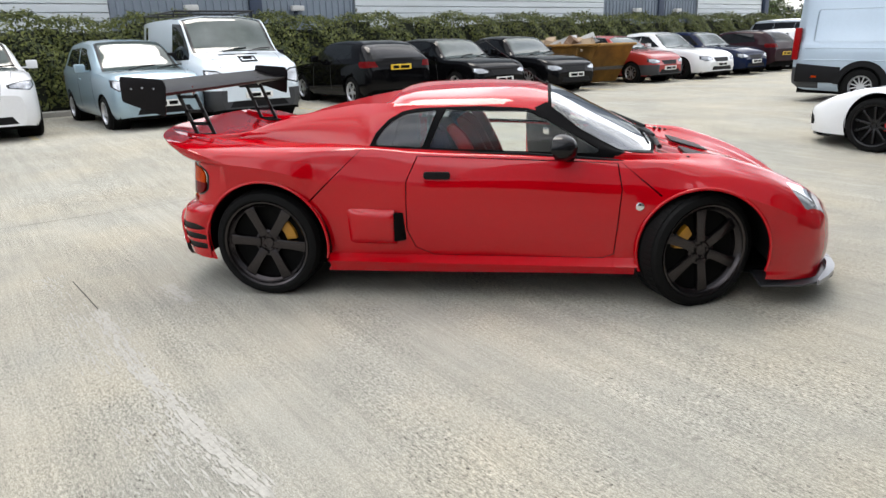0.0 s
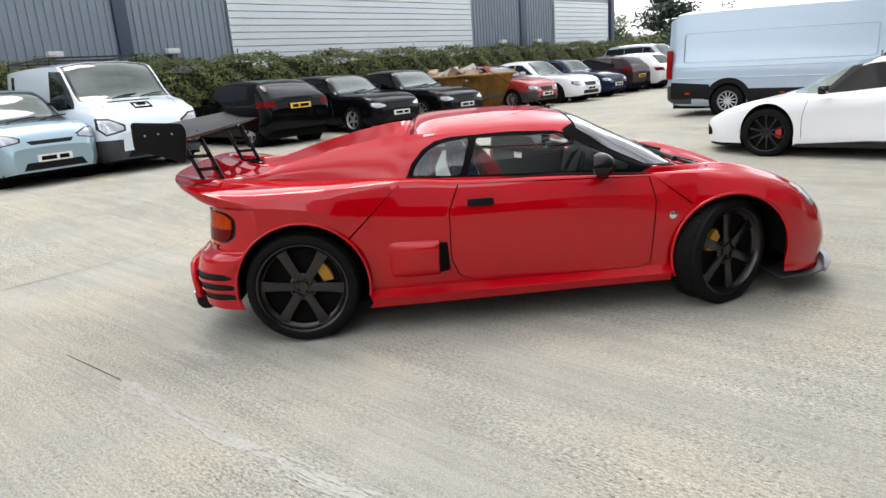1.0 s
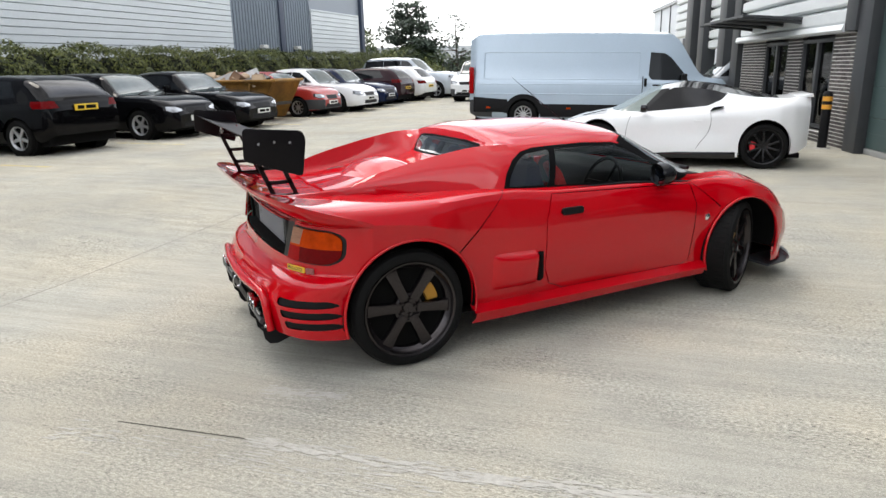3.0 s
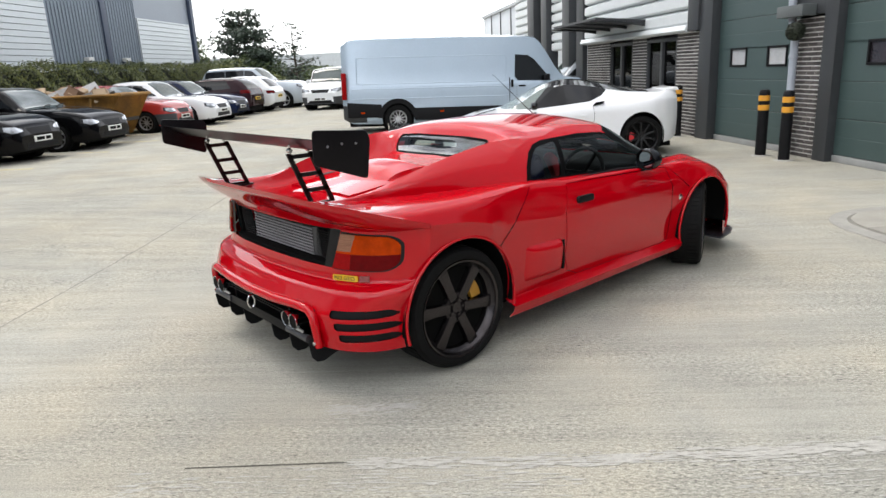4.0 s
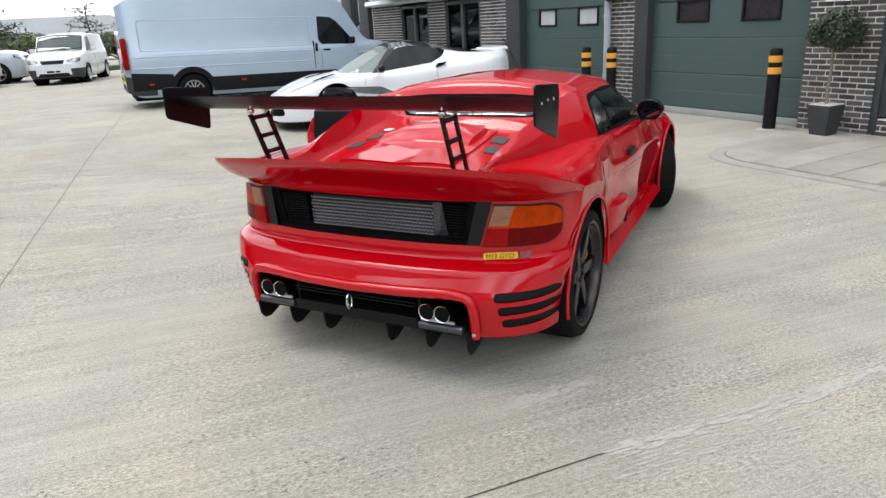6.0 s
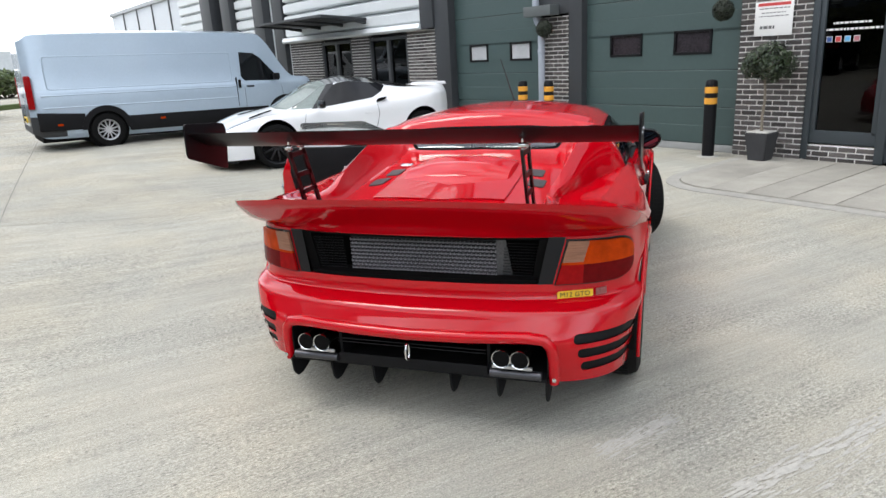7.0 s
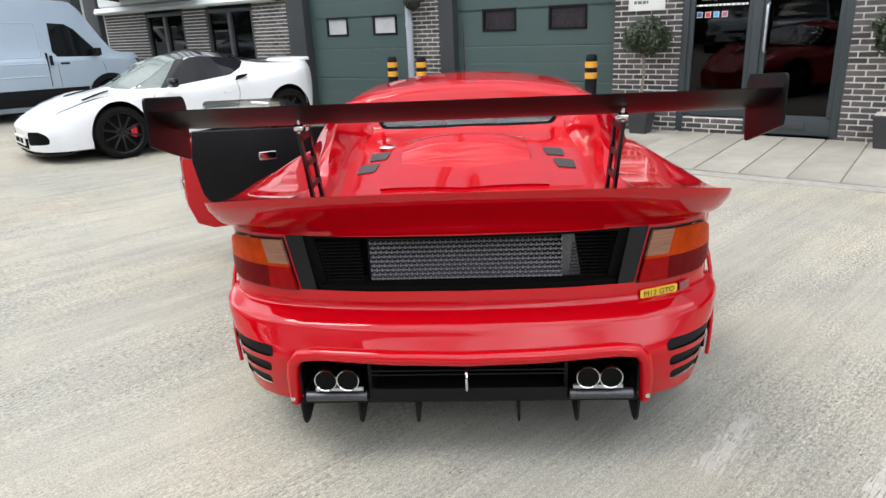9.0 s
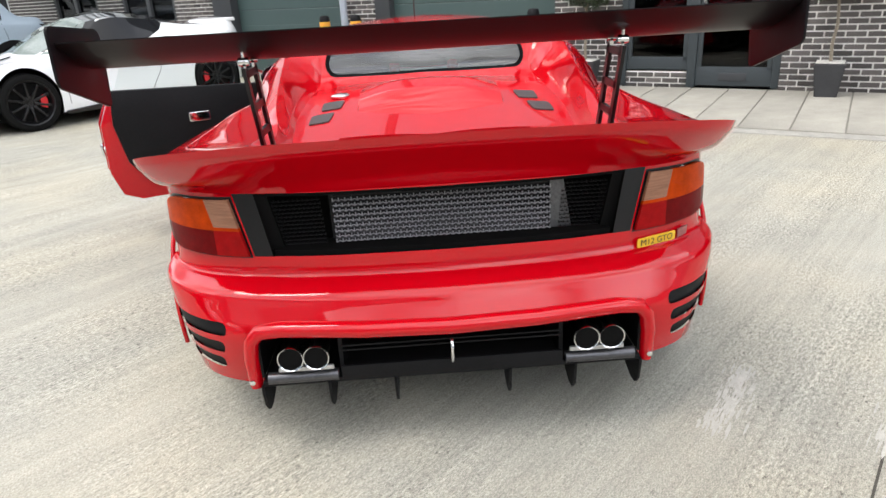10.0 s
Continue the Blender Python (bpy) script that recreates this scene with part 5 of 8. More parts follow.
for y in (-0.8, 0.8):
    sweep(bm, [(-2.2, y, 2.05), (0.4, y, 2.05)], 0.018, 8)
for x in (-2.1, -0.9, 0.3):
    sweep(bm, [(x, -0.82, 2.05), (x, 0.82, 2.05)], 0.018, 8)
    for y in (-0.8, 0.8):
        sweep(bm, [(x, y, 1.93), (x, y, 2.05)], 0.015, 6)
part("roof_rack", bm, BLACK_SATIN, transit)
bm = B()
for y0, y1, x0, x1 in ((-0.16, 0.16, 1.90, 1.93), (-0.16, 0.16, 2.07, 2.10), (-0.16, -0.13, 1.93, 2.07), (0.13, 0.16, 1.93, 2.07), (-0.08, 0.08, 1.96, 2.02)):
    box(bm, x0, x1, y0, y1, 0.0, 0.012)
tb = [o for o in transit.children if o.name.split(".")[0] == "body"][0].data
tree = BVHTree.FromPolygons([v.co for v in tb.vertices], [p.vertices for p in tb.polygons])
for vtx in bm.verts:
    vtx.co.x -= 0.05
    vtx.co.z += tree.ray_cast(Vector((vtx.co.x, vtx.co.y, 3)), Vector((0, 0, -1)))[0].z + 0.003
part("bonnet_emblem", bm, BLACK_MATT, transit, "square black emblem on the bonnet")
bm = B()
box(bm, 1.62, 1.67, -0.45, 0.30, 0.0, 0.010)
for vtx in bm.verts:
    vtx.co.z += tree.ray_cast(Vector((vtx.co.x, vtx.co.y, 3)), Vector((0, 0, -1)))[0].z + 0.002
part("scuttle_slot", bm, BLACK_MATT, transit)

VAN_SILVER = paint("van_silver", (0.40, 0.485, 0.57), 0.3, 0.38)
van = panel_van("long silver-blue high-roof panel van with black lower cladding", pose(9.05, 10.6, 0, 0, 0, -30), VAN_SILVER, 6.36, 2.05, 2.38, 4.035, 0.95, 0.35, (2.33, 1.30), 1.42, 1.12, (1.20, 1.22), bumper=(0.38, 0.70), lamp_z=1.05, grille=(0.75, 0.95), tail_lamp=1.15,
                mirror=BLACK_PLASTIC, rim=0.62, spokes=12, side_glass=[[(1.90, 1.20), (1.84, 1.32), (1.47, 1.74), (1.31, 1.84), (0.99, 1.86), (0.97, 1.32), (1.05, 1.22)]])
van.matrix_basis = pose(8.03, 8.88, 0.09, 0, 1.3, -36) @ Matrix.Scale(0.91, 4)
W2 = 2.05 / 2
vb = [o for o in van.children if o.name.split(".")[0] == "body"][0]
VSEC = np.array(sorted({(round(abs(v.co.y), 4), round(v.co.z, 4)) for v in vb.data.vertices if abs(v.co.x + 0.8) < 0.08 and v.co.z > 0.4 and abs(v.co.y) > 0.6}, key=lambda q: q[1]))
for s in (-1, 1):
    bm = B()
    box(bm, -1.60, 1.55, s * (W2 - 0.03), s * (W2 + 0.012), 0.30, 0.62, 0.02)
    part("side_cladding", bm, BLACK_PLASTIC, van)
    bm = B()
    prism(bm, [(-3.28, 0.40), (-2.40, 0.40), (-2.42, 0.72), (-3.28, 0.78)], s * (W2 - 0.05), s * (W2 + 0.012), "y", 0.015)
    part("rear_corner_cladding", bm, BLACK_PLASTIC, van)
    for wx in (-4.035 / 2, 4.035 / 2):
        bm = B()
        prism(bm, arc_band(0.385, 0.50, 0.05, math.pi - 0.05, 18), s * (W2 - 0.06), s * (W2 + 0.015), "y")
        bmesh.ops.translate(bm, verts=bm.verts, vec=(wx, 0, 0.36))
        part("arch_trim", bm, BLACK_PLASTIC, van)
    VANSIDE = lambda z: float(np.interp(z, VSEC[:, 1], VSEC[:, 0]))
    for loop in ([(-3.02, 1.22), (0.76, 1.22), (0.76, 1.86), (-3.02, 1.86)],):
        bm = B()
        sweep(bm, [(p[0], s * (VANSIDE(p[1]) - 0.006), p[1]) for p in rounded(loop, 0.07, 4)], 0.013, 6, closed=True)
        part("side_swage", bm, VAN_SILVER, van)
    for z in (1.10, 0.86):
        bm = B()
        sweep(bm, [(-3.15, s * (VANSIDE(z) - 0.008), z), (0.81, s * (VANSIDE(z) - 0.008), z)], 0.016, 6)
        part("swage_line", bm, VAN_SILVER, van)
    bm = B()
    box(bm, 0.83, 0.845, s * (W2 - 0.06), s * (W2 + 0.002), 0.66, 1.30)
    part("door_gap", bm, BLACK_MATT, van)
    bm = B()
    box(bm, 0.87, 0.93, s * W2, s * (W2 + 0.03), 1.06, 1.25, 0.015)
    part("door_handle", bm, BLACK_PLASTIC, van)
    bm = B()
    box(bm, -3.40, -3.28, s * (W2 - 0.14), s * (W2 + 0.004), 0.85, 1.50, 0.03)
    part("tall_tail_lamp", bm, LAMP_RED, van)
    for x in (-2.9, -0.9, 1.2):
        bm = B()
        box(bm, x - 0.05, x + 0.05, s * (W2 + 0.01), s * (W2 + 0.018), 0.50, 0.54)
        part("side_marker", bm, LAMP_AMBER, van)

panel_van("small white car-derived van facing the yard", pose(12.3, 21.9, RISE, 0, 0, -140), WHITE_P, 4.28, 1.79, 1.68, 2.66, 0.86, 0.31, (1.15, 1.10), 0.55, 0.88, (1.02, 1.04), bumper=(0.28, 0.52), lamp_z=0.78,
          side_glass=[[(0.92, 1.05), (0.48, 1.50), (0.12, 1.54), (0.12, 1.02)]])
parked_car("grey off-road car parked behind the white sports car", pose(13.8, 10.2, 0, 0, 0, 145), GREY_P, spec_hatch(L=4.5, W=1.85, H=1.70, R=0.35, cowl=(0.8, 1.12), nose=0.95, belt=(1.08, 1.14), tail=(-2.05, 1.15), rear_glass=(1.2, 1.58),
           side_glass=[[(0.55, 1.13), (0.05, 1.54), (-0.32, 1.58), (-0.32, 1.14)], [(-0.38, 1.14), (-0.38, 1.58), (-1.15, 1.54), (-1.35, 1.19)]]))

# ---------------------------------------------------------------- the red mid-engined coupe
def patch(curves, nu, per=4, sharp=(), mirror=True, us=None):
    """A skin between 3D lines. Each line is knots (u, x, y, z), u from 0 to 1 along it; the right half is built at -y and mirrored."""
    bm = bmesh.new()
    lay = bm.faces.layers.int.new("col")
    us = np.linspace(0, 1, nu) if us is None else np.asarray(us)
    C = [along(k)(us) for k in curves]
    rows = []
    for i in range(len(us)):
        row, cols = smooth_row(np.array([c[i] for c in C]), sharp, per)
        rows.append(row)
    for side in ((-1, 1) if mirror else (-1,)):
        vs = [[bm.verts.new((p[0], side * max(0, p[1]), p[2])) for p in row] for row in rows]
        for i in range(len(us) - 1):
            for j in range(len(cols)):
                q = (vs[i][j], vs[i + 1][j], vs[i + 1][j + 1], vs[i][j + 1])
                if len({v.co.to_tuple(5) for v in q}) < 3:
                    continue
                f = bm.faces.new(q if side < 0 else q[::-1])
                f[lay] = cols[j]
    bmesh.ops.remove_doubles(bm, verts=bm.verts, dist=0.0004)
    return bm, lay


coupe = thing("sports_coupe", "glossy red mid-engined coupe with black rear wing and one open door", "sports car", pose(0, 0, 0))

SKIN = [
    [(-1.42, 0.88, 0.21), (-0.85, 0.885, 0.165), (0.90, 0.885, 0.185), (1.55, 0.865, 0.17), (1.85, 0.745, 0.14), (2.00, 0.53, 0.125), (2.06, 0.32, 0.12)],
    [(-1.42, 0.895, 0.27), (-0.85, 0.915, 0.232), (0.90, 0.905, 0.232), (1.55, 0.87, 0.195), (1.85, 0.745, 0.165), (2.00, 0.53, 0.14), (2.06, 0.32, 0.135)],
    [(-1.42, 0.895, 0.31), (-0.80, 0.852, 0.262), (0.80, 0.850, 0.268), (1.25, 0.86, 0.28), (1.55, 0.86, 0.22), (1.85, 0.74, 0.19), (2.00, 0.53, 0.155), (2.06, 0.31, 0.15)],
    [(-1.42, 0.90, 0.42), (-0.80, 0.872, 0.38), (0.0, 0.878, 0.38), (0.80, 0.862, 0.38), (1.25, 0.875, 0.40), (1.55, 0.865, 0.30), (1.85, 0.745, 0.25), (2.00, 0.55, 0.20), (2.06, 0.33, 0.18)],
    [(-1.42, 0.91, 0.60), (-1.20, 0.912, 0.60), (-0.80, 0.888, 0.52), (-0.35, 0.895, 0.52), (0.80, 0.872, 0.52), (1.25, 0.898, 0.58), (1.55, 0.88, 0.44), (1.85, 0.765, 0.35), (2.00, 0.57, 0.27), (2.06, 0.35, 0.24)],
    [(-1.42, 0.935, 0.808), (-1.20, 0.938, 0.782), (-1.02, 0.932, 0.742), (-0.90, 0.908, 0.70), (-0.55, 0.89, 0.71), (0.0, 0.888, 0.70), (0.80, 0.866, 0.665), (1.02, 0.87, 0.66), (1.27, 0.905, 0.672), (1.55, 0.882, 0.59), (1.80, 0.785, 0.47), (2.00, 0.565, 0.335), (2.06, 0.35, 0.30)],
    [(-1.42, 0.885, 0.876), (-1.20, 0.885, 0.870), (-0.95, 0.872, 0.866), (-0.75, 0.852, 0.872), (-0.55, 0.838, 0.868), (-0.30, 0.832, 0.846), (0.30, 0.825, 0.824), (0.80, 0.808, 0.797), (1.00, 0.815, 0.795), (1.27, 0.835, 0.760), (1.55, 0.80, 0.69), (1.80, 0.70, 0.575), (2.00, 0.52, 0.43), (2.06, 0.33, 0.37)],
    [(-1.42, 0.575, 0.903), (-1.20, 0.628, 0.895), (-1.00, 0.672, 0.890), (-0.75, 0.738, 0.891), (-0.55, 0.790, 0.884), (-0.30, 0.788, 0.862), (0.30, 0.778, 0.837), (0.80, 0.757, 0.807), (1.00, 0.725, 0.802), (1.27, 0.70, 0.800), (1.55, 0.665, 0.735), (1.80, 0.59, 0.625), (2.00, 0.45, 0.475), (2.06, 0.30, 0.41)],
    [(-1.42, 0.522, 0.945), (-1.29, 0.545, 0.985), (-1.10, 0.562, 1.030), (-0.82, 0.582, 1.085), (-0.64, 0.602, 1.108), (-0.50, 0.616, 1.110), (-0.35, 0.634, 1.098), (0.05, 0.636, 1.090), (0.32, 0.625, 1.072), (0.60, 0.675, 0.945), (0.80, 0.715, 0.848), (0.95, 0.69, 0.812), (1.10, 0.64, 0.800), (1.30, 0.58, 0.785), (1.55, 0.53, 0.715), (1.80, 0.46, 0.610), (2.00, 0.35, 0.475), (2.06, 0.24, 0.415)],
    [(-1.42, 0.502, 0.898), (-1.10, 0.532, 0.925), (-0.84, 0.524, 0.965), (-0.66, 0.514, 1.000), (-0.60, 0.512, 1.040), (-0.53, 0.516, 1.098), (-0.50, 0.526, 1.122), (-0.35, 0.567, 1.132), (0.05, 0.566, 1.131), (0.38, 0.548, 1.112), (0.70, 0.608, 0.952), (0.95, 0.622, 0.842), (1.10, 0.588, 0.800), (1.22, 0.540, 0.776), (1.55, 0.465, 0.698), (1.80, 0.40, 0.596), (2.00, 0.30, 0.467), (2.06, 0.205, 0.409)],
    [(-1.42, 0.482, 0.874), (-1.10, 0.508, 0.900), (-0.84, 0.490, 0.936), (-0.66, 0.474, 0.958), (-0.60, 0.468, 0.982), (-0.53, 0.462, 1.092), (-0.50, 0.472, 1.132), (-0.35, 0.490, 1.152), (0.05, 0.485, 1.152), (0.40, 0.465, 1.128), (0.70, 0.515, 0.992), (0.95, 0.550, 0.862), (1.08, 0.530, 0.795), (1.22, 0.470, 0.755), (1.55, 0.40, 0.675), (1.80, 0.34, 0.575), (2.00, 0.25, 0.455), (2.06, 0.17, 0.40)],
    [(-1.42, 0.0, 0.885), (-1.10, 0.0, 0.930), (-0.84, 0.0, 0.958), (-0.66, 0.0, 0.970), (-0.60, 0.0, 0.984), (-0.53, 0.0, 1.108), (-0.505, 0.0, 1.150), (-0.48, 0.0, 1.176), (-0.35, 0.0, 1.195), (-0.05, 0.0, 1.202), (0.22, 0.0, 1.192), (0.42, 0.0, 1.160), (0.75, 0.0, 1.010), (1.00, 0.0, 0.880), (1.08, 0.0, 0.815), (1.22, 0.0, 0.765), (1.55, 0.0, 0.672), (1.80, 0.0, 0.572), (2.00, 0.0, 0.455), (2.06, 0.0, 0.40)],
]
xs = np.unique(np.r_[np.linspace(-1.42, 1.7, 126), np.linspace(1.7, 2.06, 22), np.linspace(-0.67, -0.46, 26)])
CROWN = {7: 0.022, 10: 0.012}
skin, lay = shell([along(k) for k in SKIN], xs, 4, (1, 2, 5, 7, 8, 10), cap_ends=False, bulge=CROWN)
# tail: ducktail top, then the stern below it
EDGE = [(0, -1.950, 0.0, 0.988), (0.3, -1.944, 0.40, 0.985), (0.55, -1.895, 0.685, 0.968), (0.72, -1.795, 0.858, 0.938), (0.80, -1.70, 0.897, 0.905), (0.90, -1.56, 0.922, 0.860), (1, -1.42, 0.936, 0.815)]
E = along(EDGE)

# ducktail deck: runs on from the skin's rear end to the trailing edge
def section(x):
    return smooth_row(np.array([along(k)(np.array([x]))[0] for k in SKIN]), (1, 2, 5, 7, 8, 10), 4, CROWN)[0]


r0, r1 = section(-1.42), section(-1.395)
first = 5 * 4
for s in (-1, 1):
    grid = []
    for j in range(first, len(r0)):
        k = j / 4
        ue = float(np.interp(k, (5, 6, 7, 8, 9, 10, 11), (0.90, 0.74, 0.51, 0.45, 0.42, 0.39, 0.0)))
        e = E(np.array([ue]))[0]
        p = np.array([-1.42, *r0[j]])
        t0 = np.array([-0.025, *(r0[j] - r1[j])]) / 0.025
        L = np.linalg.norm(e - p)
        t1 = (e - p) + np.array([0, 0, 0.32 * L * float(np.interp(k, (5, 6.5, 8), (0, 0.5, 1)))])
        col = []
        for t in np.linspace(0, 1, 15):
            q = (2 * t ** 3 - 3 * t ** 2 + 1) * p + (t ** 3 - 2 * t ** 2 + t) * t0 * L + (-2 * t ** 3 + 3 * t ** 2) * e + (t ** 3 - t ** 2) * t1
            col.append(skin.verts.new((q[0], s * max(0, q[1]), q[2])))
        grid.append(col)
    for j in range(len(grid) - 1):
        for i in range(14):
            q = (grid[j][i + 1], grid[j][i], grid[j + 1][i], grid[j + 1][i + 1])
            f = skin.faces.new(q if s < 0 else q[::-1])
            f[lay] = 20
bmesh.ops.remove_doubles(skin, verts=skin.verts, dist=0.0006)
tip = [v for v in skin.verts if v.co.x > 2.0599]
# nose cap
for s in (-1, 1):
    col = sorted([v for v in tip if v.co.y * s > -1e-5], key=lambda v: -v.co.z)
    mids = [skin.verts.new((2.075, 0, v.co.z * 0.94 + 0.015)) for v in col]
    for a, c, e, g in zip(col[:-1], col[1:], mids[:-1], mids[1:]):
        try:
            skin.faces.new((a, c, g, e) if s < 0 else (a, e, g, c))
        except ValueError:
            pass
REAR_ARCH, FRONT_ARCH = (-1.208, 0.325, 0.372), (1.258, 0.325, 0.342)
for cx, cz, r in (REAR_ARCH, FRONT_ARCH):
    gone = knife(skin, [f for f in skin.faces if f[lay] < 6 and abs(f.calc_center_median().y) > 0.45], circle(cx, cz, r, 48))
    bmesh.ops.delete(skin, geom=gone, context="FACES")
    gone = [f for f in skin.faces if f[lay] < 3 and abs(f.calc_center_median().x - cx) < r and f.calc_center_median().z < 0.33 and abs(f.calc_center_median().y) > 0.45]
    bmesh.ops.delete(skin, geom=gone, context="FACES")

DOOR = [(-0.298, 0.838), (-0.360, 0.70), (-0.366, 0.42), (-0.32, 0.31), (-0.22, 0.266), (0.74, 0.266), (0.80, 0.29), (0.828, 0.66), (0.803, 0.792), (0.30, 0.817)]


def grow(poly, d):
    c = Vector((sum(p[0] for p in poly), sum(p[1] for p in poly))) / len(poly)
    return [tuple(Vector(p) + (Vector(p) - c).normalized() * d) for p in poly]




def cut(bm, layer, poly, ax, take, tag):
    """Cuts an outline into the faces that take() chooses, and marks the faces inside."""
    for f in knife(bm, [f for f in bm.faces if take(f)], poly, ax):
        f[layer] = tag


def tagged_faces(bm, layer, tag, side=0):
    return [f for f in bm.faces if f[layer] == tag and (not side or f.calc_center_median().y * side > 0)]


cut(skin, lay, DOOR, (0, 2), lambda f: f[lay] <= 6 and abs(f.calc_center_median().y) > 0.5, 50)
cut(skin, lay, grow(DOOR, -0.006), (0, 2), lambda f: f[lay] == 50, 51)
bmesh.ops.delete(skin, geom=tagged_faces(skin, lay, 50), context="FACES")
door_r = lift(skin, tagged_faces(skin, lay, 51, -1))
door_l = lift(skin, tagged_faces(skin, lay, 51, 1))
# rear clam seam
SEAM = [(-0.585, 0.905), (-0.592, 0.900), (-0.950, 0.572), (-0.943, 0.566)]
bmesh.ops.delete(skin, geom=knife(skin, [f for f in skin.faces if f[lay] <= 6 and abs(f.calc_center_median().y) > 0.5], SEAM), context="FACES")
SEAM2 = [(0.800, 0.812), (0.806, 0.808), (1.035, 0.628), (1.029, 0.622)]
bmesh.ops.delete(skin, geom=knife(skin, [f for f in skin.faces if f[lay] <= 6 and abs(f.calc_center_median().y) > 0.5], SEAM2), context="FACES")

# side glass with black frames
up = [f for f in skin.faces if f[lay] in (7, 8)]
FRAME = [(-0.585, 0.882), (-0.548, 0.958), (-0.48, 1.028), (-0.405, 1.068), (-0.31, 1.084), (0.05, 1.089), (0.30, 1.074), (0.36, 1.058), (0.79, 0.822), (0.78, 0.810)]
cut(skin, lay, FRAME, (0, 2), lambda f: f[lay] == 7 and abs(f.calc_center_median().y) > 0.52, 60)
Q_GLASS = rounded([(-0.548, 0.893), (-0.522, 0.948), (-0.46, 1.012), (-0.385, 1.052), (-0.205, 1.070), (-0.277, 0.876)], 0.02, 3)
D_GLASS = rounded([(-0.237, 0.873), (-0.160, 1.073), (0.315, 1.060), (0.705, 0.860), (0.690, 0.836)], 0.015, 2)
cut(skin, lay, Q_GLASS, (0, 2), lambda f: f[lay] == 60, 61)
cut(skin, lay, D_GLASS, (0, 2), lambda f: f[lay] == 60, 62)
sideglass = []
for s in (-1, 1):
    sideglass.append(("quarter_window", s, lift(skin, tagged_faces(skin, lay, 61, s))))
    sideglass.append(("door_window", s, lift(skin, tagged_faces(skin, lay, 62, s))))
frames = [(s, lift(skin, tagged_faces(skin, lay, 60, s))) for s in (-1, 1)]
# windscreen with black border, rear screen
cut(skin, lay, [(0.40, -0.59), (0.41, 0), (0.40, 0.59), (0.60, 0.669), (0.80, 0.712), (1.00, 0.666), (1.06, 0.30), (1.065, 0), (1.06, -0.30), (1.00, -0.666), (0.80, -0.712), (0.60, -0.669)], (0, 1), lambda f: 8 <= f[lay] < 40 and f.calc_center_median().x > 0.3, 70)
cut(skin, lay, [(0.42, -0.578), (0.43, 0), (0.42, 0.578), (0.60, 0.658), (0.81, 0.702), (0.985, 0.652), (1.045, 0.29), (1.05, 0), (1.045, -0.29), (0.985, -0.652), (0.81, -0.702), (0.60, -0.658)], (0, 1), lambda f: f[lay] == 70, 71)
cut(skin, lay, [(0.36, 1.052), (0.345, 1.074), (0.41, 1.100), (0.62, 1.005), (0.90, 0.862), (0.80, 0.82), (0.785, 0.824)], (0, 2), lambda f: f[lay] in (7, 8) and abs(f.calc_center_median().y) > 0.50, 63)
pillar_trim = [lift(skin, tagged_faces(skin, lay, 63, s)) for s in (-1, 1)]
windscreen = lift(skin, tagged_faces(skin, lay, 71))
screen_border = lift(skin, tagged_faces(skin, lay, 70))
cut(skin, lay, rounded([(-0.425, 0.985), (0.425, 0.985), (0.452, 1.03), (0.435, 1.098), (0.25, 1.110), (-0.25, 1.110), (-0.435, 1.098), (-0.452, 1.03)], 0.03, 3), (1, 2), lambda f: 8 <= f[lay] < 40 and -0.68 < f.calc_center_median().x < -0.48, 72)
cut(skin, lay, rounded([(-0.408, 0.995), (0.408, 0.995), (0.435, 1.035), (0.418, 1.085), (0.2, 1.098), (-0.2, 1.098), (-0.418, 1.085), (-0.435, 1.035)], 0.025, 3), (1, 2), lambda f: f[lay] == 72, 73)
rear_screen = lift(skin, tagged_faces(skin, lay, 73))
rear_border = lift(skin, tagged_faces(skin, lay, 72))
# headlamps lie on the wing tops
HL = rounded([(1.705, 0.655), (1.735, 0.735), (1.80, 0.745), (1.965, 0.575), (1.93, 0.50)], 0.02, 3)
lampf = []
for s in (-1, 1):
    fs = knife(skin, [f for f in skin.faces if f[lay] in (5, 6, 7) and f.calc_center_median().x > 1.6 and f.calc_center_median().y * s > 0], [(p[0], s * p[1]) for p in HL], (0, 1))
    lampf.append(lift(skin, fs))
# dark lining under roof and pillars
skin.normal_update()
lining = copy_faces([f for f in skin.faces if f[lay] >= 8 and -0.46 < f.calc_center_median().x < 0.44], -0.02)
DECK = BVHTree.FromBMesh(skin)
body = part("body", skin, PAINT_RED, coupe, angle=28)
part("roof_lining", lining, TRIM_DARK, coupe)
part("windscreen", windscreen, WINDSCREEN, coupe)
for g in pillar_trim:
    if len(g.faces):
        part("pillar_trim", g, FRAME_BLACK, coupe, "black windscreen pillar")
part("windscreen_surround", screen_border, FRAME_BLACK, coupe)
part("rear_screen", rear_screen, REAR_SCREEN, coupe)
part("rear_screen_seal", rear_border, FRAME_BLACK, coupe)
for g in lampf:
    part("headlamp", g, HEADLAMP, coupe)
# closed door
thicken(door_r, 0.02)
dr = part("door", door_r, PAINT_RED, coupe, "closed red door")
bm = B()
prism(bm, rounded([(-0.255, 0.715), (-0.105, 0.715), (-0.105, 0.757), (-0.255, 0.757)], 0.02), -0.9, -0.878, "y", 0.006)
part("door_handle", bm, BLACK_PLASTIC, dr, "black recessed door handle")
bm = B()
prism(bm, grow(DOOR, 0.03), -0.80, -0.74, "y")
part("door_card", bm, TRIM_DARK, dr)
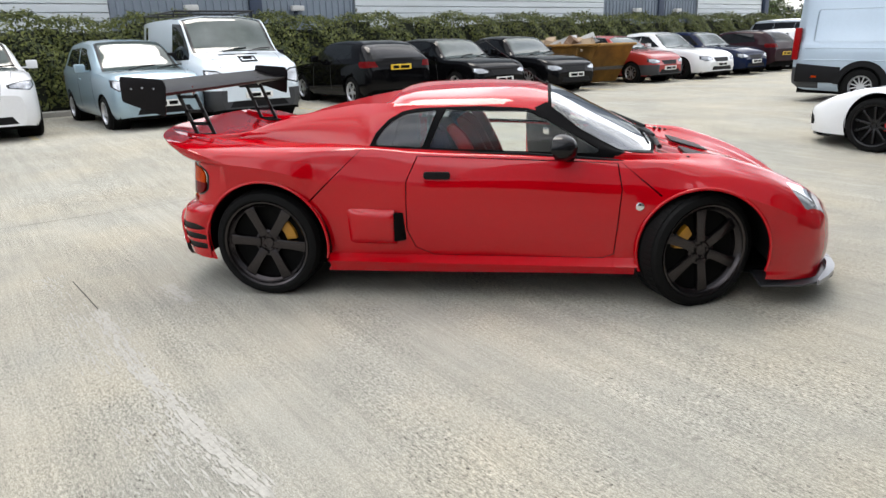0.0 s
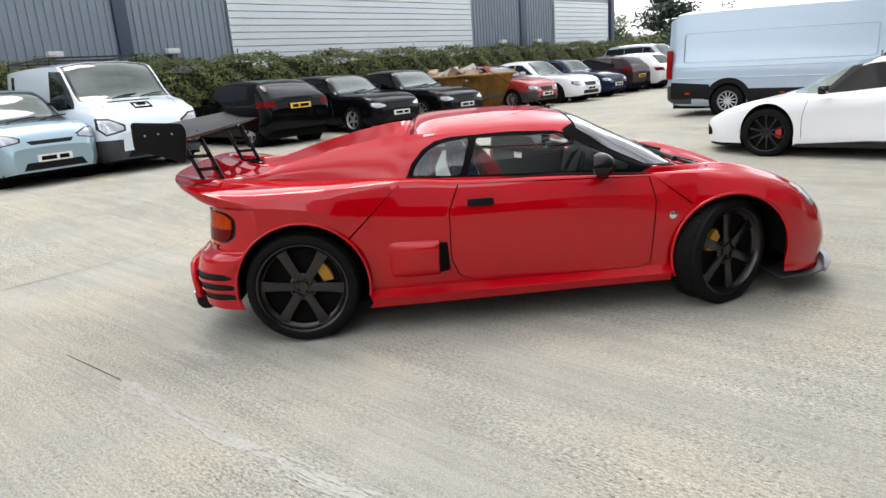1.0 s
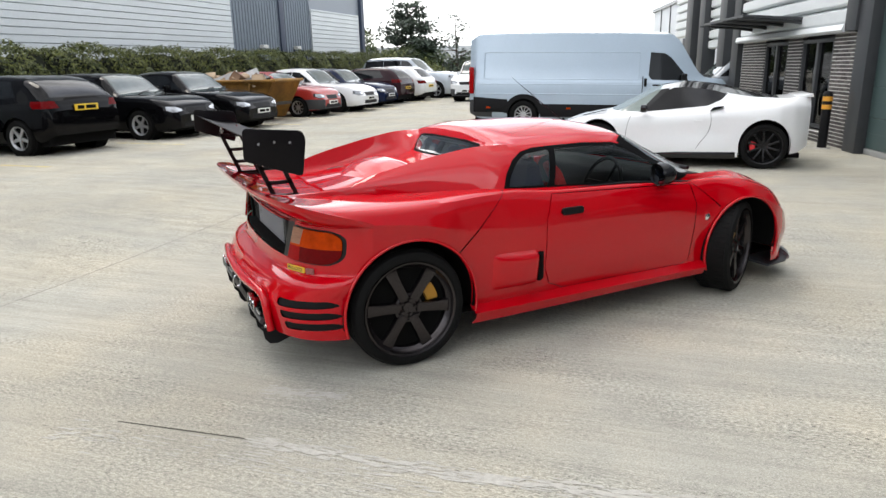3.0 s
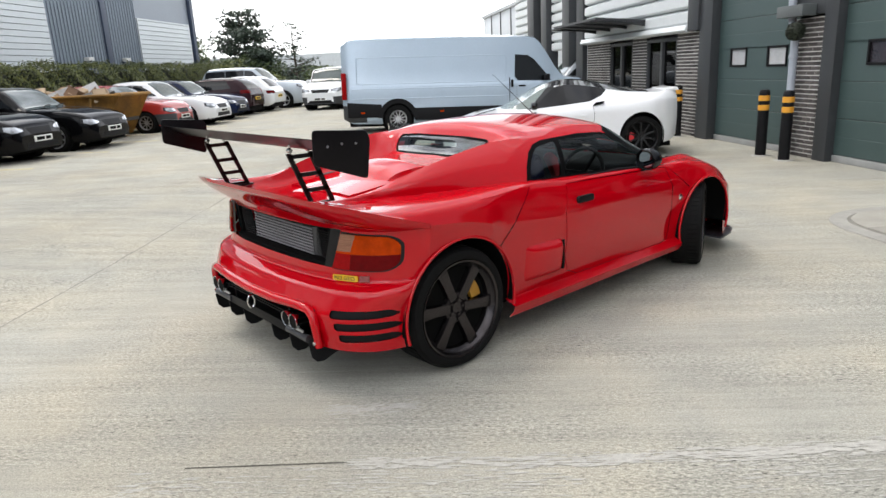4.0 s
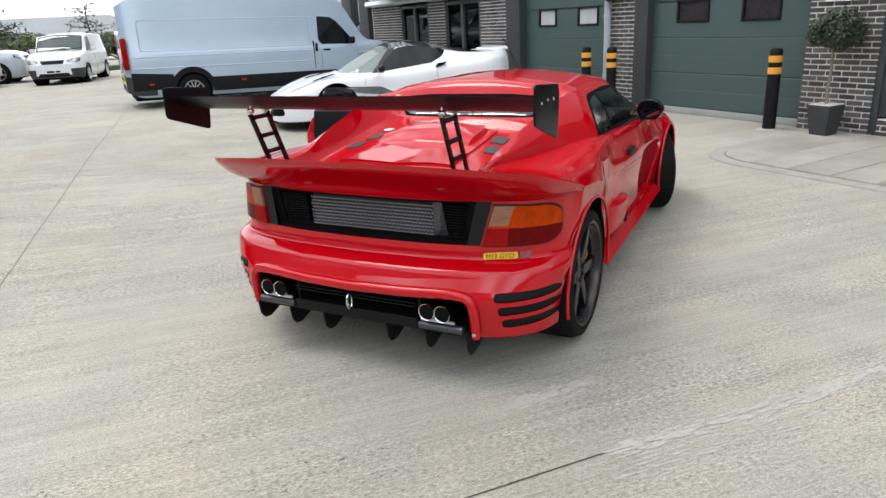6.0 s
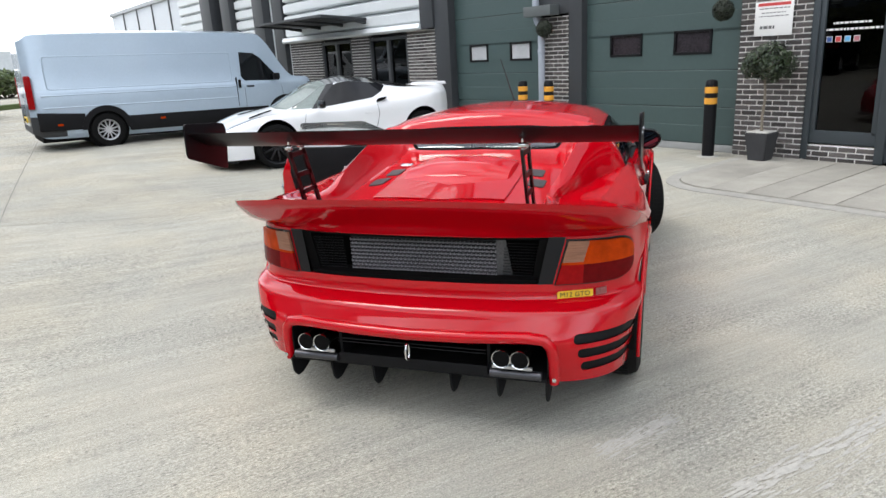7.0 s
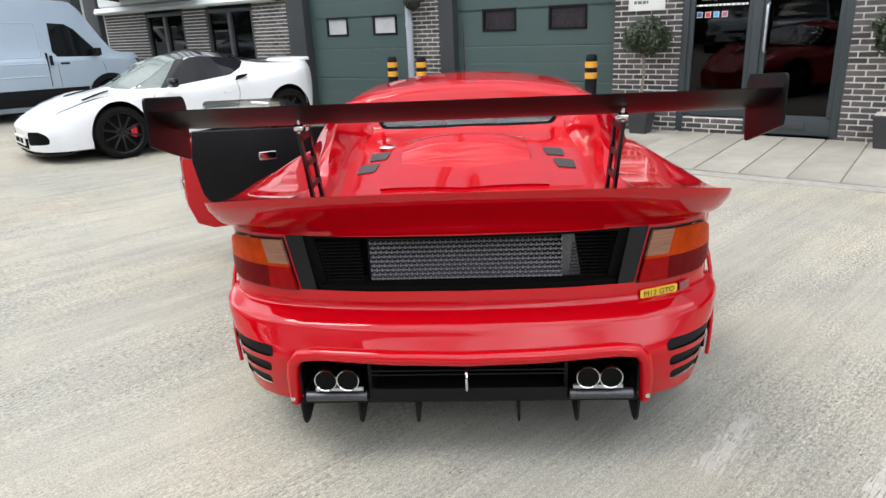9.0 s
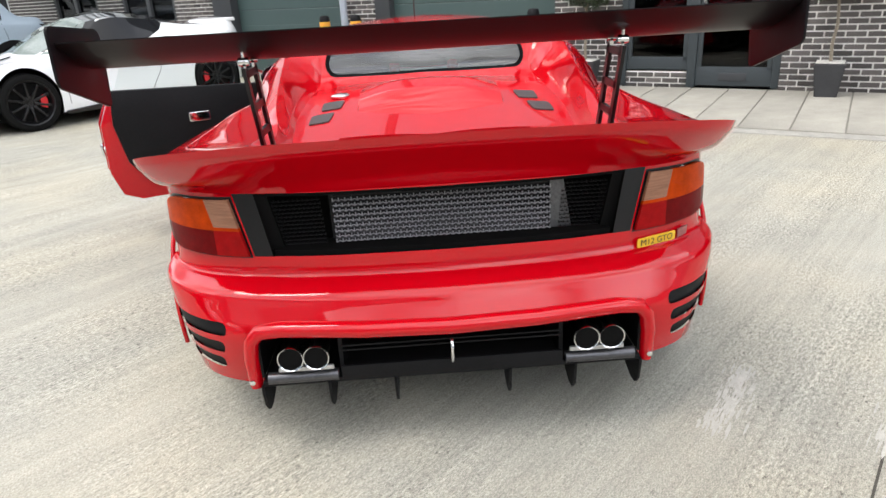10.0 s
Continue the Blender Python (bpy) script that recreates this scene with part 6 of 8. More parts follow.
# open door, swung forward on its front hinge
HINGE = (0.80, 0.83)
OPEN = pose(HINGE[0], HINGE[1] + 0.03, 0, 0, 0, -65) @ pose(-HINGE[0], -HINGE[1], 0)
thicken(door_l, 0.015)
bmesh.ops.transform(door_l, matrix=OPEN, verts=door_l.verts)
dl = part("door", door_l, PAINT_RED, coupe, "open red door with black inner panel")
bm = B()
prism(bm, [(p[0], p[1] - (0.03 if p[1] < 0.35 else 0)) for p in grow(DOOR, -0.012)], 0.70, 0.845, "y", 0.012)
bmesh.ops.transform(bm, matrix=OPEN, verts=bm.verts)
part("door_jamb", bm, PAINT_RED, dl)
bm = B()
prism(bm, [(-0.262, 0.890), (-0.285, 0.70), (-0.245, 0.48), (-0.16, 0.355), (-0.05, 0.31), (0.76, 0.31), (0.80, 0.55), (0.795, 0.835)], 0.672, 0.712, "y", 0.012)
bmesh.ops.transform(bm, matrix=OPEN, verts=bm.verts)
part("door_card", bm, BLACK_PLASTIC, dl, "black trimmed inner door panel")
bm = B()
prism(bm, rounded([(0.13, 0.665), (0.25, 0.665), (0.25, 0.72), (0.13, 0.72)], 0.012), 0.660, 0.675, "y", 0.004)
bmesh.ops.transform(bm, matrix=OPEN, verts=bm.verts)
part("inner_handle", bm, CHROME, dl, "small chrome inner door handle")
bm = B()
lathe(bm, [(0.02, 0.0), (0.02, 0.02), (0.0001, 0.022)], 12, "x", (-0.372, 0.77, 0.555))
box(bm, -0.374, -0.355, 0.74, 0.80, 0.52, 0.59, 0.004)
bmesh.ops.transform(bm, matrix=OPEN, verts=bm.verts)
part("door_latch", bm, CHROME, dl)
for nm, s, g in sideglass:
    if nm == "door_window" and s > 0:
        bmesh.ops.transform(g, matrix=OPEN, verts=g.verts)
        part("door_window", g, CLEAR_GLASS, dl)
    else:
        part(nm, g, CLEAR_GLASS if nm == "door_window" else TINT_GLASS, coupe)
for s, g in frames:
    thicken(g, 0.012)
    part("window_surround", g, FRAME_BLACK, coupe)

SIDE = lambda z: float(np.interp(z, r0[:21, 1], r0[:21, 0]))
OFF = along([(0, 0.0), (0.30, 0.010), (0.57, 0.048), (0.70, 0.088), (0.80, 0.150), (0.875, 0.245), (0.905, 0.34), (0.918, 0.44), (0.92, 0.60)])


def stern(xc, z, zside, wide=1.0, cut=1.0):
    """A level line across the stern from the middle round the corner to the wheel arch."""
    out = []
    for u, y in ((0, 0), (0.16, 0.30), (0.32, 0.57), (0.45, 0.70), (0.58, 0.80), (0.72, 0.872), (0.86, 0.905)):
        x = xc + OFF(np.array([y]))[0, 0] * (1 + 0.0 * u)
        out.append((u, x, y * wide, z + (zside - z) * u))
    out.append((1, -1.42, SIDE(zside), zside))
    return out


UNDER = [(0, -1.835, 0.0, 0.868), (0.3, -1.828, 0.40, 0.866), (0.55, -1.785, 0.685, 0.852), (0.72, -1.70, 0.845, 0.838), (0.80, -1.63, 0.885, 0.828), (0.90, -1.52, 0.912, 0.812), (1, -1.42, 0.930, 0.795)]
LIP = [(u, x + 0.010, y * 0.995, z - 0.026) for u, x, y, z in EDGE]
LIP[-1] = (1, -1.42, 0.930, 0.800)
lines = [EDGE, LIP, UNDER, stern(-1.790, 0.805, 0.79), stern(-1.802, 0.70, 0.70), stern(-1.815, 0.600, 0.60), stern(-1.826, 0.548, 0.556, 1.0), stern(-1.846, 0.538, 0.548, 1.006), stern(-1.893, 0.510, 0.525, 1.018), stern(-1.910, 0.478, 0.492, 1.015),
         stern(-1.935, 0.435, 0.44, 0.995), stern(-1.948, 0.395, 0.40, 0.985), stern(-1.940, 0.30, 0.30, 0.965), stern(-1.925, 0.235, 0.205, 0.95)]
tail, tlay = patch(lines, 60, 4, (1, 3, 7, 10))
cx, cz, r = REAR_ARCH
bmesh.ops.delete(tail, geom=knife(tail, [f for f in tail.faces if abs(f.calc_center_median().y) > 0.6 and f.calc_center_median().x > -1.72], circle(cx, cz, r, 48)), context="FACES")
bmesh.ops.delete(tail, geom=[f for f in tail.faces if f.calc_center_median().x > -1.56 and f.calc_center_median().z < 0.33], context="FACES")
bmesh.ops.delete(tail, geom=knife(tail, [f for f in tail.faces if f[tlay] in (3, 4) and f.calc_center_median().x < -1.6], [(-0.520, 0.609), (0.520, 0.609), (0.560, 0.800), (-0.560, 0.800)], (1, 2)), context="FACES")
SURR = {}
for s in (-1, 1):
    SURR[s] = lift(tail, knife(tail, [f for f in tail.faces if f[tlay] in (3, 4) and f.calc_center_median().x < -1.6], [(s * 0.516, 0.608), (s * 0.578, 0.608), (s * 0.628, 0.802), (s * 0.556, 0.802)], (1, 2)))
bmesh.ops.delete(tail, geom=knife(tail, [f for f in tail.faces if f.calc_center_median().x < -1.8 and f.calc_center_median().z < 0.46], rounded([(-0.585, 0.18), (0.585, 0.18), (0.575, 0.418), (-0.575, 0.418)], 0.04, 3), (1, 2)), context="FACES")
def lamp_outline(s, d):
    """Tail lamp outline: straight slanted inner end, rounded outer end."""
    outer = rounded([(0.75, 0.599 + d), (0.880 - d, 0.610 + d), (0.880 - d, 0.778 - d), (0.75, 0.788 - d)], 0.068, 6)[7:-7]
    return [(s * y, z) for y, z in [(0.582 + d, 0.603 + d)] + outer + [(0.630 + d, 0.791 - d)]]


lamps = []
for s in (-1, 1):
    O = lamp_outline(s, 0.0)
    fs = knife(tail, [f for f in tail.faces if f[tlay] in (3, 4, 5) and f.calc_center_median().x < -1.5 and f.calc_center_median().y * s > 0], O, (1, 2))
    lamps.append((s, lift(tail, [f for f in fs if f.is_valid])))
slots = []
for s in (-1, 1):
    for zc, y0, y1 in ((0.415, 0.675, 0.895), (0.352, 0.69, 0.885), (0.290, 0.70, 0.875)):
        fs = knife(tail, [f for f in tail.faces if f.calc_center_median().x < -1.5 and f.calc_center_median().y * s > 0.5], rounded([(s * y0, zc - 0.021), (s * y1, zc - 0.017), (s * y1, zc + 0.023), (s * y0, zc + 0.021)], 0.02, 3), (1, 2))
        slots.append(lift(tail, [f for f in fs if f.is_valid]))
part("rear_panel", tail, PAINT_RED, coupe, angle=32)
for g in slots:
    for vtx in g.verts:
        vtx.co *= 0.996
    part("vent_slot", g, BLACK_PLASTIC, coupe, "black side vent slot")
for s in (-1, 1):
    part("grille_surround", SURR[s], BLACK_SATIN, coupe)
for s, g in lamps:
    O2 = lamp_outline(s, 0.007)
    lens = lift(g, [f for f in knife(g, g.faces[:], O2, (1, 2)) if f.is_valid])
    def cutout(poly):
        return lift(lens, [f for f in knife(lens, lens.faces[:], [(s * y, z) for y, z in poly], (1, 2)) if f.is_valid])
    clear = cutout([(0.56, 0.698), (0.692, 0.698), (0.722, 0.81), (0.56, 0.81)])
    amber = cutout([(0.56, 0.688), (0.95, 0.688), (0.95, 0.81), (0.56, 0.81)])
    inred = cutout([(0.55, 0.58), (0.690, 0.58), (0.694, 0.70), (0.55, 0.70)])
    lamp = part("tail_lamp", g, BLACK_SATIN, coupe, "wide tail lamp with amber, clear and red lenses")
    for nm, q, mt in (("clear_lens", clear, LAMP_CLEAR), ("amber_lens", amber, LAMP_AMBER), ("red_lens", inred, LAMP_RED), ("red_lens", lens, LAMP_RED_DEEP)):
        for vtx in q.verts:
            vtx.co.x -= 0.003
        thicken(q, 0.012)
        part(nm, q, mt, lamp)

# grille behind the tail: mesh, radiator and ducts
bm = B()
for z0, z1, xf, w in ((0.600, 0.622, -1.800, 0.516), (0.788, 0.803, -1.780, 0.548)):
    ring = []
    for y in np.linspace(-w, w, 17):
        xo = xf + OFF(np.array([abs(y)]))[0, 0]
        ring.append([bm.verts.new(p) for p in ((xo, y, z0), (xo, y, z1), (-1.68, y, z1), (-1.68, y, z0))])
    for a, c in zip(ring[:-1], ring[1:]):
        for i in range(4):
            bm.faces.new((a[i], a[(i + 1) % 4], c[(i + 1) % 4], c[i]))
    bm.faces.new(ring[0][::-1]); bm.faces.new(ring[-1])
bmesh.ops.recalc_face_normals(bm, faces=bm.faces[:])
for s in (-1, 1):
    prism(bm, [(s * 0.485, 0.60), (s * 0.530, 0.60), (s * 0.572, 0.80), (s * 0.525, 0.80)], -1.738, -1.66, "x")
grille = part("grille_frame", bm, BLACK_MATT, coupe)
bm = B()
box(bm, -1.60, -1.45, -0.60, 0.60, 0.56, 0.80)
part("engine_bay_back", bm, BLACK_MATT, grille)
bm = B()
for k in range(9):
    z = 0.625 + k * 0.0175
    sweep(bm, [(-1.700, -0.335, z), (-1.708, 0, z), (-1.700, 0.335, z)], 0.0038, 6)
rad = part("radiator", bm, material("dull_cooler_fins", (0.07, 0.07, 0.075), 0.45, 0.7, 0.3, 40), grille, "silver finned intercooler behind the mesh")
bm = B()
box(bm, -1.69, -1.66, -0.345, 0.345, 0.612, 0.785)
part("radiator_core", bm, material("dark_core", (0.005, 0.005, 0.006), 0.7, 0.0, 0.3, 60), rad)


def hexmesh(y0a, y1a, y0b, y1b, z0, z1, x, mat, cell=0.0145, r=0.0016):
    """A flat wire mesh between slanted sides."""
    bm = B()
    dz = cell * 0.866
    rows = int((z1 - z0) / dz)
    for i in range(rows):
        z = z0 + i * dz
        t = (z - z0) / (z1 - z0)
        a, c = y0a + (y0b - y0a) * t, y1a + (y1b - y1a) * t
        pts, y, k = [], a, 0
        while y <= c:
            pts.append((x, y, z + (dz * 0.33 if (k + i) % 2 else 0)))
            y += cell / 2
            k += 1
        if len(pts) > 2:
            sweep(bm, pts, r, 4, caps=False)
            for j in range(i % 2, len(pts), 2):
                p = pts[j]
                sweep(bm, [(x, p[1], p[2]), (x, p[1], p[2] + dz * 0.67)], r, 4, caps=False)
    return bm


part("mesh_screen", hexmesh(-0.335, 0.335, -0.335, 0.335, 0.622, 0.785, -1.726, MESH_METAL, 0.019, 0.0021), MESH_METAL, grille, "bright hexagonal wire mesh")
for s in (-1, 1):
    a, c = (0.36, 0.50) if s > 0 else (-0.50, -0.36)
    part("side_mesh", hexmesh(a, c, a * 1.03, c * 1.05, 0.622, 0.785, -1.722, BLACK_SATIN), BLACK_SATIN, grille)
bm = B()
prism(bm, [(-0.335, 0.61), (-0.405, 0.61), (-0.375, 0.79), (-0.335, 0.79)], -1.72, -1.715, "x")
part("duct_plate", bm, material("dull_mesh_plate", (0.10, 0.10, 0.105), 0.5, 0.6, 0.4, 90), grille)

# badge on the stern: yellow label with raised lettering
bm = B()
prism(bm, rounded([(-0.598, 0.553), (-0.735, 0.557), (-0.735, 0.586), (-0.598, 0.582)], 0.006, 2), -0.003, 0.003, "x")
for vtx in bm.verts:
    vtx.co.x += -1.831 + OFF(np.array([abs(vtx.co.y)]))[0, 0]
bdg = part("badge", bm, material("badge_yellow", (0.80, 0.50, 0.02), 0.35, vary=0.05, coat=0.5), coupe, "yellow model badge")
cu = bpy.data.curves.new("badge_letters", "FONT")
cu.body, cu.size, cu.extrude, cu.align_x, cu.align_y = "M12 GTO", 0.0275, 0.0006, "CENTER", "CENTER"
tmp = bpy.data.objects.new("badge_letters", cu)
scene.collection.objects.link(tmp)
bpy.context.view_layer.update()
me = bpy.data.meshes.new_from_object(tmp.evaluated_get(bpy.context.evaluated_depsgraph_get()))
bpy.data.objects.remove(tmp)
me.materials.clear()
me.materials.append(material("badge_ink", (0.03, 0.028, 0.02), 0.5, vary=0.1))
for vtx in me.vertices:
    yy, zz, dd = -0.6665 - vtx.co.x, 0.5695 + vtx.co.y + 0.029 * vtx.co.x, vtx.co.z
    vtx.co = Vector((-1.8352 - dd + OFF(np.array([abs(yy)]))[0, 0], yy, zz))
lt = new("lettering", me)
lt.parent = bdg
bm = B()
prism(bm, [(-0.745, 0.558), (-0.785, 0.560), (-0.785, 0.588), (-0.745, 0.586)], -0.003, 0.003, "x")
for vtx in bm.verts:
    vtx.co.x += -1.831 + OFF(np.array([abs(vtx.co.y)]))[0, 0]
part("badge_emblem", bm, material("emblem_mix", (0.30, 0.10, 0.10), 0.3, 0.4, 0.6, 60), coupe)

# diffuser: surround, floor, fins, exhausts, tow loop
bm = B()
path = [(-1.895, -0.602, 0.235), (-1.905, -0.602, 0.34), (-1.908, -0.592, 0.395), (-1.912, -0.565, 0.425), (-1.920, -0.50, 0.434), (-1.945, -0.25, 0.428), (-1.952, 0, 0.424), (-1.945, 0.25, 0.428), (-1.920, 0.50, 0.434), (-1.912, 0.565, 0.425), (-1.908, 0.592, 0.395), (-1.905, 0.602, 0.34), (-1.895, 0.602, 0.235)]
sweep(bm, path, [0.020, 0.022, 0.023, 0.024, 0.025, 0.026, 0.026, 0.026, 0.025, 0.024, 0.023, 0.022, 0.020], 12)
surround = part("diffuser_surround", bm, PAINT_RED, coupe)
bm = B()
box(bm, -1.925, -1.55, -0.575, 0.575, 0.245, 0.262, 0.004)
diff = part("diffuser", bm, BLACK_PLASTIC, coupe, "black rear diffuser under the bumper")
for nm, q in (("diffuser_lip", (-1.930, -1.920, -0.335, 0.335, 0.25, 0.300)), ("bulkhead", (-1.60, -1.552, -0.60, 0.60, 0.264, 0.45)), ("top_plate", (-1.90, -1.603, -0.555, 0.555, 0.414, 0.424))):
    bm = B()
    box(bm, *q, 0.003)
    part(nm, bm, BLACK_PLASTIC, diff)
for y in (-0.58, 0.58, -0.335, 0.335):
    bm = B()
    box(bm, -1.90, -1.605, y - 0.006, y + 0.006, 0.263, 0.424)
    part("divider", bm, BLACK_PLASTIC, diff)
for z in (0.37, 0.355):
    bm = B()
    box(bm, -1.935, -1.93, -0.33, 0.33, z, z + 0.004)
    part("diffuser_strake", bm, BLACK_PLASTIC, diff)
for y in (-0.575, -0.375, -0.175, 0.175, 0.375, 0.575):
    bm = B()
    prism(bm, [(-1.935, 0.25), (-1.925, 0.18), (-1.90, 0.150), (-1.86, 0.145), (-1.80, 0.165), (-1.70, 0.20), (-1.55, 0.25)], y - 0.004, y + 0.004, "y")
    part("diffuser_fin", bm, BLACK_PLASTIC, diff)
for y in (-0.475, -0.40, 0.40, 0.475):
    bm = B()
    lathe(bm, [(0.036, -1.60), (0.037, -1.945), (0.0395, -1.952), (0.0385, -1.961), (0.0355, -1.959), (0.033, -1.60)], 32, "x", (0, y, 0.352), closed=True)
    ex = part("exhaust_pipe", bm, CHROME, coupe, "polished round exhaust tip")
    bm = B()
    lathe(bm, [(0.0352, -1.9585), (0.0325, -1.80), (0.0001, -1.79)], 28, "x", (0, y, 0.352))
    part("soot", bm, BLACK_MATT, ex)
for s in (-1, 1):
    bm = B()
    box(bm, -1.935, -1.925, s * 0.355, s * 0.52, 0.297, 0.311, 0.003)
    shield = part("heat_shield", bm, SILVER, coupe)
    bm = B()
    cyl(bm, (-1.922, s * 0.345, 0.272), (-1.922, s * 0.555, 0.272), 0.018, seg=18)
    part("silencer_tube", bm, material("dull_steel_tube", (0.10, 0.10, 0.11), 0.35, 0.8, 0.2), shield)
    bm = B()
    lathe(bm, [(0.009, 0), (0.009, -0.008), (0.0001, -0.011)], 10, "x", (-1.918, s * 0.606, 0.262))
    part("bolt", bm, CHROME, surround)
bm = B()
sweep(bm, [(-1.955 - 0.02 * math.cos(a), 0.0, 0.345 + 0.036 * math.sin(a)) for a in np.linspace(0, math.tau, 20)[:-1]], 0.005, 8, closed=True)
part("tow_loop", bm, CHROME, coupe, "steel towing loop")

# rear wing
bm = B()
def aero(y):
    """Wing section with camber and a rounded nose, at a span place."""
    T = np.linspace(0, 1, 14) ** 1.3
    k = [(-1.735 - 0.245 * t, 1.208 + 0.060 * t - 0.014 * math.sin(math.pi * t)) for t in T]
    lo = [(p[0], p[1] - 0.0025 - 0.034 * (4 * t) ** 0.5 * (1 - t) ** 1.2) for p, t in zip(k, T)]
    return [(x, y, z) for x, z in k + lo[::-1]]
secs = [[bm.verts.new(p) for p in aero(y)] for y in np.linspace(-0.905, 0.905, 13)]
for a, c in zip(secs[:-1], secs[1:]):
    for i in range(len(a)):
        bm.faces.new((a[i], a[(i + 1) % len(a)], c[(i + 1) % len(a)], c[i]))
bm.faces.new(secs[0][::-1]); bm.faces.new(secs[-1])
bmesh.ops.recalc_face_normals(bm, faces=bm.faces[:])
WING_BLACK = material("wing_black", (0.007, 0.006, 0.007), 0.38, vary=0.2, spec=0.1, coat=0.1, coat_ior=1.35)
wing = part("rear_wing", bm, WING_BLACK, coupe, "wide black rear wing")
for s in (-1, 1):
    bm = B()
    prism(bm, rounded([(-2.000, 1.165), (-1.995, 1.308), (-1.730, 1.285), (-1.715, 1.245), (-1.740, 1.075)], 0.02, 3), s * 0.905, s * 0.913, "y", 0.002)
    pl = part("end_plate", bm, WING_BLACK, wing)
    for xx, zz in ((-1.93, 1.235), (-1.86, 1.24), (-1.79, 1.235)):
        bm = B()
        lathe(bm, [(0.006, 0), (0.005, s * 0.003), (0.0001, s * 0.004)], 8, "y", (xx, s * 0.913, zz))
        part("screw", bm, STEEL, wing)
    y = s * 0.49
    bm = B()
    for xo in (0.0, 0.115):
        prism(bm, [(-1.905 + xo, 1.175), (-1.880 + xo, 1.175), (-1.775 + xo, 0.905), (-1.800 + xo, 0.905)], y - 0.005, y + 0.005, "y")
    for t in (0.0, 0.30, 0.56, 0.80):
        z = 1.158 - t * 0.30
        xa = -1.895 + (1.175 - z) * 0.389
        box(bm, xa, xa + 0.125, y - 0.005, y + 0.005, z - 0.010, z + 0.010)
    box(bm, -1.83, -1.64, y - 0.012, y + 0.012, 0.900, 0.912, 0.003)
    st = part("wing_strut", bm, BLACK_SATIN, wing, "black ladder-shaped wing strut")
    for xo in (-1.885, -1.790):
        bm = B()
        lathe(bm, [(0.010, -0.014), (0.012, -0.008), (0.012, 0.008), (0.010, 0.014)], 12, "y", (xo, y, 1.190))
        cyl(bm, (xo, y, 1.165), (xo, y, 1.225), 0.005, seg=8)
        part("rose_joint", bm, CHROME, st)

# engine cover, vents and filler
bm = B()
grid = [[bm.verts.new((x, y, DECK.ray_cast(Vector((x, y, 2.0)), Vector((0, 0, -1)))[0].z + 0.009)) for y in np.linspace(-0.318, 0.318, 15)] for x in np.linspace(-1.475, -0.90, 13)]
for p, q in zip(grid[:-1], grid[1:]):
    for i in range(14):
        bm.faces.new((p[i], q[i], q[i + 1], p[i + 1]))
thicken(bm, 0.016)
part("engine_cover_base", bm, PAINT_RED, coupe, angle=30)
bm, l2 = patch([[(0, -0.86, 0.22, 0.940), (0.15, -0.93, 0.284, 0.928), (0.5, -1.19, 0.284, 0.898), (1, -1.405, 0.284, 0.872)],
                [(0, -0.86, 0.21, 0.958), (0.15, -0.93, 0.266, 0.974), (0.35, -1.09, 0.268, 0.962), (0.46, -1.175, 0.268, 0.930), (0.475, -1.18, 0.268, 0.926), (1, -1.40, 0.272, 0.888)],
                [(0, -0.85, 0.13, 0.974), (0.2, -0.98, 0.15, 1.003), (0.35, -1.09, 0.15, 0.988), (0.46, -1.190, 0.15, 0.944), (0.475, -1.195, 0.15, 0.939), (1, -1.40, 0.15, 0.888)],
                [(0, -0.84, 0.0, 0.978), (0.2, -0.98, 0.0, 1.011), (0.35, -1.09, 0.0, 0.996), (0.46, -1.195, 0.0, 0.950), (0.475, -1.20, 0.0, 0.944), (1, -1.40, 0.0, 0.889)]], 60, 4, (1,), us=np.unique(np.r_[np.linspace(0, 1, 60), 0.46, 0.475]))
part("engine_cover", bm, PAINT_RED, coupe, "raised red engine cover with rear outlet", angle=30)
for s in (-1, 1):
    for x0, x1, y0 in ((-1.235, -1.125, 0.375), (-1.075, -0.975, 0.345)):
        bm = B()
        prism(bm, rounded([(x0, s * y0), (x1, s * (y0 - 0.01)), (x1, s * (y0 + 0.075)), (x0, s * (y0 + 0.075))], 0.012, 2), 0.0, 0.006, "z")
        for vtx in bm.verts:
            vtx.co.z += DECK.ray_cast(Vector((vtx.co.x, vtx.co.y, 2.0)), Vector((0, 0, -1)))[0].z - 0.001
        part("deck_vent", bm, material("vent_mesh", (0.05, 0.05, 0.05), 0.5, 0.3, 0.4, 120), coupe, "dark mesh deck vent")
bm = B()
lathe(bm, [(0.038, 0), (0.040, 0.008), (0.030, 0.014), (0.0001, 0.016)], 28, "z", (-0.90, 0.36, DECK.ray_cast(Vector((-0.90, 0.36, 2.0)), Vector((0, 0, -1)))[0].z - 0.003))
part("filler_cap", bm, CHROME, coupe, "polished fuel filler cap")
bm = B()
sweep(bm, [(0.400, 0.025, 1.160), (0.30, 0.025, 1.232), (-0.03, 0.02, 1.470)], [0.004, 0.003, 0.0016], 8)
lathe(bm, [(0.014, 0), (0.012, 0.016), (0.007, 0.03)], 12, "z", (0.405, 0.025, 1.152))
part("antenna", bm, BLACK_SATIN, coupe)

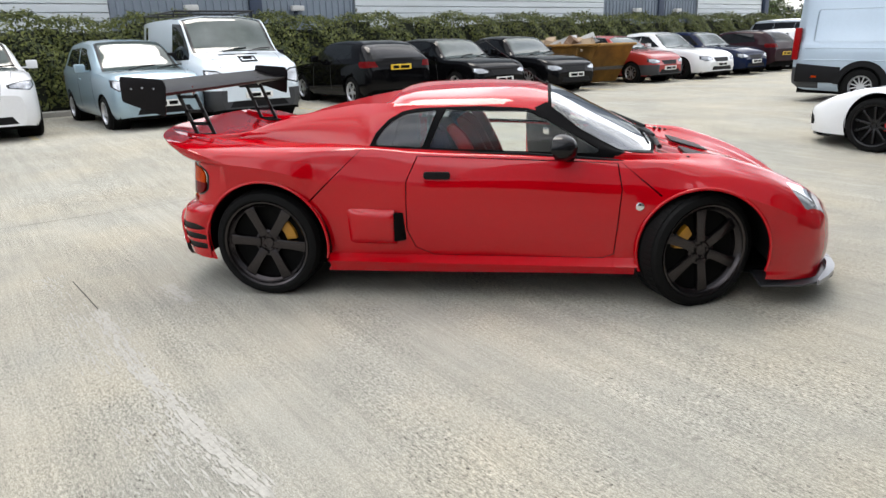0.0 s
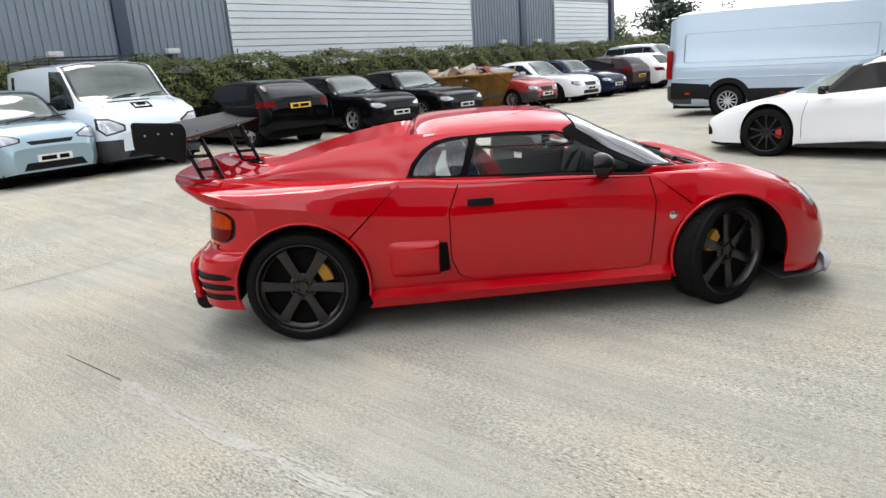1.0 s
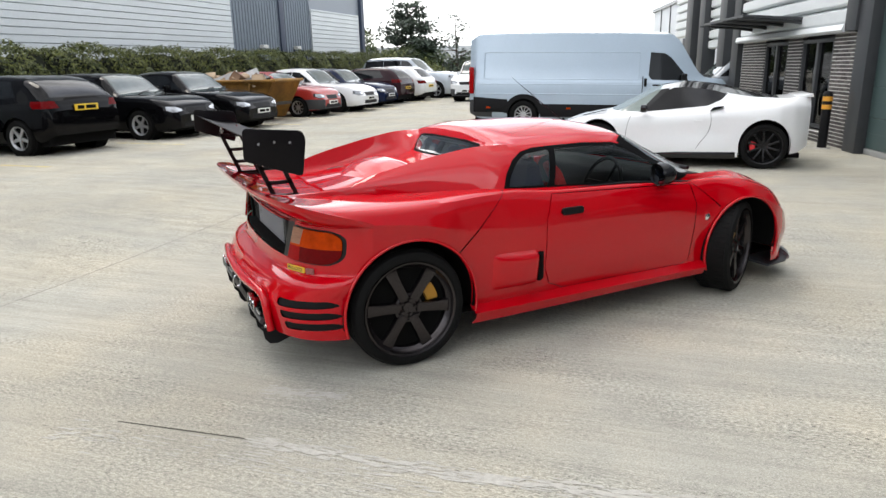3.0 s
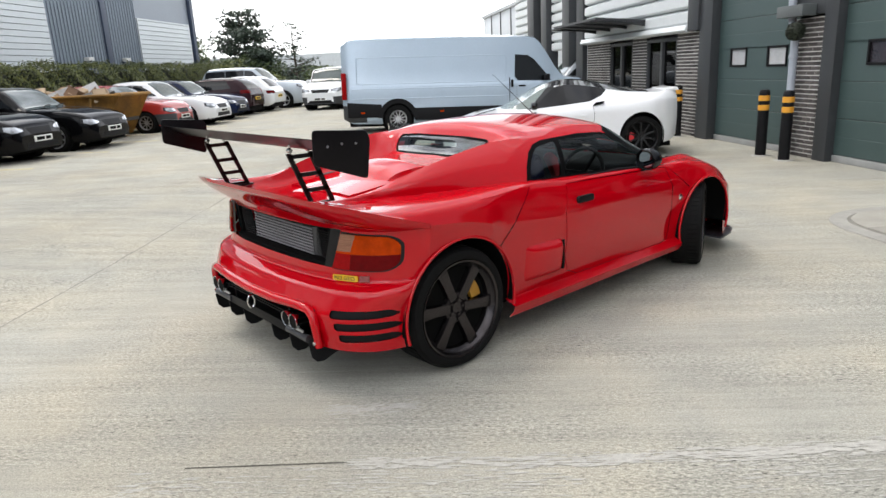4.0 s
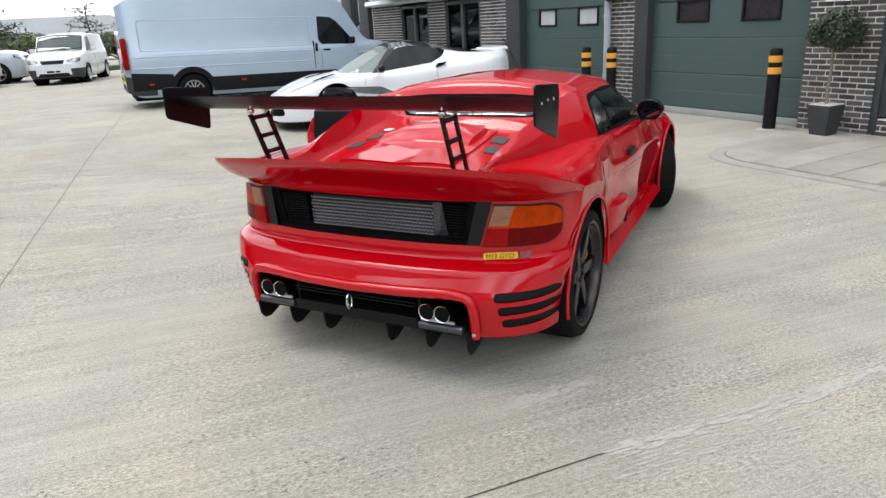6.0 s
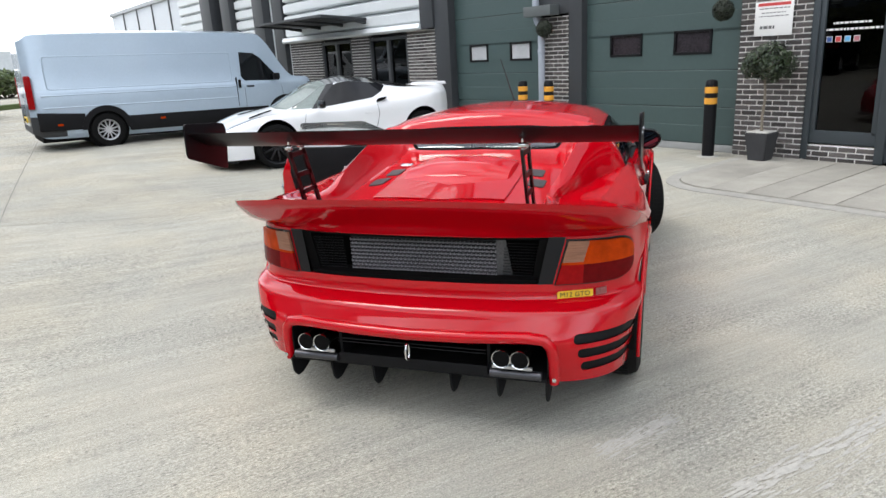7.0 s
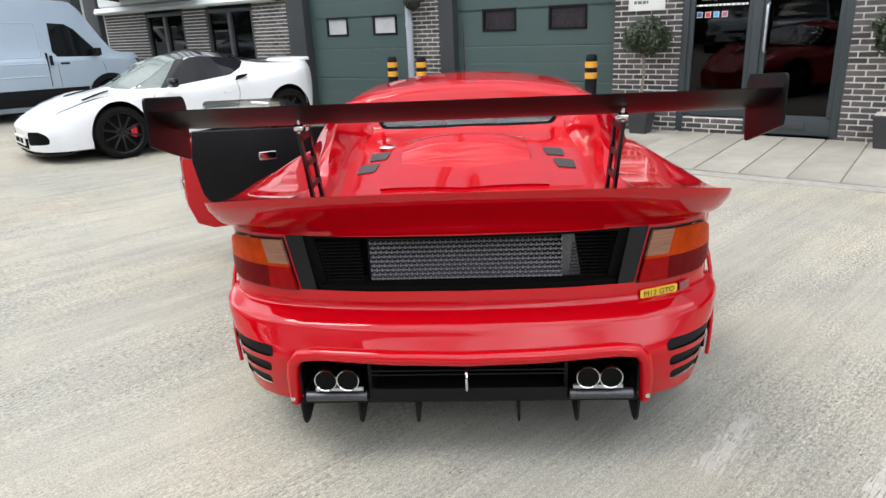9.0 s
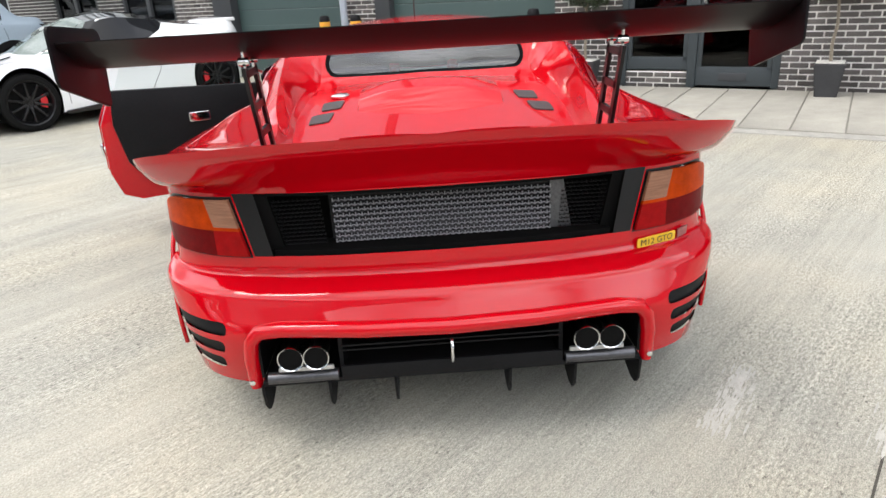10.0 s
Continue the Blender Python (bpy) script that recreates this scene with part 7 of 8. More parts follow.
# side pods, mirrors, badges, arches, splitter
for s in (-1, 1):
    bm = B()
    us, vs = np.linspace(0, 1, 22), np.linspace(0, 1, 16)
    def podpoint(u, v):
        z = 0.325 + (0.548 - 0.004 * u - 0.325) * v
        swell = 0.052 * (1 - (1 - u) ** 3) ** 0.8 * (1 - abs(2 * v - 1) ** 6) * min(1.0, (1 - u) * 30 + 0.75)
        base = float(np.interp(z, (0.27, 0.38, 0.52, 0.70), (0.853, 0.874, 0.892, 0.889)))
        return Vector((-0.715 + 0.288 * u, s * (base - 0.006 + swell), z))
    gp = [[bm.verts.new(podpoint(u, v)) for v in vs] for u in us]
    for p, q in zip(gp[:-1], gp[1:]):
        for i in range(len(vs) - 1):
            f4 = (p[i], q[i], q[i + 1], p[i + 1])
            bm.faces.new(f4 if s < 0 else f4[::-1])
    thicken(bm, 0.012)
    pod = part("side_pod", bm, PAINT_RED, coupe, angle=60)
    bm = B()
    prism(bm, [(-0.455, s * 0.85), (-0.428, s * 0.928), (-0.376, s * 0.892), (-0.366, s * 0.85)], 0.358, 0.524, "z", 0.006)
    part("pod_vent", bm, BLACK_MATT, pod, "black intake mouth of the side pod")
    bm = B()
    lathe(bm, [(0.022, -s * 0.02), (0.023, s * 0.006), (0.017, s * 0.009), (0.0001, s * 0.0095)], 28, "y", (0.922, s * 0.872, 0.567))
    part("side_badge", bm, CHROME, coupe, "small round chrome badge")
    bm = B()
    bmesh.ops.create_uvsphere(bm, u_segments=24, v_segments=14, radius=1.0)
    for vtx in bm.verts:
        c = vtx.co
        vtx.co = Vector((0.500 + (c.x * 0.085 if c.x > -0.25 else -0.021 - s * c.y * 0.037 - c.z * 0.009), s * 0.872 + c.y * 0.092, 0.884 + c.z * 0.072))
    mirror = part("door_mirror", bm, material("mirror_black", (0.006, 0.006, 0.007), 0.16, vary=0.1, spec=0.3), coupe, "glossy black door mirror")
    bm = B()
    bm.faces.new([bm.verts.new((0.4765 - 0.40 * s * 0.068 * math.cos(a) - 0.125 * 0.052 * math.sin(a), s * 0.872 + 0.068 * math.cos(a), 0.884 + 0.052 * math.sin(a))) for a in np.linspace(0, math.tau, 29)[:-1]][::-1])
    part("mirror_glass", bm, material("mirror_blue", (0.18, 0.22, 0.28), 0.03, 1.0, 0.0), mirror)
    bm = B()
    sweep(bm, [(0.56, s * 0.74, 0.815), (0.545, s * 0.80, 0.822), (0.525, s * 0.855, 0.850)], [0.034, 0.030, 0.026], 10)
    part("mirror_stalk", bm, BLACK_SATIN, mirror)
    for cx, cz, r, yy, a0, a1 in ((*REAR_ARCH, 0.912, -0.20, math.pi + 0.25), (*FRONT_ARCH, 0.885, -0.30, math.pi + 0.35)):
        bm = B()
        pts = [(cx + (r + 0.004) * math.cos(a), s * (yy + (0.012 if cx < 0 else 0.012) * math.sin(max(0, min(math.pi, a)))), cz + (r + 0.004) * math.sin(a)) for a in np.linspace(a0, a1, 40)]
        sweep(bm, pts, 0.008 if cx < 0 else 0.009, 10)
        part("arch_lip", bm, PAINT_RED, coupe)
        bm = B()
        n = 30
        ring = [(cx + (r + 0.008) * math.cos(a), cz + (r + 0.008) * math.sin(a)) for a in np.linspace(-0.16, math.pi + 0.16, n)]
        va = [bm.verts.new((p[0], s * 0.895, p[1])) for p in ring]
        vb = [bm.verts.new((p[0], s * 0.58, p[1])) for p in ring]
        for i in range(n - 1):
            bm.faces.new((va[i], va[i + 1], vb[i + 1], vb[i]))
        bm.faces.new(vb)
        part("wheel_well", bm, BLACK_MATT, coupe)
bm = B()
ol = [(1.58, 0.865), (1.80, 0.835), (1.93, 0.755), (2.015, 0.655), (2.085, 0.49), (2.12, 0.25), (2.128, 0.0)]
prism(bm, ol + [(p[0], -p[1]) for p in ol[-2::-1]] + [(1.60, -0.4), (1.60, 0.4)], 0.122, 0.134, "z", 0.004)
# pale lip colour carries the sky reflection on the splitter's upturned edge
SPLITTER = material("sky_bright_splitter", (0.30, 0.30, 0.31), 0.28, 0.5, 0.1)
splitter = part("front_splitter", bm, material("grey_splitter", (0.05, 0.05, 0.055), 0.35, 0.3, 0.15), coupe, "grey front splitter blade")
bm = B()
edge = [(1.90, 0.790, 0.142, 0.012), (1.96, 0.728, 0.150, 0.03), (2.02, 0.648, 0.158, 0.045), (2.07, 0.53, 0.158, 0.05), (2.10, 0.36, 0.156, 0.05), (2.115, 0.18, 0.155, 0.05)]
edge = edge + [(2.118, 0.0, 0.155, 0.05)] + [(x, -y, z, w) for x, y, z, w in edge[::-1]]
rows = [[bm.verts.new((x - w * 0.8, y * (1 - w * 0.6), z + 0.008)), bm.verts.new((x, y, z)), bm.verts.new((x, y, z - 0.022)), bm.verts.new((x - w * 0.8, y * (1 - w * 0.6), z - 0.03))] for x, y, z, w in edge]
for p, q in zip(rows[:-1], rows[1:]):
    for i in range(4):
        bm.faces.new((p[i], p[(i + 1) % 4], q[(i + 1) % 4], q[i]))
bm.faces.new(rows[0][::-1]); bm.faces.new(rows[-1])
bmesh.ops.recalc_face_normals(bm, faces=bm.faces[:])
part("splitter_lip", bm, SPLITTER, splitter, "upturned edge of the splitter, coloured pale for reflected sky")
for s in (-1, 1):
    for k in range(6):
        bm = B()
        x = 1.17 + k * 0.036
        box(bm, x, x + 0.020, s * 0.585, s * 0.70, 0.800 - 0.004 * k, 0.811 - 0.006 * k, 0.003, seg=1)
        part("wing_louvre", bm, BLACK_SATIN, coupe)
for s in (-1, 1):
    bm = B()
    prism(bm, rounded([(1.22, s * 0.10), (1.22, s * 0.42), (1.44, s * 0.38), (1.47, s * 0.12)], 0.05), 0.0, 0.012, "z", 0.003)
    for vtx in bm.verts:
        vtx.co.z += 0.772 - (vtx.co.x - 1.22) * 0.29
    part("bonnet_duct", bm, BLACK_PLASTIC, coupe)
bm = B()
sweep(bm, [(1.05, -0.55, 0.84), (1.07, 0, 0.845), (1.05, 0.55, 0.84)], 0.014, 8)
for y in (-0.3, 0.15):
    sweep(bm, [(1.05, y, 0.872), (0.93, y + 0.28, 0.905), (0.86, y + 0.44, 0.925)], 0.010, 6)
part("scuttle_and_wiper", bm, BLACK_PLASTIC, coupe)

# cabin
bm = B()
box(bm, -0.62, 1.10, -0.70, 0.70, 0.15, 0.24)
box(bm, -0.66, -0.57, -0.64, 0.64, 0.15, 0.95)
box(bm, 0.95, 1.05, -0.72, 0.72, 0.15, 0.78)
box(bm, -0.60, 0.75, -0.10, 0.10, 0.2, 0.52, 0.03)
part("cabin_tub", bm, TRIM_DARK, coupe)
bm = B()
prism(bm, rounded([(0.62, 0.62), (0.66, 0.80), (0.80, 0.845), (1.02, 0.83), (1.02, 0.60)], 0.04), -0.70, 0.70, "y", 0.01)
part("dashboard", bm, TRIM_DARK, coupe)
SEAT_BLUE = material("blue_cloth", (0.012, 0.018, 0.060), 0.85, vary=0.3, scale=20, bump=0.2)
SEAT_RED = material("red_cloth", (0.40, 0.012, 0.014), 0.8, vary=0.3, scale=20)
for y in (-0.36, 0.36):
    bm = B()
    box(bm, -0.26, 0.30, y - 0.21, y + 0.21, 0.24, 0.42, 0.05)
    seat = part("seat", bm, SEAT_BLUE, coupe, "dark blue bucket seat with red sides")
    bm = B()
    prism(bm, rounded([(-0.18, 0.38), (0.00, 0.38), (-0.13, 0.80), (-0.19, 0.98), (-0.27, 0.98), (-0.29, 0.80)], 0.04), y - 0.19, y + 0.19, "y", 0.03)
    part("backrest", bm, SEAT_BLUE, seat)
    for s in (-1, 1):
        bm = B()
        prism(bm, rounded([(-0.06, 0.40), (0.18, 0.40), (0.05, 0.72), (-0.05, 0.92), (-0.13, 0.99), (-0.17, 0.96), (-0.10, 0.84), (-0.03, 0.66)], 0.025), y + s * 0.185, y + s * 0.235, "y", 0.015)
        part("side_bolster", bm, SEAT_RED, seat)
bm = B()
sweep(bm, [Vector((0.46, -0.36, 0.76)) + 0.175 * (math.cos(a) * Vector((0, 1, 0)) + math.sin(a) * Vector((0.35, 0, 0.94))) for a in np.linspace(0, math.tau, 33)[:-1]], 0.015, 8, closed=True)
for a in (0.0, 2.1, 4.2):
    sweep(bm, [(0.49, -0.36, 0.755), Vector((0.46, -0.36, 0.76)) + 0.172 * (math.cos(a) * Vector((0, 1, 0)) + math.sin(a) * Vector((0.35, 0, 0.94)))], 0.013, 6)
sweep(bm, [(0.48, -0.36, 0.755), (0.70, -0.36, 0.70)], 0.03, 10)
part("steering_wheel", bm, BLACK_PLASTIC, coupe)
bm = B()
sweep(bm, [(-0.50, -0.60, 0.25), (-0.48, -0.58, 0.85), (-0.44, -0.46, 1.07), (-0.44, 0.46, 1.07), (-0.48, 0.58, 0.85), (-0.50, 0.60, 0.25)], 0.020, 10)
part("roll_hoop", bm, BLACK_SATIN, coupe)
bm = B()
box(bm, 0.44, 0.47, -0.12, 0.12, 1.065, 1.115, 0.012)
part("rear_view_mirror", bm, BLACK_PLASTIC, coupe)

# wheels; the front pair is steered
for s in (-1, 1):
    for wx, wy, wd, turn, R in ((-1.219, 0.775, 0.275, 0, 0.322), (1.225, 0.765, 0.235, 26, 0.318)):
        M = pose(wx, s * wy, R, 0, 0, turn + (0 if s < 0 else 180))
        w = wheel(coupe, M, R, 0.260, wd, 6, BRONZE, True, True, 0.09 if wx < 0 else 0.42)
        bm = B()
        prism(bm, arc_band(0.115, 0.180, 0.15, 0.95, 6), -0.085, 0.02, "y", 0.008)
        if wx > 0:
            bmesh.ops.rotate(bm, verts=bm.verts, cent=(0, 0, 0), matrix=Matrix.Rotation(radians(-115), 3, "Y"))
        part("brake_caliper", bm, YELLOW_CAL, w, "yellow brake caliper")
bm = B()
box(bm, -1.50, 1.95, -0.60, 0.60, 0.115, 0.16, 0.01)
box(bm, -1.60, -0.7, -0.55, 0.55, 0.16, 0.60)
part("floor_pan", bm, BLACK_MATT, coupe)

# ---------------------------------------------------------------- white sports car
EV = [
    [(-2.16, 0.70, 0.30), (-1.90, 0.82, 0.22), (-0.90, 0.89, 0.16), (0.90, 0.87, 0.16), (1.80, 0.81, 0.17), (2.08, 0.62, 0.17), (2.17, 0.42, 0.18), (2.19, 0.2, 0.18)],
    [(-2.16, 0.74, 0.45), (-1.90, 0.86, 0.42), (-0.90, 0.90, 0.29), (0.90, 0.885, 0.27), (1.80, 0.835, 0.29), (2.08, 0.65, 0.28), (2.17, 0.44, 0.27), (2.19, 0.22, 0.27)],
    [(-2.16, 0.77, 0.62), (-1.70, 0.90, 0.62), (-1.30, 0.925, 0.60), (-0.50, 0.875, 0.52), (0.50, 0.875, 0.48), (1.30, 0.915, 0.54), (1.85, 0.82, 0.44), (2.08, 0.66, 0.38), (2.17, 0.45, 0.36), (2.19, 0.23, 0.35)],
    [(-2.16, 0.74, 0.84), (-1.70, 0.87, 0.87), (-1.30, 0.90, 0.85), (-0.60, 0.868, 0.78), (0.50, 0.852, 0.72), (1.00, 0.862, 0.725), (1.30, 0.875, 0.735), (1.70, 0.81, 0.65), (2.00, 0.68, 0.525), (2.17, 0.44, 0.43), (2.19, 0.23, 0.41)],
    [(-2.16, 0.66, 0.92), (-1.70, 0.74, 0.945), (-1.30, 0.77, 0.94), (-0.60, 0.785, 0.865), (0.50, 0.765, 0.79), (1.00, 0.735, 0.768), (1.40, 0.69, 0.742), (1.80, 0.59, 0.635), (2.08, 0.44, 0.50), (2.17, 0.33, 0.44), (2.19, 0.18, 0.42)],
    [(-2.16, 0.56, 0.985), (-1.95, 0.60, 0.990), (-1.70, 0.62, 0.972), (-1.20, 0.635, 0.972), (-0.80, 0.630, 1.020), (-0.50, 0.605, 1.095), (0.0, 0.595, 1.145), (0.30, 0.585, 1.115), (0.75, 0.66, 0.905), (1.00, 0.63, 0.795), (1.50, 0.50, 0.72), (2.00, 0.34, 0.54), (2.17, 0.2, 0.445), (2.19, 0.1, 0.425)],
    [(-2.16, 0.0, 0.995), (-1.95, 0.0, 0.998), (-1.70, 0.0, 0.985), (-1.10, 0.0, 1.065), (-0.50, 0.0, 1.185), (-0.10, 0.0, 1.22), (0.25, 0.0, 1.18), (0.75, 0.0, 0.985), (1.10, 0.0, 0.825), (1.50, 0.0, 0.735), (2.00, 0.0, 0.55), (2.17, 0.0, 0.45), (2.19, 0.0, 0.43)],
]
EV = [[(1.3 + (x - 1.3) * 1.145 if x > 1.3 else x if x > -1.3 else -1.3 + (x + 1.3) * 0.76, y, z) for x, y, z in k] for k in EV]
EVM = pose(5.763, 4.218, 0, 0, 0, 135.1) @ Matrix.Diagonal((0.93, 0.97, 1.03, 1.0))
gt = thing("white_sports_car", "white two-door sports car with black roof and black wheels", "sports car", EVM)
WHITE_GLOSS = material("gloss_white_paint", (0.78, 0.79, 0.80), 0.4, 0.0, 0.02, 2.0, coat=0.8, spec=0.3)
GLOSS_BLACK = material("gloss_black_paint", (0.005, 0.005, 0.006), 0.3, vary=0.05, spec=0.02, coat=1.0, coat_ior=1.5)
xs = np.unique(np.r_[np.linspace(-1.952, 2.10, 102), np.linspace(2.10, 2.318, 14)])
sk, lv = shell([along(k) for k in EV], xs, 4, (4, 5))
for vtx in sk.verts:
    vtx.co.y *= float(np.interp(vtx.co.x, (-1.952, -1.86, -1.70, -1.50), (0.72, 0.83, 0.94, 1.0)))
for wx in (-1.2875, 1.2875):
    cut(sk, lv, circle(wx, 0.325, 0.372, 44), (0, 2), lambda f: f[lv] < 4 and abs(f.calc_center_median().y) > 0.45, 40)
    bmesh.ops.delete(sk, geom=tagged_faces(sk, lv, 40), context="FACES")
    bmesh.ops.delete(sk, geom=[f for f in sk.faces if f[lv] < 2 and abs(f.calc_center_median().x - wx) < 0.37 and f.calc_center_median().z < 0.33 and abs(f.calc_center_median().y) > 0.45], context="FACES")
cut(sk, lv, [(0.55, 0.798), (0.52, 0.84), (0.20, 1.105), (0.10, 1.135), (-0.10, 1.150), (-0.45, 1.11), (-0.72, 1.05), (-0.62, 0.96), (-0.42, 0.880), (0.30, 0.815)], (0, 2), lambda f: f[lv] == 4, 41)
gls = [lift(sk, tagged_faces(sk, lv, 41, s)) for s in (-1, 1)]
cut(sk, lv, [(0.28, -0.56), (0.28, 0.56), (0.75, 0.64), (1.0, 0.58), (1.10, 0.25), (1.11, 0), (1.10, -0.25), (1.0, -0.58), (0.75, -0.64)], (0, 1), lambda f: f[lv] == 5 and f.calc_center_median().x > 0.2, 42)
cut(sk, lv, [(0.625, 0.80), (0.29, 1.125), (0.30, 1.20), (1.15, 1.0), (1.15, 0.80)], (0, 2), lambda f: f[lv] == 4, 42)
screen = lift(sk, tagged_faces(sk, lv, 42))
cut(sk, lv, [(-0.71, -0.7), (-0.71, 0.7), (0.92, 0.7), (0.92, -0.7)], (0, 1), lambda f: f[lv] == 5, 44)
cut(sk, lv, [(-0.71, -0.52), (-0.71, 0.52), (-1.50, 0.46), (-1.50, -0.46)], (0, 1), lambda f: f[lv] == 5 and f.calc_center_median().x < -0.6, 44)
roof = lift(sk, tagged_faces(sk, lv, 44))
cut(sk, lv, [(0.635, 0.79), (0.29, 1.13), (0.24, 1.16), (0.16, 1.14), (0.20, 1.095), (0.545, 0.79)], (0, 2), lambda f: f[lv] in (4, 5) and abs(f.calc_center_median().y) > 0.40, 45)
pillars = [lift(sk, tagged_faces(sk, lv, 45, s)) for s in (-1, 1)]
intakes = []
for s in (-1, 1):
    cut(sk, lv, rounded([(s * 0.33, 0.245), (s * 0.70, 0.265), (s * 0.71, 0.36), (s * 0.62, 0.415), (s * 0.36, 0.405)], 0.06, 5), (1, 2), lambda f: f.calc_center_median().x > 1.7 and f.calc_center_median().y * s > 0, 46)
    intakes.append(lift(sk, tagged_faces(sk, lv, 46)))
hl = []
for s in (-1, 1):
    cut(sk, lv, [(1.38, s * 0.655), (1.46, s * 0.715), (1.80, s * 0.735), (2.06, s * 0.615), (1.92, s * 0.585)], (0, 1), lambda f: f[lv] in (3, 4) and f.calc_center_median().y * s > 0, 43)
    hl.append(lift(sk, tagged_faces(sk, lv, 43)))
GTSKIN = BVHTree.FromBMesh(sk)
part("body", sk, WHITE_GLOSS, gt, angle=30)
for g in pillars:
    if len(g.faces):
        part("screen_pillar", g, GLOSS_BLACK, gt)
for g in intakes:
    if len(g.faces):
        part("corner_intake", g, BLACK_MATT, gt)
part("roof", roof, GLOSS_BLACK, gt, "gloss black roof panel")
part("windscreen", screen, material("pale_screen_glass", (0.20, 0.24, 0.225), 0.04, vary=0.3, scale=3, spec=0.6, rough_vary=0), gt)
for g in gls:
    part("side_window", g, material("black_side_glass", (0.004, 0.004, 0.005), 0.04, vary=0.1, spec=0.32), gt)
for g in hl:
    part("headlamp", g, material("smoked_headlamp", (0.16, 0.175, 0.185), 0.15, 0.3, 0.6, 14, coat=0.6), gt, "narrow grey headlamp")
for s in (-1, 1):
    bm = B()
    prism(bm, [(-0.88, 0.135), (0.90, 0.135), (0.90, 0.175), (0.0, 0.225), (-0.88, 0.235)], s * 0.80, s * 0.905, "y", 0.01)
    part("side_skirt", bm, GLOSS_BLACK, gt, "black side skirt")
    bm = B()
    prism(bm, rounded([(-0.46, 0.815), (-0.52, 0.865), (-0.66, 0.878), (-0.60, 0.845)], 0.012), s * 0.78, s * 0.868, "y", 0.006)
    part("side_intake", bm, BLACK_MATT, gt)
    bm = B()
    box(bm, 0.49, 0.60, s * 0.91, s * 1.09, 0.80, 0.915, 0.035)
    box(bm, 0.53, 0.57, s * 0.80, s * 0.95, 0.81, 0.835)
    part("door_mirror", bm, GLOSS_BLACK, gt)
    bm = B()
    box(bm, -0.36, -0.24, s * 0.868, s * 0.882, 0.655, 0.685, 0.008)
    part("door_handle", bm, WHITE_GLOSS, gt)
    for line in ([(0.745, 0.770), (0.80, 0.62), (0.825, 0.45), (0.82, 0.25)], [(-0.47, 0.79), (-0.49, 0.66), (-0.45, 0.50), (-0.34, 0.36), (-0.28, 0.27)]):
        zz = np.linspace(line[0][1], line[-1][1], 14)
        lx = pchip(np.array([p[1] for p in line[::-1]]), np.array([p[0] for p in line[::-1]]), zz)
        pts = [GTSKIN.ray_cast(Vector((float(x), s * 3, float(z))), Vector((0, -s, 0)))[0] for x, z in zip(lx, zz)]
        bm = B()
        sweep(bm, [p for p in pts if p is not None], 0.004, 5)
        part("door_gap", bm, material("shut_line_grey", (0.06, 0.06, 0.06), 0.8, vary=0.1), gt)
    for k in range(2):
        bm = B()
        prism(bm, rounded([(1.20 + 0.16 * k, s * (0.30 + 0.07 * k)), (1.44 + 0.16 * k, s * (0.36 + 0.07 * k)), (1.42 + 0.16 * k, s * (0.41 + 0.07 * k)), (1.20 + 0.16 * k, s * (0.35 + 0.07 * k))], 0.02), 0.0, 0.01, "z")
        for vtx in bm.verts:
            vtx.co.z += float(np.interp(vtx.co.x, (1.1, 1.53, 2.10), (0.805, 0.730, 0.550))) + 0.003
        part("bonnet_vent", bm, BLACK_MATT, gt)
    bm = B()
    lathe(bm, [(0.07, -1.945), (0.05, -1.962), (0.0001, -1.963)], 20, "x", (0, s * 0.42, 0.72))
    part("tail_lamp", bm, LAMP_RED, gt)
    for wx in (-1.2875, 1.2875):
        w = wheel(gt, pose(wx, s * 0.785, 0.316, 0, 0, 0 if s < 0 else 180) @ Matrix.Diagonal((1.03 / 0.93, 1.03 / 0.97, 1.0, 1.0)), 0.316, 0.245, 0.24, 10, material("black_alloy", (0.008, 0.008, 0.009), 0.3, 0.3, 0.1), True)
        bm = B()
        prism(bm, arc_band(0.11, 0.185, -0.45, 0.45, 6), -0.08, 0.02, "y", 0.008)
        if (wx > 0) == (s < 0):
            bmesh.ops.rotate(bm, verts=bm.verts, cent=(0, 0, 0), matrix=Matrix.Rotation(math.pi, 3, "Y"))
        part("brake_caliper", bm, RED_CAL, w, "red brake caliper")
        bm = B()
        n = 24
        ring = [(wx + 0.38 * math.cos(a), 0.325 + 0.38 * math.sin(a)) for a in np.linspace(-0.5, math.pi + 0.5, n)]
        va = [bm.verts.new((p[0], s * 0.88, p[1])) for p in ring]
        vb = [bm.verts.new((p[0], s * 0.55, p[1])) for p in ring]
        for i in range(n - 1):
            bm.faces.new((va[i], va[i + 1], vb[i + 1], vb[i]))
        bm.faces.new(vb)
        part("wheel_well", bm, BLACK_MATT, gt)
bm = B()
ol = [(1.90, 0.80), (2.05, 0.74), (2.20, 0.58), (2.29, 0.34), (2.31, 0.0)]
prism(bm, ol + [(p[0], -p[1]) for p in ol[-2::-1]], 0.130, 0.146, "z", 0.005)
part("front_splitter", bm, GLOSS_BLACK, gt)
bm = B()
prism(bm, [(-0.30, 0.20), (0.30, 0.20), (0.33, 0.32), (-0.33, 0.32)], 2.24, 2.33, "x", 0.01)
part("centre_grille", bm, BLACK_MATT, gt)
bm = B()
box(bm, 2.325, 2.345, -0.26, 0.26, 0.24, 0.35, 0.004)
pl = part("number_plate", bm, PLATE_WHITE, gt)
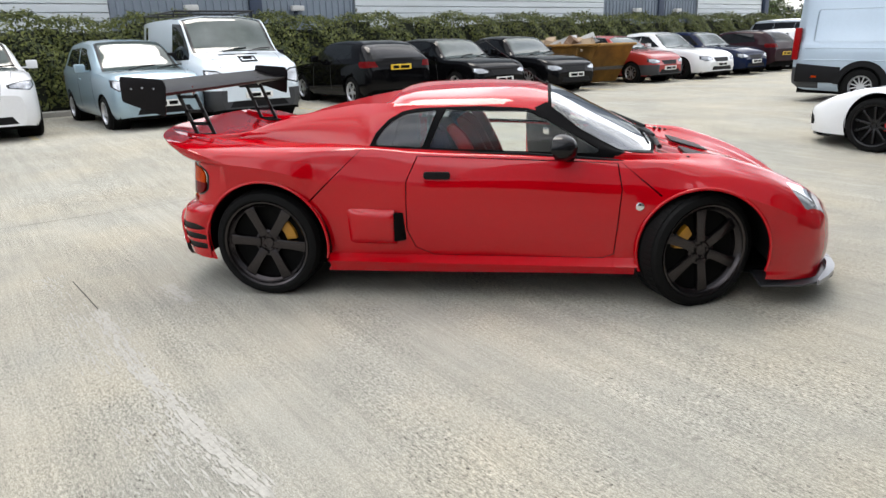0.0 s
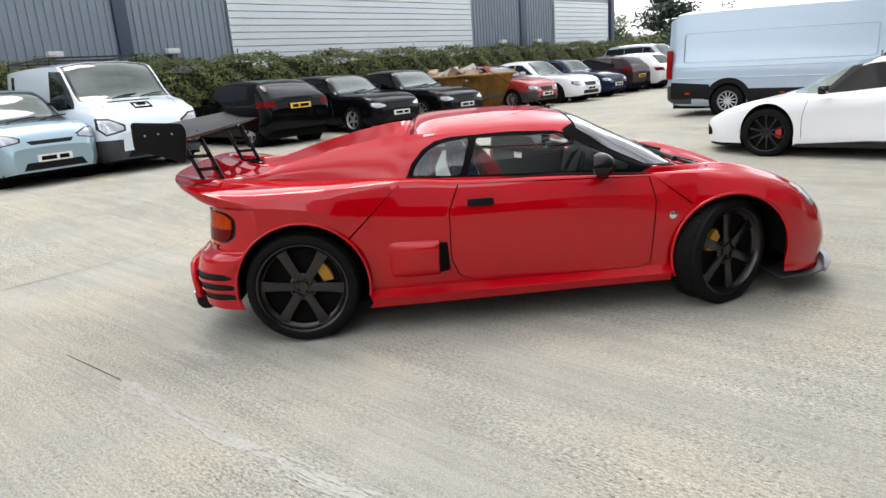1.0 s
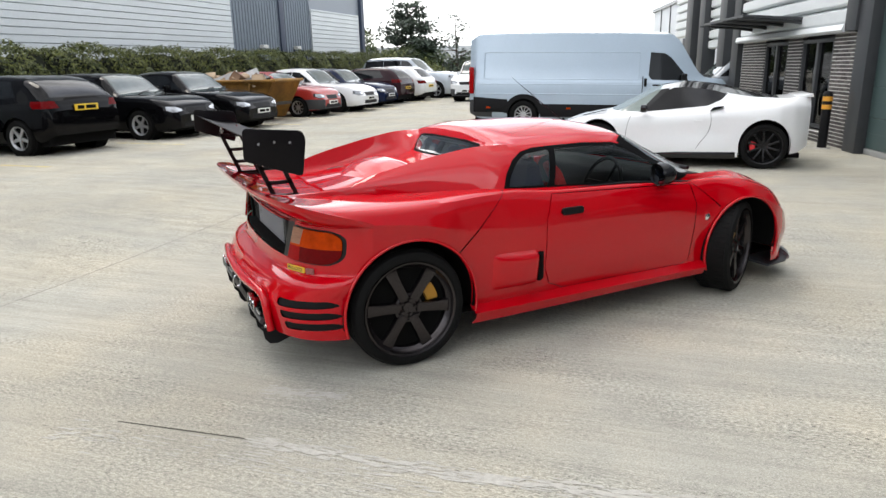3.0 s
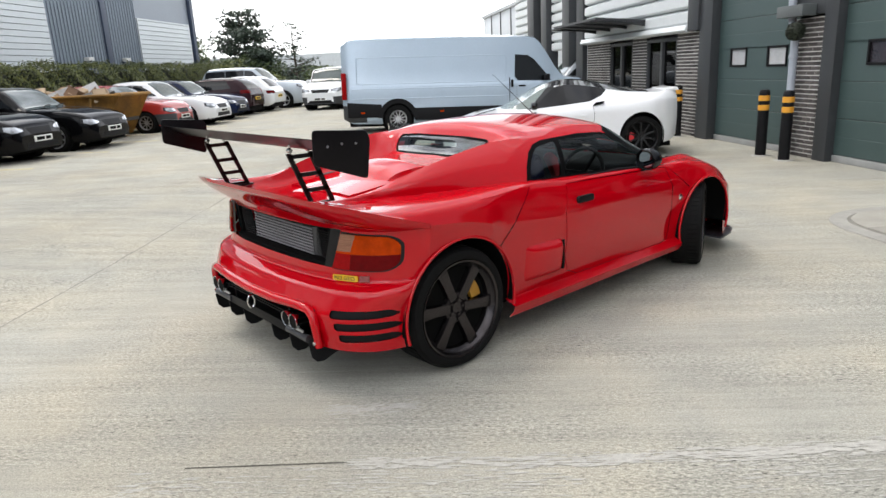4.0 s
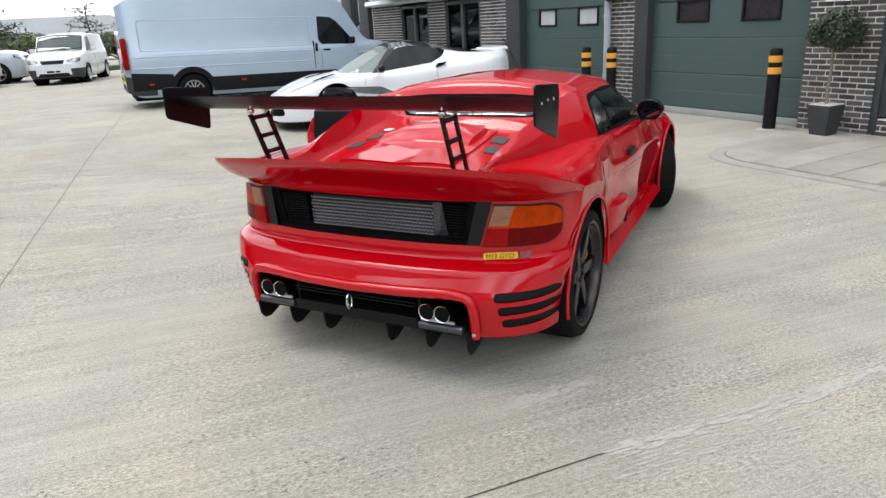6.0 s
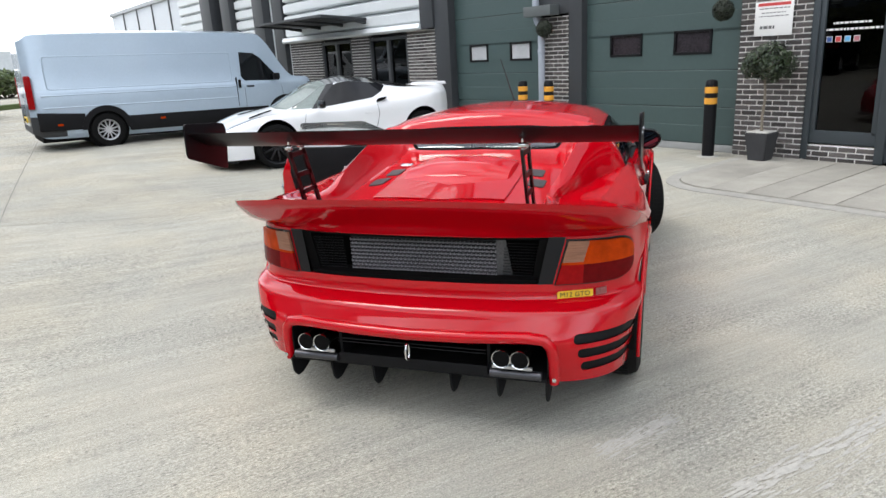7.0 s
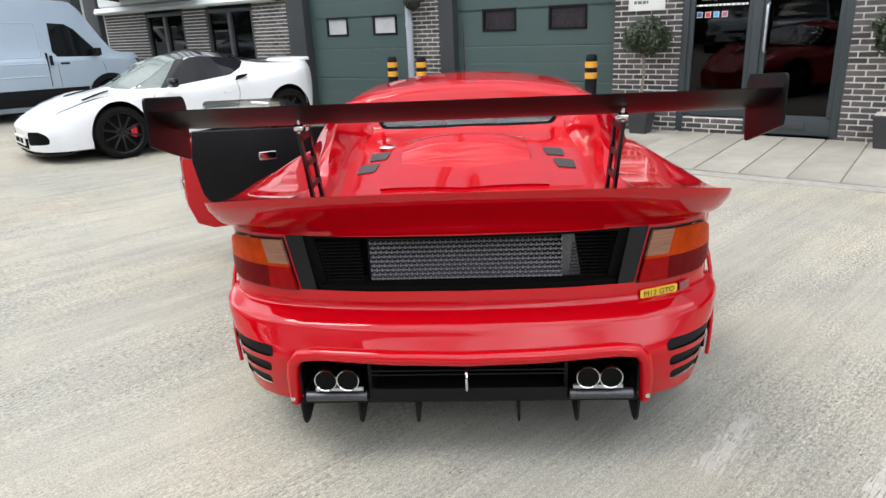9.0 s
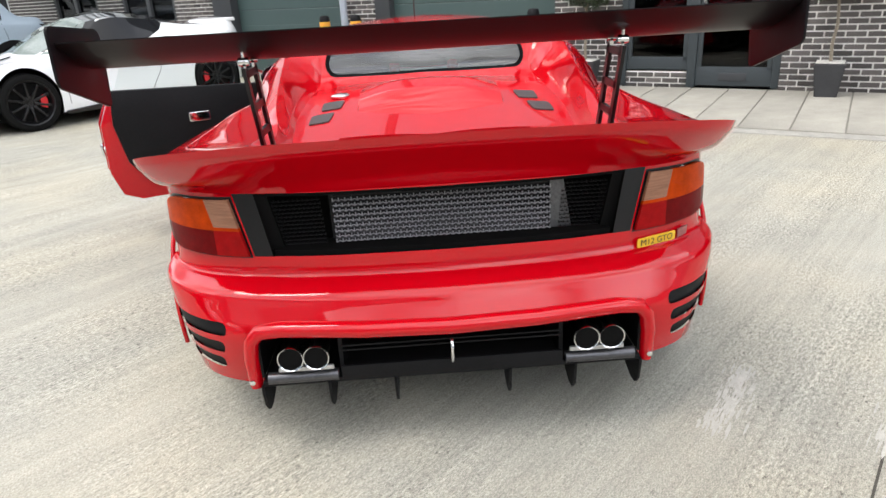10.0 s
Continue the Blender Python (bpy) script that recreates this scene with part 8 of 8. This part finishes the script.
for y, wide in ((-0.21, 0.23), (0.06, 0.15)):
    bm = B()
    box(bm, 2.3455, 2.347, y, y + wide, 0.265, 0.325)
    part("plate_bar", bm, BLACK_MATT, pl)
bm = B()
prism(bm, [(-1.985, 0.985), (-1.965, 1.032), (-1.76, 1.008), (-1.76, 0.985)], -0.50, 0.50, "y", 0.008)
part("tail_spoiler", bm, WHITE_GLOSS, gt)
bm = B()
box(bm, -1.85, 1.9, -0.58, 0.58, 0.13, 0.2)
box(bm, -1.8, 1.7, -0.55, 0.55, 0.2, 0.6)
part("underbody", bm, BLACK_MATT, gt)

# ---------------------------------------------------------------- skip with rubbish
skip = thing("builders_skip", "rusty yellow builders skip heaped with cardboard and rubbish", "skip", ROW @ pose(12.45, 10.95, 0) @ Matrix.Scale(0.88, 4))
SKIP_Y = material("rusty_yellow_steel", (0.34, 0.17, 0.03), 0.7, vary=0.5, scale=3, stain=0.55, bump=0.2)
bm = B()
sec = [(-1.75, 1.28), (-1.05, 0.10), (1.05, 0.10), (1.75, 1.28)]
lo = [bm.verts.new((-0.85, p[0], p[1])) for p in sec]
hi = [bm.verts.new((0.85, p[0], p[1])) for p in sec]
for i in range(3):
    bm.faces.new((lo[i], lo[i + 1], hi[i + 1], hi[i]))
bm.faces.new(lo[::-1]); bm.faces.new(hi)
bmesh.ops.solidify(bm, geom=bm.faces[:], thickness=0.03)
part("tub", bm, SKIP_Y, skip)
for p, q in (((-0.87, -1.78, 1.28), (-0.87, 1.78, 1.28)), ((0.87, -1.78, 1.28), (0.87, 1.78, 1.28)), ((-0.87, -1.78, 1.28), (0.87, -1.78, 1.28)), ((-0.87, 1.78, 1.28), (0.87, 1.78, 1.28))):
    bm = B()
    sweep(bm, [p, q], 0.045, 8)
    part("rim_tube", bm, SKIP_Y, skip)
for s in (-1, 1):
    for y in (-0.6, 0.6):
        bm = B()
        sweep(bm, [(s * 0.87, y * 1.5, 1.2), (s * 0.89, y * 1.15, 0.3)], 0.04, 6)
        part("rib", bm, SKIP_Y, skip)
CARD = material("brown_cardboard", (0.36, 0.27, 0.18), 0.85, vary=0.2, scale=5)
for i in range(26):
    x, y = random.uniform(-0.65, 0.65), random.uniform(-1.4, 1.4)
    c = random.choice([CARD, CARD, material("rubbish_white", (0.55, 0.56, 0.56), 0.7, vary=0.2), material("rubbish_black", (0.02, 0.02, 0.02), 0.4, vary=0.3), material("rubbish_brown", (0.16, 0.09, 0.05), 0.7, vary=0.2)])
    a, b2, h = random.uniform(0.15, 0.45), random.uniform(0.12, 0.4), random.uniform(0.03, 0.22)
    bm = B()
    box(bm, -a, a, -b2, b2, -h, h, 0.015, seg=1)
    for vtx in bm.verts:
        vtx.co += Vector((random.uniform(-1, 1), random.uniform(-1, 1), random.uniform(-1, 1))) * 0.03
    bmesh.ops.transform(bm, verts=bm.verts, matrix=pose(x, y, 1.12 + random.uniform(0, 0.30) * (1 - abs(y) / 1.6), random.uniform(-30, 30), random.uniform(-30, 30), random.uniform(0, 180)))
    part("rubbish_piece", bm, c, skip)
bm = B()
box(bm, -0.8, 0.8, -1.35, 1.35, 0.5, 1.1)
part("rubbish_fill", bm, material("rubbish_dark", (0.06, 0.05, 0.04), 0.9, vary=0.5), skip)

# ---------------------------------------------------------------- trees and distance
BARK = material("tree_bark", (0.07, 0.055, 0.045), 0.9, vary=0.3, bump=0.4)
# both needle tones are lightened to include the haze of distance
NEEDLE = leafy("hazed_pine_needles", (0.026, 0.042, 0.032), (0.065, 0.095, 0.065))
GREEN = leafy("broad_leaves", (0.028, 0.05, 0.012), (0.11, 0.15, 0.045))
YELLOW_GREEN = leafy("spring_leaves", (0.05, 0.07, 0.012), (0.16, 0.18, 0.05))


def conifer(x, y, h, spread, label, seed, gaps=0.0, mat=None, leaf=0.12, n_leaf=60):
    """A tapered trunk with whorls of limbs, each carrying clumps of needles."""
    r = np.random.RandomState(seed)
    t = thing("conifer_tree", label, "tree", pose(x, y, 0))
    bm = B()
    sweep(bm, [(0, 0, 0), (0.05, 0, h * 0.4), (-0.04, 0.03, h * 0.75), (0, 0, h)], [h * 0.022, h * 0.017, h * 0.009, 0.01], 8)
    pts, nr = [], []
    z = h * 0.18
    while z < h * 0.98:
        f = 1 - (z / h)
        for k in range(r.randint(4, 7)):
            if r.uniform() < gaps:
                continue
            a = r.uniform(0, math.tau)
            L = spread * (0.25 + f ** 0.8) * r.uniform(0.55, 1.1)
            e = np.array([L * math.cos(a), L * math.sin(a), z + L * r.uniform(-0.05, 0.35)])
            sweep(bm, [(0, 0, z), tuple(e * np.array([0.5, 0.5, 0]) + np.array([0, 0, z + (e[2] - z) * 0.4])), tuple(e)], [0.03 * (0.4 + f), 0.02 * (0.4 + f), 0.006], 5)
            m = int(n_leaf * (0.4 + f))
            q = r.uniform(0.25, 1.0, (m, 1))
            p = np.array([0, 0, z]) * (1 - q) + e * q + r.normal(0, 0.10 * L + 0.05, (m, 3)) * np.array([1, 1, 0.55])
            pts.append(p); nr.append(np.tile([0, 0, 1.0], (m, 1)) + r.normal(0, 0.5, (m, 3)))
        z += h * r.uniform(0.035, 0.06)
    part("trunk", bm, BARK, t)
    v, f = leaf_cloud(np.concatenate(pts), np.concatenate(nr), leaf)
    o = new("crown", raw_mesh("crown", v, f, mat or NEEDLE)); o.parent = t
    return t


def bushy(x, y, h, w, label, seed, mat, leaf=0.10, n=2600, name="shrub"):
    """Several stems under lumpy clumps of small leaves."""
    r = np.random.RandomState(seed)
    t = thing(name, label, "shrub" if name == "shrub" else "tree", pose(x, y, 0))
    bm = B()
    pts, nr = [], []
    for k in range(9):
        a, d = r.uniform(0, math.tau), r.uniform(0.1, 0.75) * w
        c = np.array([d * math.cos(a), d * math.sin(a), h * r.uniform(0.45, 0.85)])
        sweep(bm, [(0.05 * math.cos(a), 0.05 * math.sin(a), 0), tuple(c * np.array([0.5, 0.5, 0.55])), tuple(c)], [0.07, 0.05, 0.02], 6)
        m = n // 9
        u = r.normal(size=(m, 3)); u /= np.linalg.norm(u, axis=1)[:, None]
        rad = np.array([w * 0.45, w * 0.45, h * 0.24]) * r.uniform(0.8, 1.2)
        pts.append(c + u * rad * r.uniform(0.5, 1.05, (m, 1)) ** 0.5); nr.append(u + np.array([0, 0, 0.3]))
    part("stems" if name == "shrub" else "trunk", bm, BARK, t)
    v, f = leaf_cloud(np.concatenate(pts), np.concatenate(nr), leaf)
    o = new("crown", raw_mesh("crown", v, f, mat)); o.parent = t


conifer(16.4, 39.15, 5.7, 3.5, "dark dense pine at the end of the parking row", 3, 0.12, None, 0.15, 110)
conifer(18.95, 37.45, 4.9, 2.0, "thin open conifer with bare gaps", 8, 0.55, None, 0.12, 16)
conifer(22.9, 34.7, 3.6, 1.9, "thin open conifer with bare gaps", 11, 0.6, None, 0.12, 14)
bushy(12.2, 38.6, 4.6, 1.9, "rounded dark green shrub by the shed corner", 21, GREEN)
bushy(14.2, 37.2, 2.6, 2.0, "low yellow-green shrub under the pine", 22, YELLOW_GREEN)
bushy(16.9, 38.0, 3.0, 1.6, "rounded green shrub under the pine", 23, GREEN)
bushy(16.0, 36.2, 2.0, 1.5, "low yellow-green shrub under the pine", 25, YELLOW_GREEN)
bushy(10.4, 39.5, 4.0, 2.2, "dark green shrub behind the shed corner", 24, GREEN)

# far light building behind the van, and other far sheds
far = thing("far_warehouse", "distant pale grey warehouse with dark panel joints", "building", pose(31.2, 32.0, 0, 0, 0, 56), kind="structure")
bm = B()
box(bm, -30, 0.6, -14, 0, 0, 4.75, 0.02)
part("wall", bm, material("far_pale_wall", (0.50, 0.53, 0.56), 0.6, vary=0.06, scale=0.5), far)
for k in range(8):
    bm = B()
    box(bm, -2.4 - k * 3.0, -2.28 - k * 3.0, 0.0, 0.05, 0, 4.75)
    part("panel_joint", bm, FRAME_GREY, far)
bm = B()
box(bm, -30.1, 0.7, -14.1, 0.12, 4.75, 4.95, 0.02)
part("roof_edge", bm, material("far_roof_edge", (0.35, 0.37, 0.39), 0.6, vary=0.1), far)
bm = B()
box(bm, -60, 60, 0, 8, 0, 4.2)
solid("backdrop_sheds", bm, material("hazy_shed", (0.42, 0.45, 0.47), 0.8, vary=0.15, scale=0.3), "low pale sheds far beyond the yard", "building", pose(45, 75, 0, 0, 0, -40), kind="structure")
for k, (x, y, hh, ww) in enumerate(((24, 44, 3.6, 3.0), (30, 41, 3.0, 3.4), (36, 36, 3.2, 3.0), (19, 46, 4.5, 3.2), (5, 46, 5.5, 4.0))):
    bushy(x, y, hh * 0.62, ww, "hazy green tree far beyond the yard", 40 + k, GREEN, 0.22, 1800, "far_tree")
bm = B()
box(bm, 16.5, 40, 26.4, 27.0, 0.0, 0.35, 0.03)
solid("grass_verge", bm, material("verge_grass", (0.07, 0.10, 0.03), 0.9, vary=0.4, scale=6, bump=0.6), "low grass verge at the far side of the yard", "verge", kind="structure")

# unseen plain sheds added to close the estate behind the walk and darken low reflections
for nm, p, L in (("wall_shed_south", pose(-2, -34, 0), 40), ("wall_shed_west", pose(-34, 4, 0, 0, 0, 90), 34)):
    bm = B()
    box(bm, -L, L, -8, 0 if "south" in nm else 8, 0, 5.0)
    solid(nm, bm, GREY_FLAT, "plain grey unseen shed wall added to close the yard", "wall", p, kind="structure")

# ---------------------------------------------------------------- pieces: bricks and slabs
COURSE = 0.066


def brick_wall(name, x0, x1, z0, z1, label, y=0.0, deep=0.10, single=True):
    """A pier of bricks in half bond: mortar body with each brick proud of it."""
    w = thing(name, label, "wall", FAC, kind="structure")
    bm = B()
    box(bm, x0 + 0.004, x1 - 0.004, y - deep - 0.05, y - 0.012, z0, z0 + int((z1 - z0) / COURSE + 1e-6) * COURSE)
    part("mortar", bm, MORTAR, w)
    meshes = {}
    rows = int((z1 - z0) / COURSE + 1e-6)
    joined, n = None, 0
    for r in range(rows):
        z = z0 + r * COURSE
        x = x0 - (0.1 if r % 2 else 0.0)
        while x < x1 - 0.02:
            a, c = max(x, x0), min(x + 0.184, x1)
            if c - a > 0.03:
                L = round(c - a, 3)
                if single and n < 300:
                    if L not in meshes:
                        bm = B()
                        box(bm, 0, L, y - deep, y, 0, 0.050, 0.004, seg=1)
                        meshes[L] = finish(bm, "brick", BRICK_MAT)
                    o = new("brick", meshes[L])
                    o.parent = w
                    o.location = (a, random.uniform(-0.003, 0.002), z)
                    n += 1
                else:
                    joined = joined or B()
                    box(joined, a, c, y - deep, y + random.uniform(-0.003, 0.002), z, z + 0.049)
            x += 0.20
    if joined:
        part("far_bricks", joined, BRICK_FAR, w, kind="stuff")
    return w


BRICK_FAR = material("grey_brown_brick_far", (0.078, 0.072, 0.069), 0.85, vary=0.45, scale=5, bump=0.4, bump_scale=90)
brick_wall("wall_pier_1", -2.68, -1.80, 0.0, 3.3, "grey-brown brick pier with pale mortar joints")
brick_wall("wall_pier_2", 1.04, 1.76, 0.0, 2.0, "narrow grey-brown brick pier between workshop doors")
brick_wall("wall_pier_3", 4.52, 5.62, 0.0, 1.98, "grey-brown brick pier beside the shop windows")
brick_wall("wall_pier_4", -7.6, -4.52, 0.0, 2.1, "grey-brown brick wall beside the entrance")
brick_wall("wall_plinth_1", -3.50, -2.68, 0.0, 0.225, "low brick plinth under the glazed panel", y=-0.02)
brick_wall("wall_shop_1", 7.15, 7.95, 0.0, 1.98, "brick pier between shop windows", single=False)
brick_wall("wall_shop_2", 9.45, 11.2, 0.0, 1.98, "brick end wall of the shop front", single=False)
brick_wall("wall_shop_3", 5.62, 9.45, 0.0, 0.25, "low brick wall under the shop windows", single=False)
bm = B()
box(bm, -7.6, -4.55, -0.16, 0.0, 2.1, 3.3)
part("upper_brick_band", bm, BRICK_FAR, workshop)
bm = B()
box(bm, 1.04, 1.76, -0.16, 0.03, 2.02, 3.3)
part("pier_cap", bm, FRAME_GREY, workshop)

SLAB = material("pale_paving_slab", (0.345, 0.328, 0.285), 0.85, vary=0.20, scale=5, bump=0.3, bump_scale=120, per_piece=0.10, stain=0.28)
paving = thing("pavement", "pale paving slab strip in front of the entrance", "pavement", FAC, kind="structure")
bm = B()
prism(bm, rounded([(-2.05, 0.0), (-2.12, 2.30), (-9.0, 2.30), (-9.0, 0.0)], 0.75, 8), 0.0, 0.006, "z")
part("bedding", bm, JOINT, paving)
slab_meshes = {}
x = -2.75
while x > -8.9:
    if 0 not in slab_meshes:
        bm = B()
        box(bm, 0.006, 0.414, 0.015, 2.16, 0.0, 0.016, 0.004, seg=1)
        slab_meshes[0] = finish(bm, "slab", SLAB)
    o = new("slab", slab_meshes[0])
    o.parent = paving
    o.location = (x - 0.42, 0, random.uniform(-0.002, 0.002))
    x -= 0.42
bm = B()
prism(bm, [(-2.756, 0.015), (-2.13, 0.015), (-2.17, 1.50)] + [(-2.74 + 0.55 * math.cos(q), 1.62 + 0.54 * math.sin(q)) for q in np.linspace(0.1, 1.5, 8)] + [(-2.756, 2.16)], 0.0, 0.016, "z")
part("corner_slab", bm, SLAB, paving)
bm = B()
path = [(-8.9, 2.28), (-2.75, 2.28)] + [(-2.75 + 0.62 * math.sin(q), 1.66 + 0.62 * math.cos(q)) for q in np.linspace(0.15, 1.5, 9)] + [(-2.10, 1.2), (-2.06, 0.1)]
rows = []
for i, p in enumerate(path):
    a, c = Vector(path[max(i - 1, 0)]), Vector(path[min(i + 1, len(path) - 1)])
    t = (c - a).normalized()
    nrm = Vector((-t.y, t.x))
    rows.append([bm.verts.new((*(Vector(p) + nrm * q), z)) for q, z in ((-0.075, 0.004), (-0.07, 0.014), (0.07, 0.012), (0.075, 0.002))])
for r, q in zip(rows[:-1], rows[1:]):
    for i in range(3):
        bm.faces.new((r[i], r[i + 1], q[i + 1], q[i]))
bmesh.ops.recalc_face_normals(bm, faces=bm.faces[:])
part("edge_channel", bm, material("channel_concrete", (0.31, 0.30, 0.27), 0.9, vary=0.25, scale=8, bump=0.3), paving)
